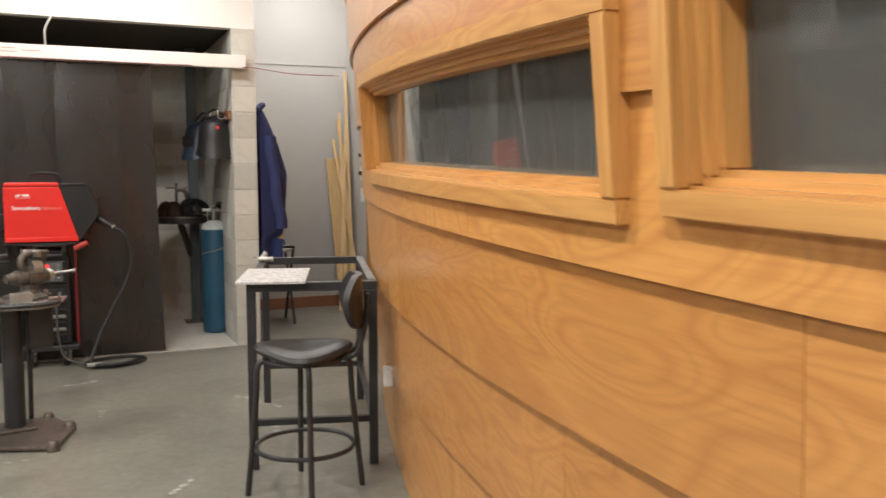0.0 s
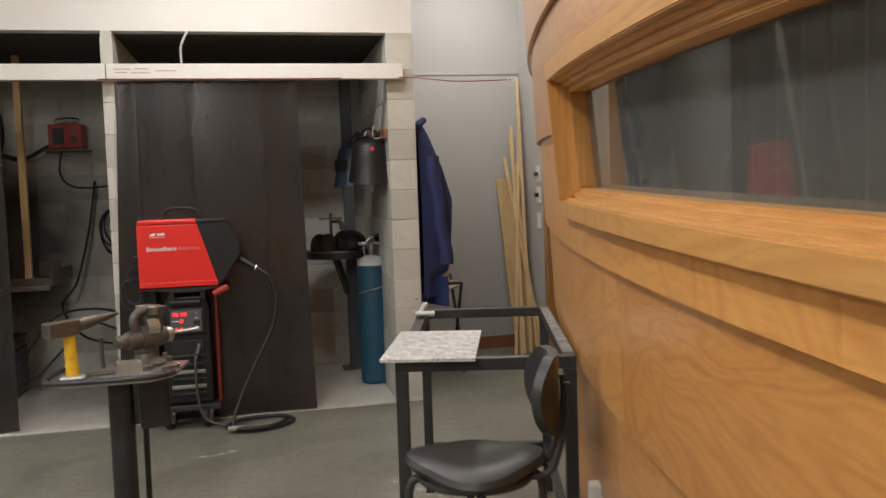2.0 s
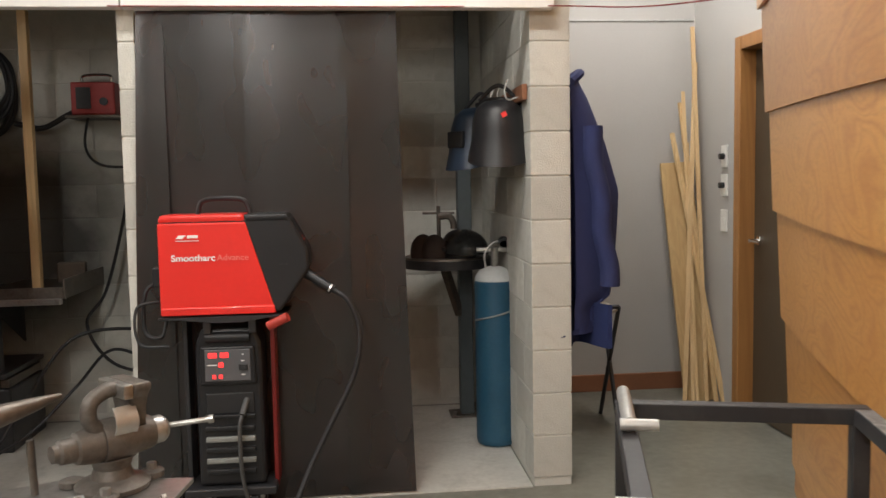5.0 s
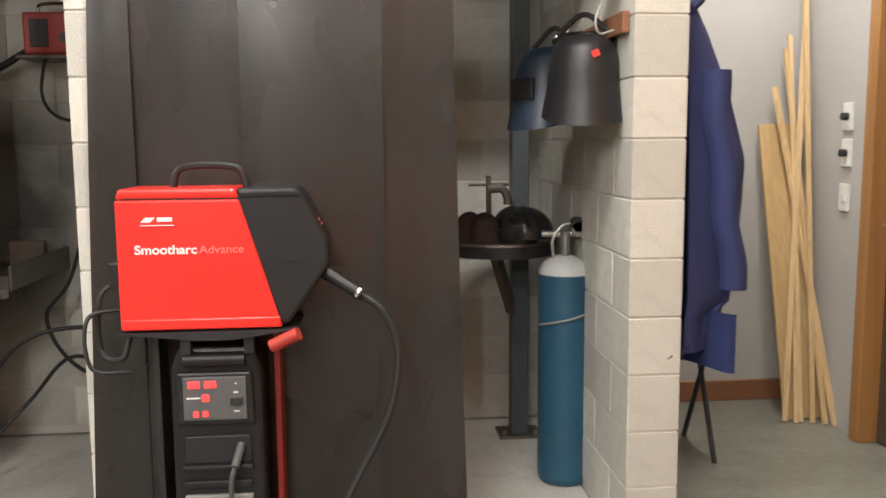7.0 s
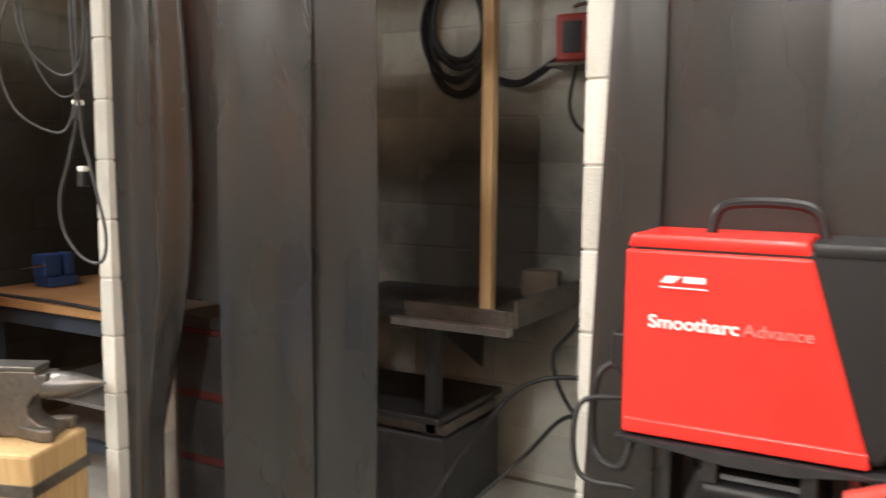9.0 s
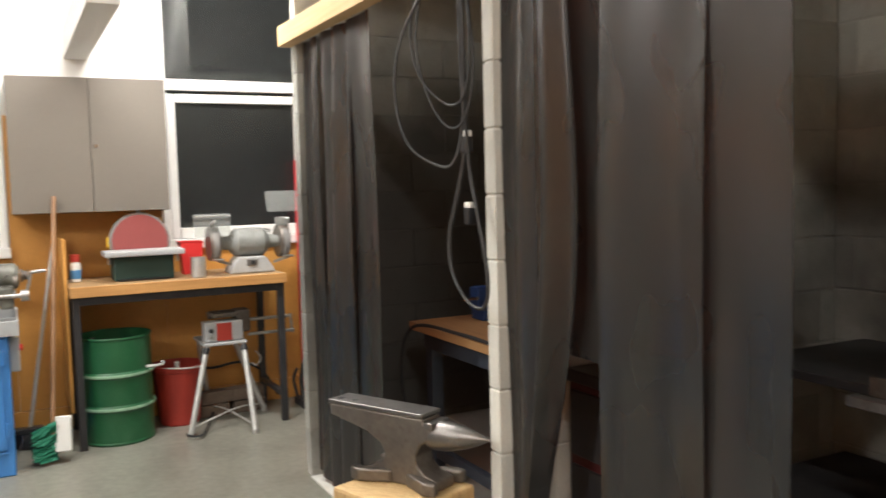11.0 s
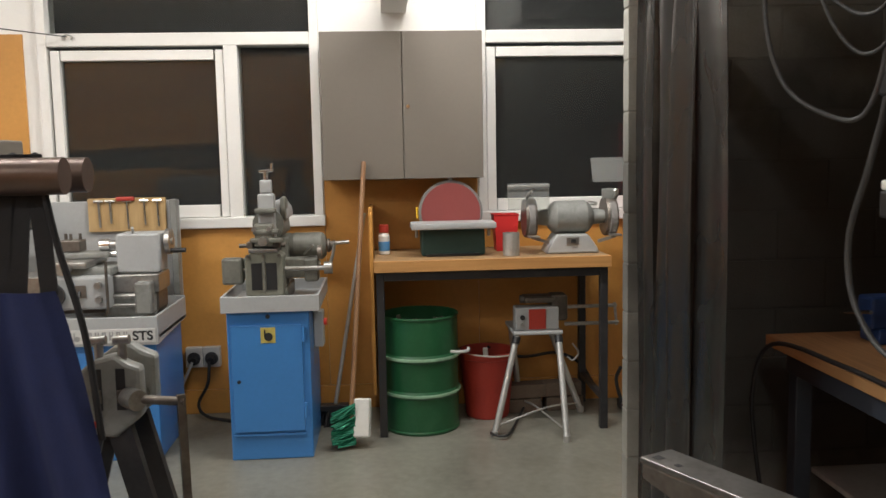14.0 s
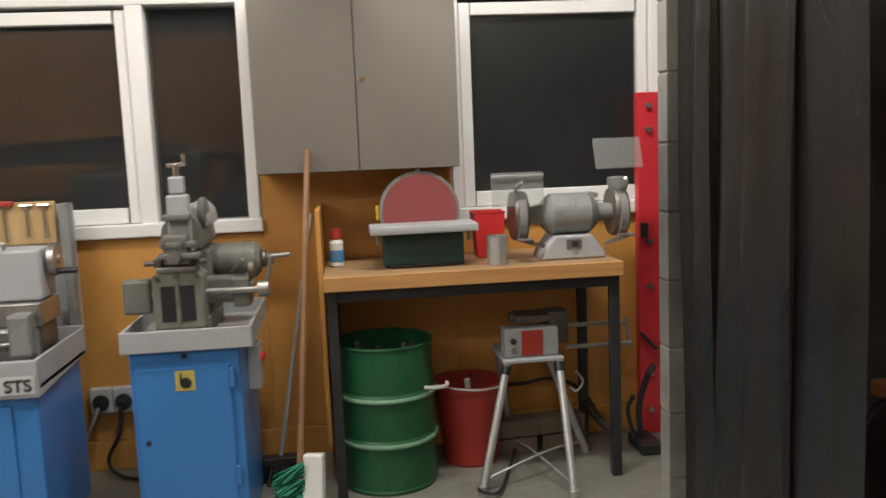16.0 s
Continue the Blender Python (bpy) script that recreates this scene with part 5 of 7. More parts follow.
vice_stand()
v = thing("bench_vice", -0.215, 4.925, 0.68, 42, "worn brown-grey bench vice bolted on the pedestal tray", "vice")
M_CAST = surface("worn_casting", (0.13, 0.115, 0.1), 0.5, metal=0.45, vary=0.3, big=14, fine=90, bump=0.25, dirt=(0.06, 0.045, 0.035), dirt_amount=0.6)
bm = B()
turned(bm, [(0.085, 0), (0.087, 0.012), (0.075, 0.02), (0.05, 0.028), (0.042, 0.05), (0.05, 0.075)], 24)
for lx, ly in ((0.1, 0.0), (-0.06, 0.085), (-0.06, -0.085)):
    turned(bm, [(0.03, 0), (0.03, 0.014), (0.02, 0.018)], 14, pose(lx, ly, 0))
part("swivel_base", bm, M_CAST, v)
for lx, ly in ((0.1, 0.0), (-0.06, -0.085)):
    part("bolt", bar(B(), (lx, ly, 0.016), (lx, ly, 0.034), 0.012, seg=6), M_STEEL, v)
along = pose(0, 0, 0.113, 0, 90)
part("barrel", turned(B(), [(0.0, -0.03), (0.05, -0.03), (0.054, -0.015), (0.054, 0.035), (0.046, 0.055), (0.04, 0.1), (0.0, 0.1)], 24, along), M_CAST, v)
part("nose", turned(B(), [(0.0, -0.14), (0.02, -0.14), (0.022, -0.128), (0.028, -0.122), (0.03, -0.09), (0.037, -0.085), (0.042, -0.06), (0.045, -0.032), (0.0, -0.032)], 24, along), M_CAST, v, "stepped cast nose")
part("screw", turned(B(), [(0.0, 0.1), (0.03, 0.1), (0.034, 0.108), (0.034, 0.13), (0.026, 0.14), (0.0, 0.14)], 20, along), M_STEEL, v)
part("fixed_jaw", prism(B(), [(-0.035, 0.14), (0.035, 0.14), (0.04, 0.185), (0.05, 0.215), (0.068, 0.235), (0.068, 0.252), (-0.068, 0.252), (-0.068, 0.235), (-0.05, 0.215), (-0.04, 0.185)], 0.03, 0.075, "x", 0.006), M_CAST, v)
part("moving_jaw", hose(B(), [(-0.03, -0.01, 0.14), (-0.055, -0.012, 0.175), (-0.05, -0.012, 0.215), (-0.015, -0.012, 0.236), (0.012, -0.012, 0.238)], 0.019, 12, 6), M_CAST, v, "curved cast jaw arm")
part("jaw_plate", box(B(), 0.006, 0.029, -0.066, 0.066, 0.218, 0.253, 0.004), M_STEEL, v, "bright steel jaw plate")
part("guard", sheet(B(), lambda u, w: (-0.012 + 0.055 * u, -0.04 - 0.02 * math.sin(3.14 * w), 0.125 + 0.075 * w), 4, 8, 0.004), M_GALV, v, "pale curved plate")
part("handle", bar(B(), (0.12, 0.02, 0.113), (0.225, -0.07, 0.127), 0.007), M_STEEL, v, "bright steel tommy bar")
part("handle_end", bar(B(), (0.222, -0.068, 0.1265), (0.232, -0.076, 0.128), 0.011), M_STEEL, v)
hb = thing("sledge_hammer", -0.47, 4.72, 0.68, 8, "long-beaked hammer standing on a yellow taped handle", "hammer")
part("handle", bar(B(), (0, 0, 0.012), (-0.006, 0, 0.19), 0.026, 0.022, 16), M_YELLOW, hb, "yellow handle with worn black tape")
part("cap", turned(B(), [(0.05, 0), (0.052, 0.006), (0.045, 0.014), (0, 0.016)], 18), M_GALV, hb)
bm = B()
box(bm, -0.11, 0.03, -0.028, 0.028, 0.178, 0.24, 0.006, pose(0, 0, 0, 0, 0, 40))
turned(bm, [(0.03, 0), (0.026, 0.06), (0.016, 0.15), (0.006, 0.21), (0.0, 0.215)], 16, pose(0.02, 0.016, 0.212, 0, 84, 40))
part("head", bm, M_DKSTEEL, hb, "dark pointed steel head")
sb = thing("steel_block", -0.245, 4.665, 0.68, 20, "small pale square steel tube offcut on the tray", "steel offcut")
bm = B()
for x0, x1, y0, y1 in ((-0.045, 0.045, -0.03, -0.024), (-0.045, 0.045, 0.024, 0.03), (-0.045, -0.039, -0.024, 0.024), (0.039, 0.045, -0.024, 0.024)):
    box(bm, x0, x1, y0, y1, 0.006, 0.062)
box(bm, -0.09, 0.08, -0.05, 0.04, 0, 0.005)
part("tube", bm, M_GALV, sb)
pg = thing("steel_peg", -0.385, 4.9, 0.68, 0, "short dark steel peg standing on the tray", "peg")
part("pin", bar(B(), (0, 0, 0), (-0.004, 0, 0.13), 0.009), M_DKSTEEL, pg)
sc = thing("steel_strip", -0.38, 4.77, 0.68, 10, "flat rusty steel strip lying on the tray", "steel offcut")
part("strip", box(B(), -0.07, 0.06, -0.02, 0.02, 0, 0.008, 0.001), M_DKSTEEL, sc)
for ox, oy, rz in ((-0.1, 4.78, 30), (-0.13, 4.68, 70)):
    o = thing("bolt", ox, oy, 0.68, rz, "loose dark bolt lying on the tray", "bolt", "bolts on the tray")
    part("shank", bar(B(), (-0.03, 0, 0.008), (0.03, 0, 0.008), 0.007), M_DKSTEEL, o)
    part("head", bar(B(), (0.03, 0, 0.01), (0.04, 0, 0.01), 0.012, seg=6), M_DKSTEEL, o)

# ---- steel table frame, stone slab, stool ----
ft = thing("table_frame", 1.255, 3.6, 0, -15, "black square-tube steel table frame without a top", "table frame")
W, L, H = 0.58, 1.17, 0.85
for lx, ly in ((-0.04, 0.0), (-W, 0.0), (-0.04, L - 0.04), (-W, L - 0.04)):
    part("leg", box(B(), lx, lx + 0.04, ly, ly + 0.04, 0, H - 0.04, 0.003), M_BLACK, ft)
for x0, x1, y0, y1 in ((-W, 0, 0, 0.04), (-W, 0, L - 0.04, L), (-W, -W + 0.04, 0.04, L - 0.04), (-0.04, 0, 0.04, L - 0.04)):
    part("top_rail", box(B(), x0, x1, y0, y1, H - 0.04, H, 0.003), M_BLACK, ft)
part("worn_strip", box(B(), -0.039, -0.003, 0.06, L - 0.06, H - 0.001, H + 0.002), surface("scuffed_paint", (0.13, 0.13, 0.13), 0.5, vary=0.6, big=9, dirt=(0.5, 0.5, 0.48), dirt_amount=0.9), ft, "scuffed pale patches on the black rail")
for x0, x1, y0, y1 in ((-W + 0.04, -0.04, L - 0.035, L - 0.005), (-0.035, -0.005, 0.04, L - 0.04), (-W + 0.04, -0.04, 0.005, 0.035)):
    part("low_rail", box(B(), x0, x1, y0, y1, 0.2, 0.23, 0.003), M_BLACK, ft)
part("tee_pipe", bar(B(), (-W + 0.02, L - 0.28, H + 0.018), (-W + 0.02, L + 0.0, H + 0.018), 0.016), M_GALV, ft, "pale pipe lying along the rail")
part("tee_end", bar(B(), (-W - 0.0, L - 0.28, H + 0.018), (-W + 0.08, L - 0.28, H + 0.018), 0.013), M_GALV, ft)
sl = thing("stone_slab", 0.645, 3.735, 0.853, -17, "thin grey mottled stone-pattern slab lying on the table frame", "slab")
part("slab", box(B(), 0.0, 0.305, -0.01, 0.52, 0, 0.008, 0.001), M_STONE, sl)
part("underlay", box(B(), 0.002, 0.303, -0.008, 0.518, -0.003, 0.0), M_PAPER, sl)


def stool():
    s = thing("bar_stool", 0.868, 3.42, 0, -14, "tall black tubular stool with a padded vinyl seat and backrest", "stool")
    bm = B()
    turned(bm, [(0.0, 0.572), (0.15, 0.574), (0.18, 0.586), (0.192, 0.604), (0.184, 0.62), (0.15, 0.63), (0.09, 0.624), (0.0, 0.616)], 36)
    for p in bm.verts:
        a, r = math.atan2(p.co.y, p.co.x), math.hypot(p.co.x, p.co.y)
        k = 1 + 0.07 * (r / 0.19) * math.cos(4 * a)
        p.co.x, p.co.y = p.co.x * k, p.co.y * k
        p.co.z += 0.014 * (r / 0.19) ** 2 * math.cos(2 * a)
    part("seat", bm, M_LEATHER, s)
    for a in (5, 95, 185, 275):
        c, d = math.cos(math.radians(a)), math.sin(math.radians(a))
        part("leg", hose(B(), [(0.15 * c, 0.15 * d, 0.57), (0.19 * c, 0.19 * d, 0.54), (0.2 * c, 0.2 * d, 0.4), (0.24 * c, 0.24 * d, 0.0)], 0.0125, 10, 6), M_BLACK, s)
    ring = [(0.205 * math.cos(0.5236 * i), 0.205 * math.sin(0.5236 * i), 0.2) for i in range(13)]
    part("foot_ring", hose(B(), ring, 0.01, 8, 4), M_BLACK, s)
    part("seat_ring", hose(B(), [(0.16 * math.cos(0.5236 * i), 0.16 * math.sin(0.5236 * i), 0.57) for i in range(13)], 0.011, 8, 4), M_BLACK, s)

    def fn(u, v):
        a = 1.05 * (u - 0.5) * 2
        k = math.sin(3.14159 * (0.06 + 0.88 * v)) ** 0.35
        return (0.245 * math.cos(a * k * 0.72), 0.245 * math.sin(a * k * 0.72) * 1.0, 0.70 + 0.22 * v)
    part("backrest", sheet(B(), fn, 14, 12, 0.03), M_LEATHER, s)
    for d in (-0.05, 0.05):
        part("back_tube", hose(B(), [(0.1, d, 0.57), (0.2, d, 0.58), (0.235, d, 0.64), (0.262, d, 0.76), (0.262, d, 0.84)], 0.01, 8, 6), M_BLACK, s)


stool()
so = thing("wall_socket", 1.262, 3.46, 0.4, -16, "small white plastic socket on the timber wall", "socket")
part("plate", box(B(), -0.03, 0.012, -0.03, 0.03, 0, 0.085, 0.008), M_WHITEPLASTIC, so)

# ---- machine bay under the windows ----
cb = thing("wall_cabinet", LEFT + 0.013, 5.315, 1.325, 0, "taupe laminate wall cabinet with two closed doors", "cabinet")
part("body", box(B(), 0.0, 0.305, 0, 0.85, 0, 0.77, 0.002), M_CABINET, cb)
for y0, y1 in ((0.002, 0.424), (0.428, 0.848)):
    dr = part("door", box(B(), 0.307, 0.325, y0, y1, 0.002, 0.768, 0.002), M_CABINET, cb)
    if y0 > 0.2:
        part("lock", bar(B(), (0.325, y0 + 0.025, 0.38), (0.331, y0 + 0.025, 0.38), 0.009), M_CHROME, dr, "small round lock")

# bench with machines
wb = thing("workbench", -5.1, 5.57, 0, 0, "wooden workbench on black square-tube steel legs", "workbench")
part("benchtop", box(B(), -0.56, 0.0, 0.0, 1.215, 0.865, 0.92, 0.005), M_BENCHTOP, wb)
part("front_edge", box(B(), 0.001, 0.02, 0.0, 1.215, 0.862, 0.921, 0.003), timber("bench_edge", (0.55, 0.29, 0.1), (0.33, 0.15, 0.05), "y", rings=10, rough=0.45, stretch=0.04), wb)
for lx, ly in ((-0.05, 0.01), (-0.05, 1.165), (-0.54, 0.01), (-0.54, 1.165)):
    part("leg", box(B(), lx, lx + 0.04, ly, ly + 0.04, 0, 0.862, 0.003), M_BLACK, wb)
part("rail", box(B(), -0.05, -0.01, 0.05, 1.165, 0.815, 0.862, 0.003), M_BLACK, wb)
part("rail", box(B(), -0.54, -0.5, 0.05, 1.165, 0.82, 0.862, 0.003), M_BLACK, wb)
part("low_rail", box(B(), -0.5, -0.05, 1.17, 1.2, 0.15, 0.18, 0.003), M_BLACK, wb)
part("side_board", box(B(), -0.56, -0.1, -0.022, -0.002, 0.2, 1.18, 0.003), M_OCHRE, wb, "ochre side board")

ds = thing("disc_sander", -5.35, 5.985, 0.922, 0, "disc sander with a red abrasive disc and grey table", "disc sander")
part("base", box(B(), -0.1, 0.1, -0.165, 0.17, 0.0, 0.14, 0.01), M_DKGREEN, ds, "dark green cast base")
part("disc", bar(B(), (-0.03, 0, 0.22), (0.0, 0, 0.22), 0.158, seg=40), M_ABRASIVE, ds, "worn red abrasive disc")
part("guard", turned(B(), [(0.14, -0.03), (0.172, -0.03), (0.172, 0.02), (0.164, 0.02)], 40, pose(-0.035, 0, 0.22, 0, 90)), M_GREYPAINT, ds)
part("table", box(B(), 0.005, 0.19, -0.22, 0.22, 0.145, 0.178, 0.006), M_LTGREY, ds, "light grey tilting table")
part("screw_top", bar(B(), (-0.03, 0, 0.38), (-0.03, 0, 0.405), 0.012), M_GALV, ds)
part("motor", bar(B(), (-0.25, 0, 0.2), (-0.06, 0, 0.2), 0.09, seg=24), M_DKGREEN, ds)
for sy in (-0.19, 0.19):
    part("clamp", bar(B(), (0.1, sy, 0.1), (0.1, sy, 0.145), 0.008), M_STEEL, ds)
part("marker", box(B(), -0.05, -0.03, -0.185, -0.172, 0.19, 0.25, 0.002), M_YELLOW, ds)
part("foot", box(B(), -0.11, 0.12, -0.14, 0.14, 0.0, 0.012, 0.003), M_BLACK, ds)

bt = thing("spray_bottle", -5.4, 5.625, 0.922, 0, "small white bottle with blue label and red cap", "bottle")
part("body", turned(B(), [(0.026, 0), (0.03, 0.005), (0.03, 0.1), (0.022, 0.118)], 20), M_WHITEPLASTIC, bt)
part("label", turned(B(), [(0.0306, 0.02), (0.0308, 0.021), (0.0308, 0.07), (0.0306, 0.071)], 20), surface("blue_label", (0.08, 0.25, 0.5), 0.5), bt)
part("cap", turned(B(), [(0.026, 0.118), (0.027, 0.12), (0.026, 0.16), (0.0, 0.162)], 18), M_REDPLASTIC, bt, "red cap")
rb = thing("plastic_tub", -5.46, 6.29, 0.922, 0, "bright red plastic tub standing on the bench", "tub")
bm = B()
turned(bm, [(0.0, 0.004), (0.075, 0.0), (0.095, 0.19), (0.1, 0.2), (0.09, 0.2), (0.07, 0.012), (0.0, 0.012)], 4, pose(0, 0, 0, 0, 0, 45))
part("shell", bm, surface("bright_red_plastic", (0.62, 0.03, 0.03), 0.45, vary=0.05, bump=0), rb)
cn = thing("tin_can", -5.2, 6.285, 0.922, 0, "open ribbed tin can on the bench", "tin can")
prof = [(0.0, 0.0), (0.043, 0.0)] + [(0.043 + 0.0012 * (i % 2), 0.01 + 0.007 * i) for i in range(15)] + [(0.044, 0.118), (0.041, 0.118), (0.041, 0.01), (0, 0.01)]
part("tin", turned(B(), prof, 24), M_GALV, cn)


def bench_grinder():
    g = thing("bench_grinder", -5.3, 6.615, 0.922, 0, "grey double-ended bench grinder with clear eye shields", "bench grinder")
    part("pedestal", prism(B(), [(-0.14, 0), (0.14, 0), (0.13, 0.03), (0.08, 0.1), (-0.08, 0.1), (-0.13, 0.03)], -0.09, 0.09, "x", 0.008), M_LTGREY, g)
    part("motor", turned(B(), [(0.0, -0.12), (0.05, -0.12), (0.075, -0.1), (0.088, -0.08), (0.088, 0.08), (0.075, 0.1), (0.05, 0.12), (0.0, 0.12)], 28, pose(0, 0, 0.185, 90)), M_GREYPAINT, g)
    part("name_plate", box(B(), 0.091, 0.094, -0.035, 0.03, 0.045, 0.085, 0.002), M_STEEL, g)
    part("switch", box(B(), 0.094, 0.105, -0.012, 0.012, 0.055, 0.075, 0.002), M_BLACK, g)
    for s in (-1, 1):
        part("shaft_housing", bar(B(), (0, s * 0.11, 0.185), (0, s * 0.19, 0.185), 0.045, 0.035), M_GREYPAINT, g)
        gd = part("wheel_guard", turned(B(), [(0.03, -0.03), (0.1, -0.03), (0.105, -0.02), (0.105, 0.02), (0.1, 0.03), (0.03, 0.03)], 28, pose(-0.01, s * 0.215, 0.185, 90)), M_DKSTEEL, g)
        part("grinding_wheel", bar(B(), (0.02, s * 0.2, 0.18), (0.02, s * 0.232, 0.18), 0.093, seg=28), surface("grit", (0.2, 0.19, 0.18), 0.95, fine=200, bump=0.4), gd, "grey grinding wheel")
        part("tool_rest", box(B(), 0.09, 0.15, s * 0.215 - 0.03, s * 0.215 + 0.03, 0.09, 0.1, 0.003), M_STEEL, g)
        part("rest_arm", beam(B(), (0.09, s * 0.13, 0.06), (0.11, s * 0.22, 0.09), 0.016, 0.016), M_STEEL, g)
        part("shield_arm", hose(B(), [(0.02, s * 0.23, 0.28), (0.07, s * 0.235, 0.31), (0.1, s * 0.22, 0.33)], 0.007), M_GALV, g)
    part("eye_shield", box(B(), 0.1, 0.104, -0.34, -0.12, 0.2, 0.34, 0.002, pose(0, 0, 0.02, 0, -8)), M_SHIELD, g, "scratched clear eye shield")
    part("eye_shield", box(B(), 0.1, 0.104, 0.13, 0.34, 0.29, 0.43, 0.002, pose(0, 0, 0.06, 0, -22)), M_SHIELD, g, "scratched clear eye shield")
    part("shield_frame", box(B(), 0.07, 0.074, -0.34, -0.12, 0.35, 0.362, 0.002), M_GALV, g)
    part("top_cap", turned(B(), [(0.03, 0.26), (0.045, 0.3), (0.045, 0.33), (0.0, 0.335)], 16, pose(0, 0.22, 0)), M_GREYPAINT, g)


bench_grinder()


def drum():
    d = thing("steel_drum", -5.3, 5.805, 0, 0, "glossy green open steel drum with raised rings", "drum")
    prof = [(0.0, 0.01), (0.19, 0.01), (0.2, 0.0), (0.204, 0.012), (0.2, 0.02)]
    for zc in (0.21, 0.4):
        prof += [(0.2, zc - 0.02), (0.208, zc - 0.008), (0.211, zc), (0.208, zc + 0.008), (0.2, zc + 0.02)]
    prof += [(0.2, 0.6), (0.206, 0.61), (0.204, 0.618), (0.197, 0.612), (0.196, 0.03), (0.0, 0.03)]
    part("shell", turned(B(), prof, 40), M_GREEN, d)
    part("band", turned(B(), [(0.2112, 0.392), (0.2125, 0.396), (0.2125, 0.404), (0.2112, 0.408)], 40), surface("rubbed_paint", (0.25, 0.42, 0.28), 0.4, vary=0.3, big=12), d, "rubbed pale ring")
    part("band", turned(B(), [(0.2112, 0.202), (0.2125, 0.206), (0.2125, 0.214), (0.2112, 0.218)], 40), surface("rubbed_paint", (0.25, 0.42, 0.28), 0.4, vary=0.3, big=12), d, "rubbed pale ring")
    part("handle", hose(B(), [(0.14, 0.15, 0.43), (0.15, 0.2, 0.43), (0.15, 0.24, 0.435), (0.14, 0.245, 0.45)], 0.009), M_GALV, d)
    bm = B()
    for k in range(9):
        a = 2.4 * k
        bar(bm, (0.05 * math.cos(a) * (k % 3), 0.06 * math.sin(a) * (k % 3), 0.3), (0.12 * math.cos(a), 0.13 * math.sin(a), 0.56 + 0.012 * (k % 4)), 0.013, seg=6)
    part("scrap", bm, M_DKSTEEL, d, "steel offcuts inside the drum")


drum()
bk = thing("plastic_bucket", -5.45, 6.18, 0, 0, "dull red plastic bucket under the bench", "bucket")
part("shell", turned(B(), [(0.0, 0.004), (0.115, 0.0), (0.12, 0.01), (0.15, 0.33), (0.158, 0.335), (0.158, 0.35), (0.165, 0.352), (0.165, 0.37), (0.152, 0.37), (0.112, 0.016), (0.0, 0.016)], 36), M_REDPLASTIC, bk)
part("bail", hose(B(), [(0.03, -0.163, 0.355), (0.14, -0.08, 0.37), (0.168, 0.02, 0.365), (0.12, 0.12, 0.36), (0.03, 0.163, 0.355)], 0.005), M_WHITEPLASTIC, bk)
part("offcut", bar(B(), (0.05, 0, 0.2), (0.09, -0.02, 0.395), 0.014), M_WHITEPLASTIC, bk)


def bending_stand():
    s = thing("pipe_threader", -5.2, 6.42, 0, 0, "small grey and red threading machine on splayed pipe legs", "machine")
    part("body", box(B(), -0.1, 0.0, -0.115, 0.115, 0.52, 0.64, 0.006), M_LTGREY, s)
    part("red_plate", box(B(), 0.0, 0.004, -0.045, 0.045, 0.525, 0.632, 0.001), M_REDPLASTIC, s, "red front plate")
    part("dial", bar(B(), (0.0, -0.08, 0.59), (0.012, -0.08, 0.59), 0.013), M_BLACK, s)
    part("dial", bar(B(), (0.0, -0.08, 0.55), (0.012, -0.08, 0.55), 0.01), M_STEEL, s)
    part("table", prism(B(), [(-0.3, -0.13), (0.03, -0.13), (0.03, 0.13), (-0.3, 0.13)], 0.5, 0.518, "z", 0.004), M_LTGREY, s)
    bm = B()
    box(bm, -0.16, -0.02, -0.06, 0.1, 0.66, 0.69, 0.008)
    box(bm, -0.14, -0.03, 0.08, 0.17, 0.56, 0.7, 0.012)
    bar(bm, (-0.08, -0.08, 0.675), (-0.08, 0.16, 0.675), 0.022)
    part("head", bm, M_DKSTEEL, s)
    part("slide_bar", bar(B(), (-0.06, 0.15, 0.63), (-0.06, 0.44, 0.63), 0.01), M_STEEL, s)
    part("slide_bar", bar(B(), (-0.02, 0.15, 0.545), (-0.02, 0.44, 0.545), 0.01), M_STEEL, s)
    part("bar_end", beam(B(), (-0.06, 0.43, 0.645), (-0.02, 0.43, 0.53), 0.012, 0.012), M_STEEL, s)
    for a, b in (((0.01, -0.11, 0.5), (0.14, -0.25, 0.012)), ((0.01, 0.11, 0.5), (0.26, 0.1, 0.012)), ((-0.28, -0.1, 0.5), (-0.35, -0.04, 0.012)), ((-0.28, 0.11, 0.5), (-0.22, 0.28, 0.012))):
        lg = part("leg", bar(B(), a, b, 0.017), M_GALV, s)
        part("foot", bar(B(), (b[0], b[1], 0.0), (b[0], b[1], 0.03), 0.02), M_GALV, lg)
    part("collar", bar(B(), (0.012, 0.11, 0.49), (0.03, 0.11, 0.455), 0.021), M_BLACK, s)
    part("collar", bar(B(), (0.012, -0.112, 0.49), (0.022, -0.122, 0.455), 0.021), M_BLACK, s)
    part("chain", hose(B(), [(0.13, -0.24, 0.05), (0.0, 0.05, 0.1), (-0.22, 0.27, 0.05)], 0.005), M_GALV, s)
    part("chain", hose(B(), [(0.25, 0.1, 0.05), (-0.05, 0.0, 0.09), (-0.34, -0.04, 0.05)], 0.005), M_GALV, s)
    part("hook", hose(B(), [(-0.05, 0.2, 0.43), (-0.05, 0.23, 0.38), (-0.05, 0.2, 0.34), (-0.05, 0.17, 0.36)], 0.005), M_GALV, s)


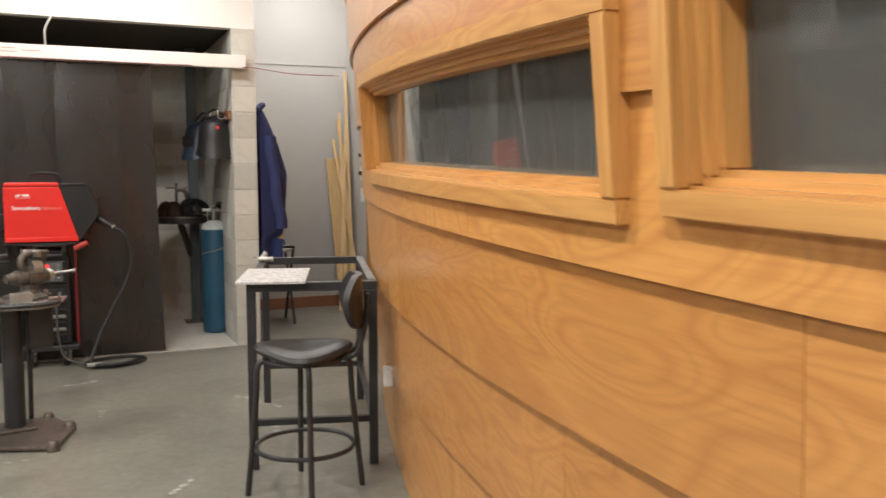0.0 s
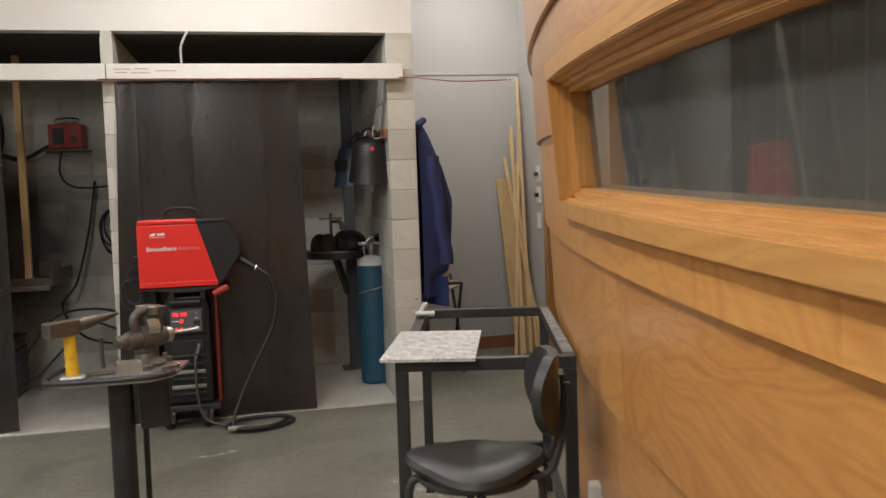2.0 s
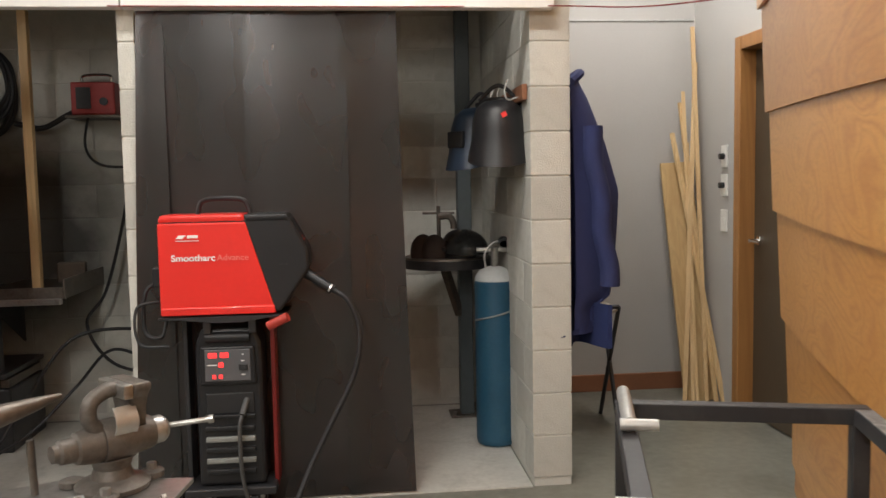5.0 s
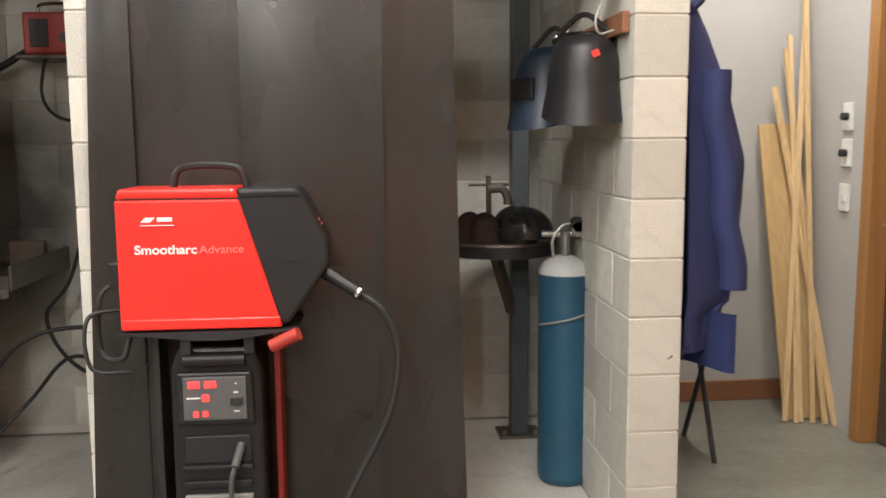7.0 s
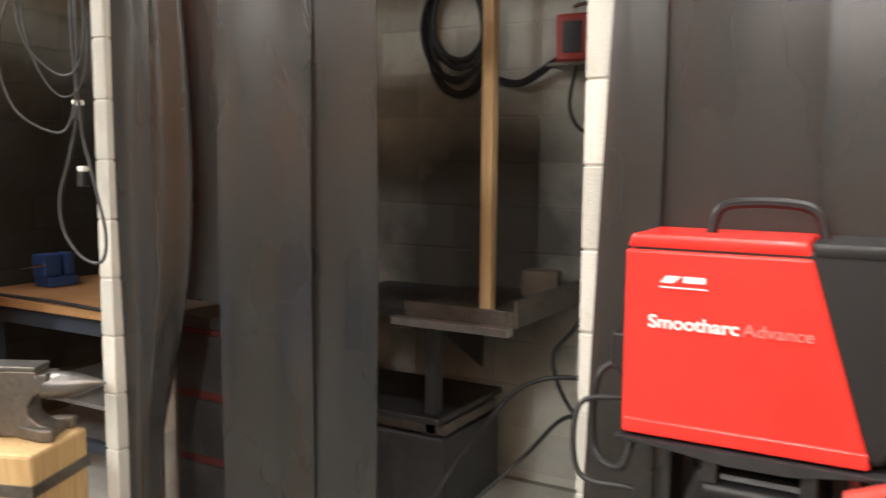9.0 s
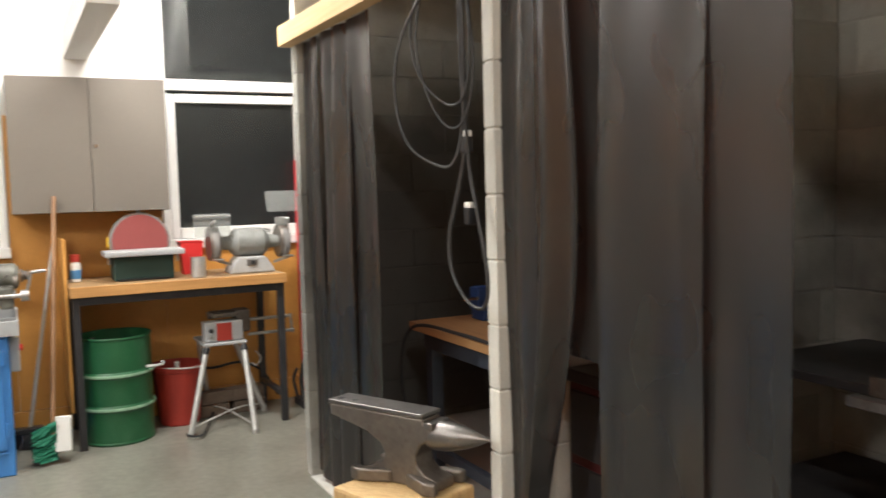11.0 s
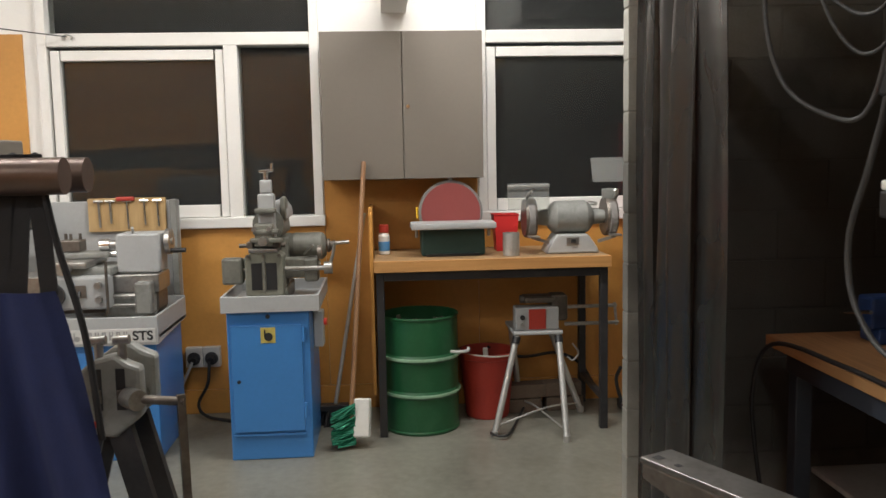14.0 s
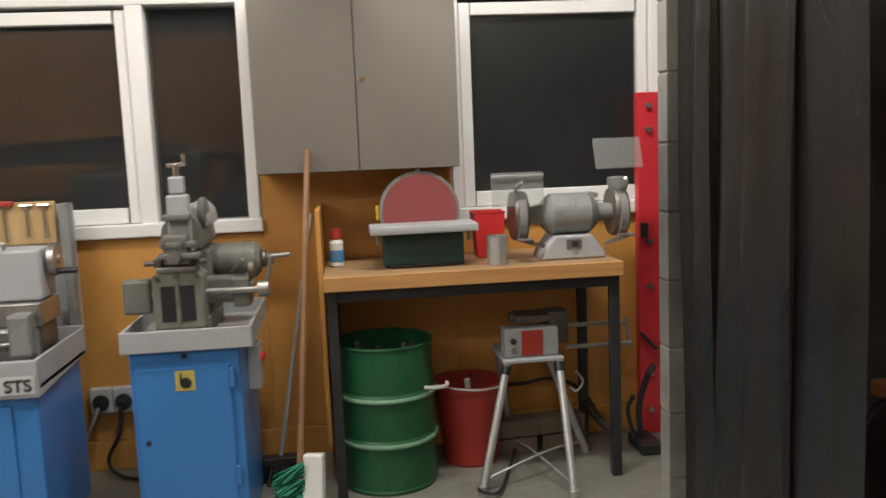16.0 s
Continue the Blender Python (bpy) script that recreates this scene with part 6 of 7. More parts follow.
bending_stand()
cord("power_cable", [(-5.6, 6.2, 0.35), (-5.62, 6.4, 0.28), (-5.6, 6.6, 0.3), (-5.63, 6.75, 0.22), (-5.6, 6.85, 0.05)], 0.009, "black cable along the wall under the bench")
cord("power_cable", [(-5.1, 6.2, 0.04), (-5.05, 6.15, 0.02), (-5.0, 6.22, 0.02), (-5.2, 6.3, 0.02), (-5.5, 6.4, 0.03)], 0.007, "black lead on the floor under the machine")

bx = thing("brick_stack", -5.5, 6.5, 0, 4, "dusty brown bricks stacked against the wall under the bench", "bricks")
M_OLDBRICK = surface("old_brick", (0.13, 0.095, 0.07), 0.9, vary=0.25, fine=90, bump=0.4)
for yy, zz in ((-0.12, 0.0), (0.12, 0.0), (-0.1, 0.082), (0.11, 0.083)):
    part("brick", box(B(), -0.05, 0.05, yy - 0.105, yy + 0.105, zz, zz + 0.076, 0.005), M_OLDBRICK, bx)
jk = thing("tool_jack", -5.4, 7.0, 0, 0, "black hand lever tool standing by the red upright", "lever tool")
part("base", box(B(), -0.1, 0.1, -0.07, 0.03, 0.0, 0.05, 0.008), M_BLACK, jk)
part("lever", hose(B(), [(0.0, -0.04, 0.05), (0.01, -0.05, 0.2), (0.03, -0.02, 0.34), (0.04, 0.01, 0.4)], 0.014), M_BLACK, jk)
part("fork", hose(B(), [(0.0, -0.07, 0.05), (0.0, -0.1, 0.18), (0.02, -0.08, 0.26)], 0.01), M_BLACK, jk)

# brooms
br = thing("broom", -4.96, 5.43, 0, 0, "broom with a wooden handle and green bristles leaning on the wall", "broom", "brooms")
part("handle", bar(B(), (0.0, 0.01, 0.16), (-0.355, 0.1, 1.42), 0.0125), timber("broom_wood", (0.36, 0.2, 0.1), (0.2, 0.1, 0.05), "z", rings=8), br)
part("head", box(B(), -0.03, 0.03, 0.02, 0.1, 0.06, 0.25, 0.008, pose(0, 0, 0, 0, -12, -10)), M_WHITEPLASTIC, br, "white plastic head")
bm = B()
rnd = random.Random(4)
for k in range(170):
    z = 0.02 + 0.19 * rnd.random()
    y = -0.09 * rnd.random()
    bar(bm, (0.03 * rnd.random() - 0.02, 0.03, z * 1.1), (0.09 * rnd.random() - 0.045, -0.04 + y * 0.6, max(0.004, z * 0.85)), 0.004, seg=4)
part("bristles", bm, M_BRISTLE, br, "green bristles")
b2 = thing("broom", -5.35, 5.33, 0, 0, "grey-handled broom with a dark head leaning on the wall", "broom", "brooms")
part("handle", bar(B(), (0.0, 0.0, 0.06), (-0.18, 0.19, 1.14), 0.011), M_GALV, b2)
bm = B()
for k in range(120):
    a = 6.28 * rnd.random()
    bar(bm, (0.02 * math.cos(a), 0.05 * math.sin(a), 0.1), (0.06 * math.cos(a) * rnd.random(), 0.11 * math.sin(a) * rnd.random(), 0.004), 0.005, seg=4)
part("bristles", bm, M_BLACK, b2, "black bristles")
part("head", box(B(), -0.03, 0.03, -0.08, 0.08, 0.085, 0.12, 0.006), M_PLASTIC, b2)


# ---- metal shaper on its blue cabinet ----
def shaper():
    s = thing("shaping_machine", -4.86, 4.87, 0, 0, "grey metal shaping machine on a bright blue steel cabinet", "machine tool")
    cab = part("cabinet", box(B(), -0.52, 0.0, 0.0, 0.39, 0.0, 0.725, 0.006), M_BLUE, s)
    dr = part("door", box(B(), 0.001, 0.014, 0.018, 0.355, 0.14, 0.66, 0.004), M_BLUE, cab, "blue cabinet door")
    part("keyhole", bar(B(), (0.013, 0.05, 0.39), (0.017, 0.05, 0.39), 0.009), M_RUBBER, dr)
    part("kick_edge", box(B(), 0.001, 0.01, 0.015, 0.36, 0.118, 0.13, 0.002), M_BLUE, cab)
    for zz in (0.21, 0.58):
        part("hinge", bar(B(), (0.018, 0.362, zz), (0.018, 0.362, zz + 0.07), 0.008), M_BLUE, cab)
    part("hole", bar(B(), (0.0, 0.195, 0.7), (0.003, 0.195, 0.7), 0.011), M_RUBBER, cab)
    bd = part("badge", box(B(), 0.014, 0.016, 0.16, 0.23, 0.575, 0.65, 0.001), surface("yellow_badge", (0.6, 0.48, 0.12), 0.5), dr, "square yellow maker's badge")
    bm = B()
    turned(bm, [(0.012, 0.0), (0.02, 0.0), (0.02, 0.002), (0.012, 0.002)], 20, pose(0.016, 0.197, 0.605, 0, 90))
    box(bm, 0.016, 0.018, 0.177, 0.184, 0.6, 0.64)
    part("mark", bm, M_INK, bd)
    sw = part("switch_box", box(B(), -0.3, -0.2, 0.39, 0.44, 0.5, 0.68, 0.006), M_LTGREY, cab)
    part("button", bar(B(), (-0.25, 0.44, 0.62), (-0.25, 0.455, 0.62), 0.018), M_RED, sw)
    tr = part("tray", box(B(), -0.56, 0.03, -0.018, 0.44, 0.727, 0.745, 0.004), M_LTGREY, s, "light grey drip tray")
    for x0, x1, y0, y1 in ((0.018, 0.032, -0.02, 0.442), (-0.562, -0.55, -0.02, 0.442), (-0.55, 0.018, -0.02, -0.008), (-0.55, 0.018, 0.43, 0.442)):
        part("tray_rim", box(B(), x0, x1, y0, y1, 0.725, 0.803, 0.003), M_LTGREY, tr)
    base = part("base", box(B(), -0.46, -0.12, 0.1, 0.28, 0.745, 0.82, 0.012), M_CASTGREEN, s)
    col = part("column", prism(B(), [(-0.46, 0.82), (-0.2, 0.82), (-0.22, 1.06), (-0.46, 1.06)], 0.12, 0.28, "y", 0.014), M_CASTGREEN, s)
    part("table_box", prism(B(), [(0.09, 0.79), (0.27, 0.79), (0.27, 0.98), (0.24, 1.0), (0.12, 1.0), (0.09, 0.98)], -0.2, -0.05, "x", 0.006), surface("greenish_casting", (0.19, 0.19, 0.15), 0.45, vary=0.2, big=9), s)
    bm = B()
    box(bm, -0.052, -0.047, 0.12, 0.17, 0.82, 0.95)
    box(bm, -0.052, -0.047, 0.19, 0.24, 0.82, 0.95)
    part("table_slot", bm, M_RUBBER, s, "dark openings in the box table")
    part("cross_rail", box(B(), -0.22, -0.15, -0.02, 0.42, 0.86, 0.96, 0.01), M_CASTGREEN, s)
    part("rail_block", box(B(), -0.16, -0.1, -0.03, 0.07, 0.84, 0.97, 0.012), M_CASTGREEN, s)
    part("gear_case", box(B(), -0.24, -0.14, 0.36, 0.43, 0.84, 0.96, 0.014), M_CASTGREEN, s)
    part("feed_screw", bar(B(), (-0.13, 0.0, 0.91), (-0.13, 0.5, 0.91), 0.012), M_STEEL, s)
    part("handwheel", bar(B(), (-0.13, 0.46, 0.91), (-0.13, 0.5, 0.91), 0.03), M_STEEL, s)
    bm = B()
    hose(bm, [(-0.13, 0.48, 0.91), (-0.13, 0.5, 0.96), (-0.13, 0.515, 1.03)], 0.008)
    bar(bm, (-0.13, 0.515, 1.03), (-0.13, 0.585, 1.035), 0.009)
    part("crank", bm, M_STEEL, s)
    ram = part("ram", prism(B(), [(0.14, 1.065), (0.26, 1.065), (0.25, 1.15), (0.15, 1.15)], -0.55, -0.14, "x", 0.012), M_CASTGREEN, s)
    hd = part("tool_head", turned(B(), [(0.0, 0.0), (0.07, 0.0), (0.075, 0.01), (0.075, 0.03), (0.0, 0.03)], 24, pose(-0.14, 0.2, 1.13, 0, 90)), M_CASTGREEN, s)
    part("slide", box(B(), -0.11, -0.06, 0.16, 0.24, 1.05, 1.28, 0.01), M_LTGREY, s)
    part("clapper_box", box(B(), -0.065, -0.02, 0.145, 0.235, 1.03, 1.14, 0.01), M_CASTGREEN, s)
    part("tool_post", bar(B(), (-0.02, 0.19, 1.06), (0.03, 0.19, 1.06), 0.022), M_STEEL, s)
    part("cap", box(B(), -0.105, -0.065, 0.172, 0.228, 1.28, 1.345, 0.008), M_LTGREY, s)
    bm = B()
    bar(bm, (-0.085, 0.2, 1.345), (-0.085, 0.2, 1.385), 0.012)
    bar(bm, (-0.085, 0.17, 1.385), (-0.085, 0.235, 1.39), 0.008)
    bar(bm, (-0.085, 0.23, 1.385), (-0.085, 0.23, 1.425), 0.008)
    part("down_feed", bm, M_CHROME, s, "bright crank on top")
    part("vice_base", box(B(), -0.16, -0.04, 0.11, 0.25, 1.0, 1.02, 0.005), M_STEEL, s)
    bm = B()
    box(bm, -0.14, -0.06, 0.1, 0.13, 1.02, 1.05, 0.004)
    box(bm, -0.14, -0.06, 0.22, 0.26, 1.02, 1.05, 0.004)
    bar(bm, (-0.1, 0.06, 1.03), (-0.1, 0.28, 1.03), 0.01)
    part("vice_jaws", bm, M_DKSTEEL, s)
    part("motor", turned(B(), [(0.0, 0.0), (0.06, 0.0), (0.07, 0.02), (0.07, 0.16), (0.05, 0.18), (0.0, 0.18)], 24, pose(-0.32, 0.28, 1.0, -90)), M_CASTGREEN, s)
    for px, pz in ((-0.17, 0.975), (-0.2, 0.89)):
        part("lever", bar(B(), (px, 0.36, pz), (px + 0.05, 0.41, pz + 0.05), 0.006), M_STEEL, s)
    for zz, w in ((1.05, 0.075), (1.09, 0.06), (1.19, 0.05)):
        part("slide_rib", box(B(), -0.06, -0.012, 0.2 - w, 0.2 + w, zz, zz + 0.022, 0.005), M_CASTGREEN, s)
    part("swivel_plate", turned(B(), [(0.0, 0.0), (0.055, 0.0), (0.06, 0.008), (0.06, 0.022), (0.05, 0.028), (0.0, 0.028)], 28, pose(-0.2, 0.255, 1.2, -90)), M_CASTGREEN, s)
    part("ram_cover", prism(B(), [(0.2, 1.15), (0.29, 1.15), (0.285, 1.2), (0.26, 1.235), (0.22, 1.24), (0.2, 1.22)], -0.42, -0.16, "x", 0.012), M_LTGREY, s)
    for k in range(3):
        part("table_bolt", bar(B(), (-0.05, 0.105 + 0.075 * k, 0.985), (-0.036, 0.105 + 0.075 * k, 0.985), 0.009, seg=6), M_DKSTEEL, s)
    part("cross_shaft", bar(B(), (-0.17, 0.27, 0.925), (-0.17, 0.44, 0.925), 0.016), M_STEEL, s)
    part("cross_shaft", bar(B(), (-0.17, 0.27, 0.885), (-0.17, 0.42, 0.885), 0.013), M_STEEL, s)
    part("ratchet", turned(B(), [(0.012, -0.01), (0.034, -0.01), (0.034, 0.01), (0.012, 0.01)], 18, pose(-0.14, 0.44, 0.985, 90)), M_DKSTEEL, s)
    part("pulley", turned(B(), [(0.0, 0.0), (0.035, 0.0), (0.035, 0.012), (0.024, 0.018), (0.024, 0.03), (0.03, 0.04), (0.0, 0.04)], 20, pose(-0.32, 0.465, 1.0, -90)), M_DKSTEEL, s)
    part("slot_plate", box(B(), -0.052, -0.044, 0.172, 0.186, 0.81, 0.96, 0.002), M_CASTGREEN, s)
    part("clamp", box(B(), -0.04, 0.0, 0.3, 0.4, 0.748, 0.775, 0.006), M_DKSTEEL, s)
    part("swarf_bar", bar(B(), (-0.1, 0.33, 0.765), (0.0, 0.42, 0.78), 0.012), M_DKSTEEL, s)
    for yy in (0.145, 0.215):
        part("clapper_bolt", bar(B(), (-0.02, yy, 1.115), (-0.004, yy, 1.115), 0.012, seg=6), M_STEEL, s)


shaper()
ms = thing("double_socket", LEFT + 0.013, 4.49, 0.28, 0, "two grey round-faced power outlets on the ochre wall", "socket")
for k in range(2):
    bx = part("box", box(B(), 0, 0.045, 0.098 * k, 0.098 * k + 0.095, 0, 0.115, 0.006), surface("outlet_grey", (0.45, 0.44, 0.42), 0.5, vary=0.04), ms)
    part("face", bar(B(), (0.045, 0.098 * k + 0.047, 0.052), (0.052, 0.098 * k + 0.047, 0.052), 0.037, seg=24), M_BLACK, bx)
    part("plug", bar(B(), (0.05, 0.098 * k + 0.047, 0.05), (0.085, 0.098 * k + 0.047, 0.045), 0.02), M_PLASTIC, bx)
cord("power_cable", [(LEFT + 0.1, 4.63, 0.32), (LEFT + 0.12, 4.62, 0.2), (LEFT + 0.1, 4.56, 0.08), (LEFT + 0.15, 4.62, 0.02), (LEFT + 0.25, 4.8, 0.012), (-5.2, 4.9, 0.012)], 0.009, "black cable from the outlet to the floor")
cord("power_cable", [(LEFT + 0.1, 4.535, 0.32), (LEFT + 0.11, 4.5, 0.24), (LEFT + 0.1, 4.45, 0.15), (LEFT + 0.1, 4.4, 0.1)], 0.008, "grey cable from the outlet", "cable", M_GALV)


# ---- lathe ----
def lathe():
    l = thing("lathe", -4.9, 4.54, 0, 0, "grey engineering lathe on blue steel cabinets", "lathe")
    part("tray", prism(B(), [(-0.58, 0.6), (0.0, 0.573), (0.0, 0.71), (-0.02, 0.71), (-0.03, 0.62), (-0.56, 0.62), (-0.56, 0.72), (-0.58, 0.72)], -1.6, 0.0, "y", 0.003), M_LTGREY, l, "light grey drip tray")
    part("tray_end", box(B(), -0.56, -0.02, -0.014, 0.0, 0.6, 0.712, 0.003), M_LTGREY, l)
    part("tray_end", box(B(), -0.56, -0.02, -1.6, -1.586, 0.6, 0.712, 0.003), M_LTGREY, l)
    for y0, y1 in ((-0.47, -0.02), (-1.56, -1.05)):
        cab = part("cabinet", box(B(), -0.54, -0.03, y0, y1, 0.0, 0.596, 0.006), M_BLUE, l, "blue steel cabinet")
        part("door", box(B(), -0.03, -0.02, y0 + 0.03, y1 - 0.09, 0.05, 0.54, 0.003), M_BLUE, cab)
        part("foot", box(B(), -0.03, 0.02, y1 - 0.1, y1 - 0.03, 0.0, 0.05, 0.004), M_BLUE, cab)
    part("mid_panel", box(B(), -0.5, -0.1, -1.05, -0.47, 0.1, 0.59, 0.004), M_BLUE, l)
    sg = part("name_plate", box(B(), 0.001, 0.004, -0.405, -0.012, 0.588, 0.655, 0.001), surface("plate_silver", (0.6, 0.6, 0.58), 0.4, vary=0.04), l, "silver plate with black lettering")
    letters("STS", 0.062, M_INK, sg, pose(0.0048, -0.118, 0.6, 0, 0, 90), "bold black letters", 0.095, 0.0016)
    bm = B()
    for k in range(6):
        box(bm, 0.004, 0.0052, -0.325 + 0.033 * k, -0.318 + 0.033 * k, 0.602, 0.642)
        box(bm, 0.004, 0.0052, -0.312 + 0.033 * k, -0.306 + 0.033 * k, 0.602, 0.642)
        box(bm, 0.004, 0.0052, -0.318 + 0.033 * k, -0.312 + 0.033 * k, 0.636 - 0.017 * (k % 2), 0.642 - 0.017 * (k % 2))
    box(bm, 0.004, 0.0052, -0.39, -0.384, 0.602, 0.642)
    turned(bm, [(0.008, 0.0), (0.013, 0.0), (0.013, 0.001), (0.008, 0.001)], 18, pose(0.0042, -0.374, 0.612, 0, 90))
    part("maker_mark", bm, surface("grey_print", (0.3, 0.3, 0.3), 0.5), sg)
    part("splash_back", box(B(), -0.66, -0.64, -1.6, -0.025, 0.62, 1.235, 0.004), M_LTGREY, l, "light grey splash back")
    part("splash_post", box(B(), -0.64, -0.58, -0.06, -0.025, 0.62, 1.24, 0.004), M_GREYPAINT, l)
    tb = part("tool_board", box(B(), -0.64, -0.622, -0.5, -0.09, 1.07, 1.25, 0.002), M_PLY, l, "plywood tool board with spanners")
    for k, (yy, ln) in enumerate(((-0.44, 0.14), (-0.38, 0.12), (-0.29, 0.15), (-0.2, 0.13), (-0.13, 0.14))):
        bm = B()
        bar(bm, (-0.612, yy, 1.235), (-0.612, yy + 0.004, 1.235 - ln), 0.006, seg=8)
        bar(bm, (-0.612, yy - 0.025, 1.235), (-0.612, yy + 0.025, 1.235), 0.007, seg=8)
        part("spanner", bm, M_CHROME if k > 1 else M_STEEL, tb)
    part("red_grip", box(B(), -0.62, -0.6, -0.345, -0.25, 1.235, 1.258, 0.005), M_REDPLASTIC, tb)
    bed = part("bed", box(B(), -0.4, -0.18, -1.55, -0.03, 0.8, 0.89, 0.006), M_STEEL, l)
    for y0, y1 in ((-0.3, -0.05), (-1.5, -1.0)):
        part("bed_foot", box(B(), -0.4, -0.18, y0, y1, 0.62, 0.8, 0.01), M_GREYPAINT, l)
    part("bed_web", box(B(), -0.38, -0.2, -1.5, -0.04, 0.7, 0.8, 0.006), M_DKSTEEL, l)
    part("lead_screw", bar(B(), (-0.14, -1.5, 0.79), (-0.14, -0.05, 0.79), 0.012), M_STEEL, l)
    part("feed_shaft", bar(B(), (-0.14, -1.5, 0.745), (-0.14, -0.05, 0.745), 0.009), M_STEEL, l)
    part("screw_bracket", box(B(), -0.18, -0.1, -0.13, -0.05, 0.7, 0.86, 0.012), M_GREYPAINT, l)
    ts = part("tailstock", prism(B(), [(-0.24, 0.893), (-0.03, 0.893), (-0.025, 1.09), (-0.235, 1.09), (-0.245, 1.06)], -0.38, -0.22, "x", 0.012), M_LTGREY, l, "light grey tailstock")
    part("quill", bar(B(), (-0.3, -0.34, 1.03), (-0.3, -0.24, 1.03), 0.022), M_STEEL, ts)
    part("chuck", bar(B(), (-0.3, -0.34, 1.03), (-0.3, -0.29, 1.03), 0.03), M_CHROME, ts)
    hw = part("handwheel", turned(B(), [(0.05, -0.012), (0.065, -0.012), (0.065, 0.012), (0.05, 0.012)], 26, pose(-0.3, 0.0, 1.04, 90)), M_STEEL, ts)
    bm = B()
    for k in range(3):
        a = 2.09 * k + 0.4
        bar(bm, (-0.3, 0.0, 1.04), (-0.3 + 0.055 * math.cos(a), 0.0, 1.04 + 0.055 * math.sin(a)), 0.008)
    bar(bm, (-0.3, -0.03, 1.04), (-0.3, 0.02, 1.04), 0.018)
    part("spokes", bm, M_STEEL, hw)
    part("knob", bar(B(), (-0.28, 0.01, 0.995), (-0.28, 0.085, 0.995), 0.012), M_BLACK, hw)
    part("lock_lever", bar(B(), (-0.24, -0.16, 1.09), (-0.2, -0.15, 1.12), 0.007), M_STEEL, ts)
    cg = part("carriage", box(B(), -0.4, -0.13, -0.56, -0.24, 0.893, 0.935, 0.008), M_GREYPAINT, l)
    part("apron_plate", box(B(), -0.16, -0.06, -0.54, -0.24, 0.74, 0.9, 0.012), M_LTGREY, l, "light grey carriage apron")
    part("traverse_wheel", turned(B(), [(0.0, -0.012), (0.02, -0.012), (0.03, -0.004), (0.042, -0.012), (0.056, -0.01), (0.056, 0.012), (0.0, 0.014)], 28, pose(-0.04, -0.49, 0.815, 0, 90)), M_BLACK, l, "black handwheel")
    part("wheel_dial", bar(B(), (-0.03, -0.49, 0.815), (-0.02, -0.49, 0.815), 0.028, seg=24), M_CHROME, l)
    part("cross_slide", box(B(), -0.4, -0.08, -0.49, -0.34, 0.936, 0.968, 0.006), M_STEEL, l)
    part("cross_handle", bar(B(), (-0.08, -0.43, 0.94), (-0.01, -0.43, 0.94), 0.026), M_STEEL, l)
    part("top_slide", box(B(), -0.34, -0.22, -0.5, -0.28, 0.97, 1.0, 0.006), M_GREYPAINT, l)
    part("tool_post", box(B(), -0.34, -0.24, -0.53, -0.42, 1.002, 1.06, 0.006), M_DKSTEEL, l)
    for k in range(3):
        part("post_bolt", bar(B(), (-0.31 + 0.03 * (k % 2), -0.51 + 0.035 * k, 1.06), (-0.31 + 0.03 * (k % 2), -0.51 + 0.035 * k, 1.09), 0.008, seg=8), M_DKSTEEL, l)
    part("slide_knob", bar(B(), (-0.28, -0.28, 0.985), (-0.28, -0.22, 0.985), 0.018), M_CHROME, l)
    bm = B()
    box(bm, -0.058, -0.054, -0.4, -0.34, 0.8, 0.86, 0.001)
    part("lever_plate", bm, M_DKSTEEL, l)
    part("lever", bar(B(), (-0.055, -0.37, 0.83), (-0.01, -0.37, 0.77), 0.007), M_BLACK, l)
    for yy, zz in ((-0.28, 0.86), (-0.28, 0.79)):
        part("knob", bar(B(), (-0.06, yy, zz), (-0.03, yy, zz), 0.016), M_STEEL, l)
    part("gear_lever", bar(B(), (-0.05, -0.24, 0.97), (-0.05, -0.24, 0.72), 0.007), M_DKSTEEL, l)
    hs = part("headstock", box(B(), -0.46, -0.12, -1.55, -1.0, 0.893, 1.18, 0.02), M_LTGREY, l, "light grey headstock")
    part("spindle_chuck", bar(B(), (-0.3, -1.0, 1.04), (-0.3, -0.9, 1.04), 0.08, seg=28), M_STEEL, hs)
    part("guard", sheet(B(), lambda u, v: (-0.5 + 0.35 * u, -0.95 + 0.3 * v, 1.1 + 0.12 * math.sin(3.14 * u)), 10, 4, 0.003), M_SHIELD, hs, "clear chuck guard")
    part("yellow_tag", box(B(), -0.3, -0.28, -0.78, -0.7, 1.13, 1.16, 0.002), M_YELLOW, hs)


lathe()


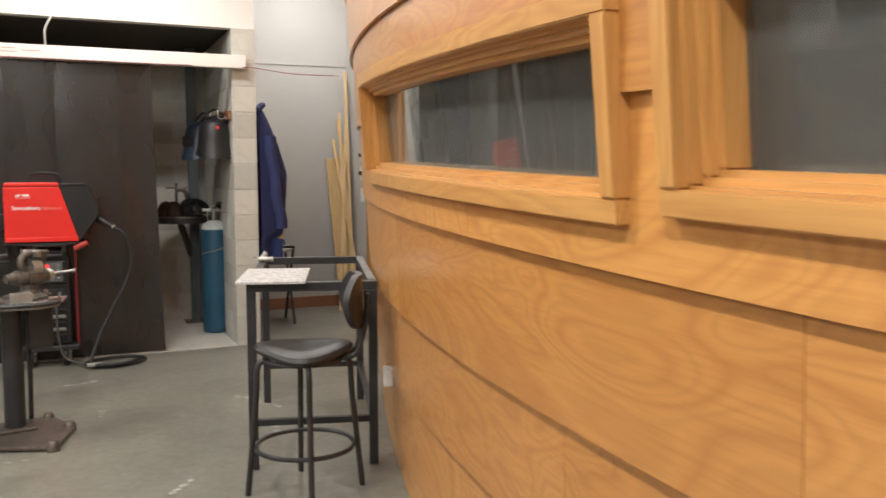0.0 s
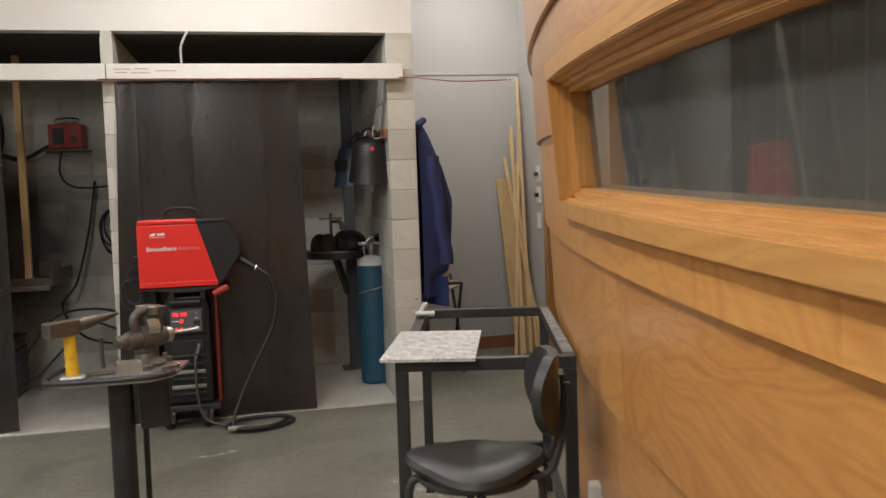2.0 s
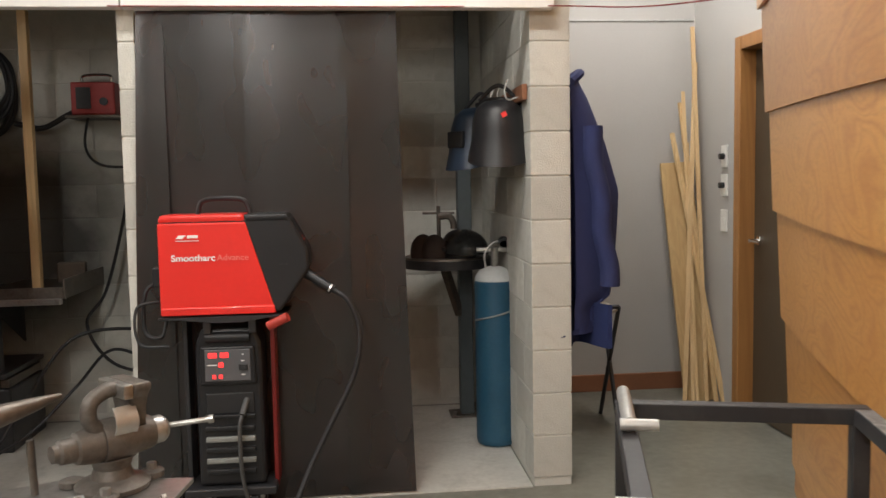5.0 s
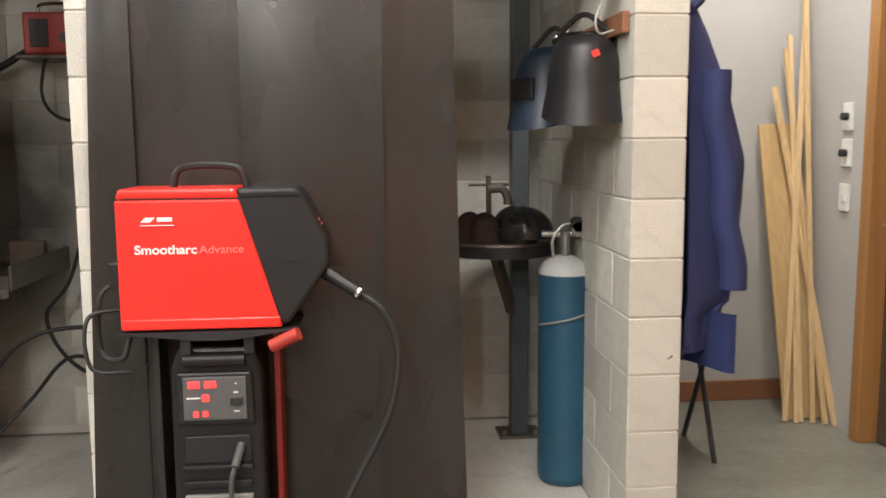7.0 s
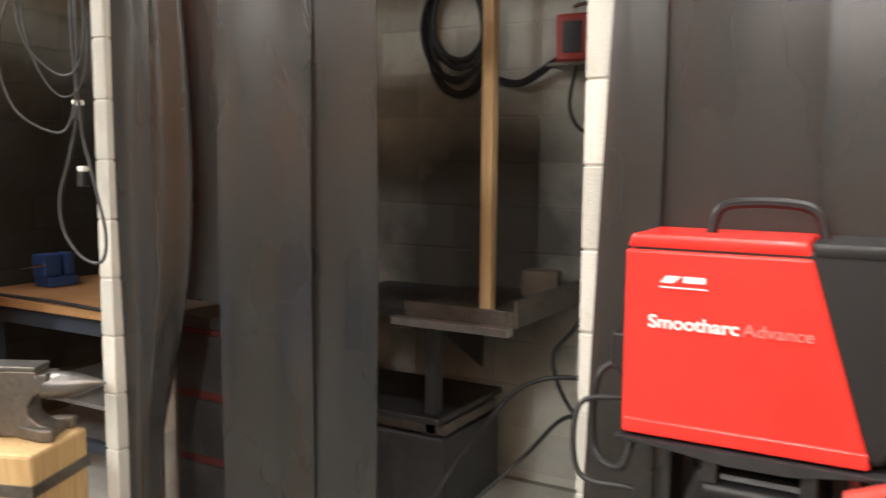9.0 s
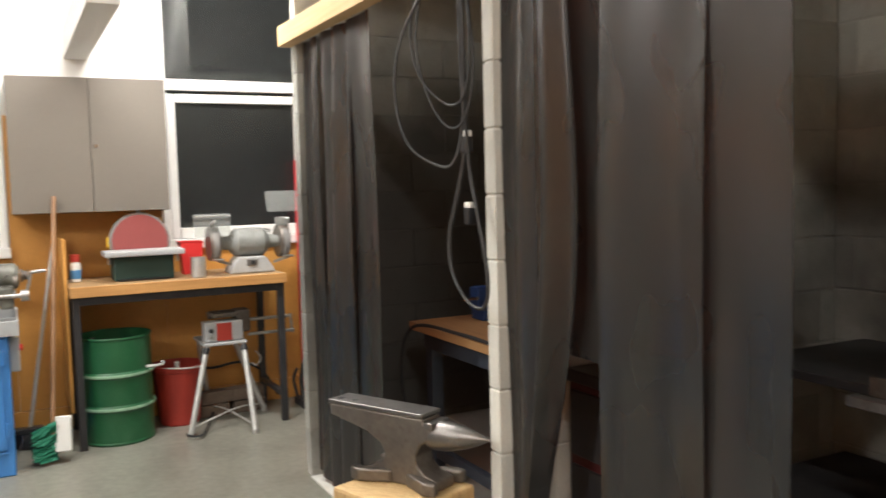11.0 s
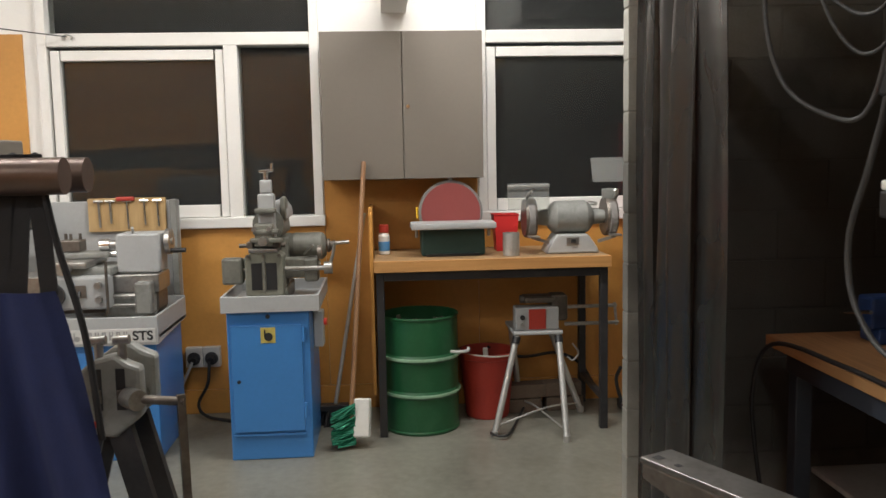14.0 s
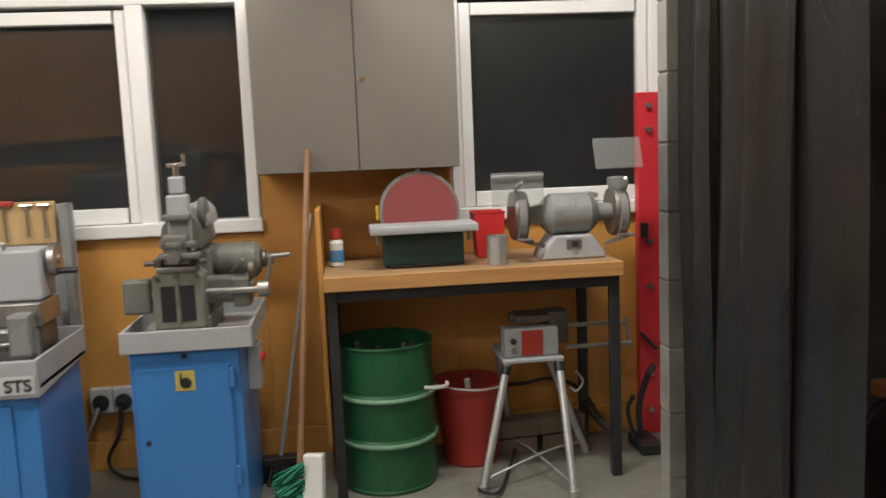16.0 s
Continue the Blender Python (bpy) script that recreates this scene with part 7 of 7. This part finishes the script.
# ---- horizontal milling machine with an apron hung on its arm ----
def mill():
    m = thing("milling_machine", -3.3, 4.2, 0, 0, "old grey and blue horizontal milling machine with twin round overarms", "machine tool")
    part("base", box(B(), -0.3, 0.3, -0.35, 0.3, 0.0, 0.52, 0.03), M_BLUE, m, "blue painted base")
    part("column", prism(B(), [(-0.26, 0.52), (0.28, 0.52), (0.28, 0.8), (0.22, 0.9), (0.1, 0.94), (-0.26, 0.94)], -0.33, 0.28, "y", 0.04), M_LTGREY, m, "light grey rounded column")
    part("upper_body", box(B(), -0.28, 0.3, -0.4, 0.24, 0.94, 1.32, 0.03), M_LTGREY, m)
    part("top_cover", box(B(), -0.25, 0.2, -0.45, 0.33, 1.445, 1.51, 0.006), M_CABINET, m, "brown top cover")
    part("stud", turned(B(), [(0.025, 1.51), (0.026, 1.56), (0.018, 1.575), (0.0, 1.578)], 16, pose(-0.1, 0.18, 0)), M_LTGREY, m)
    for xx in (0.35, 0.5):
        part("overarm", bar(B(), (xx, -0.4, 1.41), (xx, 0.72, 1.41), 0.042, seg=26), M_BROWNBAR, m, "brown polished round overarm")
    part("arm_clamp", prism(B(), [(0.2, 1.1), (0.45, 1.1), (0.58, 1.3), (0.58, 1.46), (0.25, 1.46), (0.2, 1.4)], 0.28, 0.4, "y", 0.02), M_GREYPAINT, m, "grey cast arm clamp")
    for zz in (1.33, 1.22):
        part("clamp_bolt", bar(B(), (0.4, 0.4, zz), (0.4, 0.44, zz), 0.02, seg=6), M_DKSTEEL, m)
    part("spindle", bar(B(), (0.3, 0.24, 1.15), (0.3, 0.36, 1.15), 0.06, seg=24), M_DKSTEEL, m)
    part("panel", box(B(), 0.301, 0.31, -0.2, 0.2, 1.0, 1.25, 0.003), M_STEEL, m)
    for k in range(3):
        part("dial", bar(B(), (0.31, -0.1 + 0.1 * k, 1.16), (0.34, -0.1 + 0.1 * k, 1.16), 0.025), M_BLACK, m)
    part("knob", bar(B(), (0.2, 0.28, 0.72), (0.2, 0.31, 0.72), 0.03), M_LTGREY, m)


mill()


def roller():
    r = thing("hand_cranked_rolls", -3.3, 4.83, 0, 0, "grey cast hand-cranked rolling machine on dark splayed legs", "rolling machine")
    out = [(-0.1, 0.68), (0.02, 0.655), (0.1, 0.72), (0.1, 0.86), (0.06, 0.875), (0.03, 0.9), (-0.03, 0.885), (-0.1, 0.83)]
    for x0 in (0.0, -0.16):
        part("end_frame", prism(B(), out, x0, x0 + 0.055, "x", 0.012), M_GREYPAINT, r)
    for yy in (-0.02, 0.045):
        part("frame_slot", box(B(), 0.055, 0.058, yy - 0.014, yy + 0.012, 0.74, 0.86, 0.001), M_RUBBER, r)
        part("bearing_block", box(B(), 0.05, 0.064, yy - 0.012, yy + 0.01, 0.76, 0.8, 0.003), M_DKSTEEL, r)
        part("adjusting_screw", bar(B(), (0.028, yy, 0.87), (0.028, yy, 0.935), 0.013), M_STEEL, r)
        part("screw_head", bar(B(), (0.028, yy - 0.022, 0.935), (0.028, yy + 0.022, 0.938), 0.014), M_STEEL, r)
    for yy, zz in ((-0.04, 0.76), (0.05, 0.74), (0.0, 0.82)):
        part("roll", bar(B(), (-0.11, yy, zz), (0.0, yy, zz), 0.028, seg=20), M_STEEL, r)
    for zz in (0.805, 0.73):
        part("long_roll", bar(B(), (-0.01, -0.09, zz), (-0.03, -0.3, zz), 0.03, seg=22), M_BROWNBAR, r, "brown polished roll")
    part("hub", bar(B(), (0.05, 0.06, 0.775), (0.09, 0.1, 0.775), 0.03), M_STEEL, r)
    bm = B()
    bar(bm, (0.07, 0.08, 0.775), (0.08, 0.225, 0.765), 0.013)
    beam(bm, (0.08, 0.215, 0.785), (0.1, 0.225, 0.43), 0.022, 0.018)
    part("crank", bm, M_DKSTEEL, r)
    part("crank_grip", bar(B(), (0.1, 0.215, 0.435), (0.14, 0.34, 0.425), 0.013), M_DKSTEEL, r)
    for x0 in (0.03, -0.13):
        part("leg", beam(B(), (x0, 0.03, 0.68), (x0 + 0.02, 0.2, 0.01), 0.025, 0.07), M_BLACK, r)
        part("leg", beam(B(), (x0, -0.05, 0.68), (x0 + 0.02, -0.22, 0.01), 0.025, 0.07), M_BLACK, r)
    part("cross_tie", bar(B(), (0.04, -0.15, 0.25), (0.04, 0.15, 0.25), 0.012), M_BLACK, r)
    part("red_mark", box(B(), 0.055, 0.059, -0.06, -0.03, 0.69, 0.71, 0.001), M_REDPLASTIC, r)


roller()


def apron():
    a = thing("apron", -2.84, 4.795, 0.3, 0, "navy cotton apron hanging by black straps from the machine arm", "apron")

    def body(u, v):
        half = 0.085 + 0.125 * (1 - v) ** 0.8
        ruck = 0.05 * math.sin(8 * u + 1.5 * v) * (1.15 - v) + 0.02 * math.sin(19 * u + 4 * v) * (1.1 - v)
        return (0.035 + ruck + 0.03 * math.sin(3.14 * u), -half + 0.05 * (1 - v) + 2 * half * u, 0.0 + 0.85 * v)
    part("body", sheet(B(), body, 40, 24, 0.005), M_NAVY, a)

    def back(u, v):
        half = 0.1 + 0.08 * (1 - v)
        return (-0.03 + 0.02 * math.sin(8 * u + v), -half - 0.03 + 2 * half * u, 0.02 + 0.8 * v)
    part("back_fold", sheet(B(), back, 24, 14, 0.005), M_NAVY, a)
    blk = surface("black_webbing", (0.012, 0.012, 0.014), 0.9, fine=300, bump=0.3)
    for k, (y0, y1) in enumerate(((-0.06, -0.02), (-0.02, 0.01), (0.05, 0.03))):
        bm = B()
        sheet(bm, lambda u, v, y0=y0, y1=y1: (0.03 - 0.008 * v, y0 + (y1 - y0) * v + 0.04 * u, 0.84 + 0.32 * v), 2, 6, 0.004)
        part("strap", bm, blk, a, "black webbing strap")
    for yy in (-0.03, 0.02):
        ring = [(0.046 * math.cos(0.5236 * i) - 0.02 + 0.0, yy + 0.02, 1.11 + 0.047 * math.sin(0.5236 * i)) for i in range(13)]
        part("strap_loop", hose(B(), [(0.0 + p[0] , p[1], p[2]) for p in ring], 0.008, 6, 3), blk, a, "black strap over the bar")
    part("side_strap", hose(B(), [(0.03, 0.07, 1.1), (0.04, 0.1, 0.95), (0.05, 0.15, 0.75), (0.04, 0.17, 0.5)], 0.008), blk, a)


apron()

# red upright at the far end of the bay
rp = thing("red_upright", -5.6, 7.075, 0, 0, "red painted drilled steel upright standing by the wall", "steel upright")
bm = B()
box(bm, -0.03, 0.02, -0.05, 0.05, 0, 1.62, 0.003)
part("channel", bm, surface("upright_red", (0.6, 0.03, 0.04), 0.4, vary=0.1), rp)
for zz in (0.12, 0.3, 0.72, 0.93, 1.45, 1.56):
    part("bolt", bar(B(), (0.02, 0.0, zz), (0.035, 0.0, zz), 0.014, seg=8), M_STEEL, rp)
part("lever", bar(B(), (0.03, -0.05, 0.5), (0.05, 0.02, 0.42), 0.009), M_BLACK, rp)
part("latch", box(B(), 0.02, 0.04, -0.045, -0.01, 0.95, 1.02, 0.004), M_BLACK, rp)
wd = thing("window_wire", LEFT + 0.02, 3.95, 2.12, 0, "thin dark wire stretched to a hook on the window frame", "wire")
part("wire", hose(B(), [(0.02, 0.0, 0.0), (0.5, -0.8, 0.06)], 0.003), M_RUBBER, wd)
part("hook", hose(B(), [(0.02, -0.03, 0.0), (0.03, 0.0, 0.01), (0.03, 0.03, 0.0), (0.02, 0.02, -0.015)], 0.005), M_GALV, wd)
nb = thing("notice_board", LEFT + 0.013, 3.2, 1.85, 0, "small white notice pinned on the ochre wall", "notice")
part("paper", box(B(), 0, 0.004, 0, 0.2, 0, 0.28), M_PAPER, nb)
part("print", box(B(), 0.0042, 0.005, 0.03, 0.17, 0.2, 0.23), M_INK, nb)

# ---- block walls, piece by piece ----
block_wall("wall_booth_end", "bare grey concrete block end wall of the welding booths", "y", 1.146, 1.324, 6.57, 8.04, 1)
block_wall("wall_booth_a", "painted pale concrete block divider between welding booths", "y", -0.588, -0.518, 6.57, 8.04, 0)
block_wall("wall_booth_b", "painted pale concrete block divider between welding booths", "y", -2.27, -2.21, 6.57, 8.04, 1)
block_wall("wall_booth_c", "painted pale concrete block end wall of the welding booths", "y", -4.13, -4.06, 6.57, 8.04, 0)
block_wall("wall_booth_back", "grey concrete block back wall of the booths, shade painted in", "x", 8.05, 8.19, -4.13, 1.324, 1)
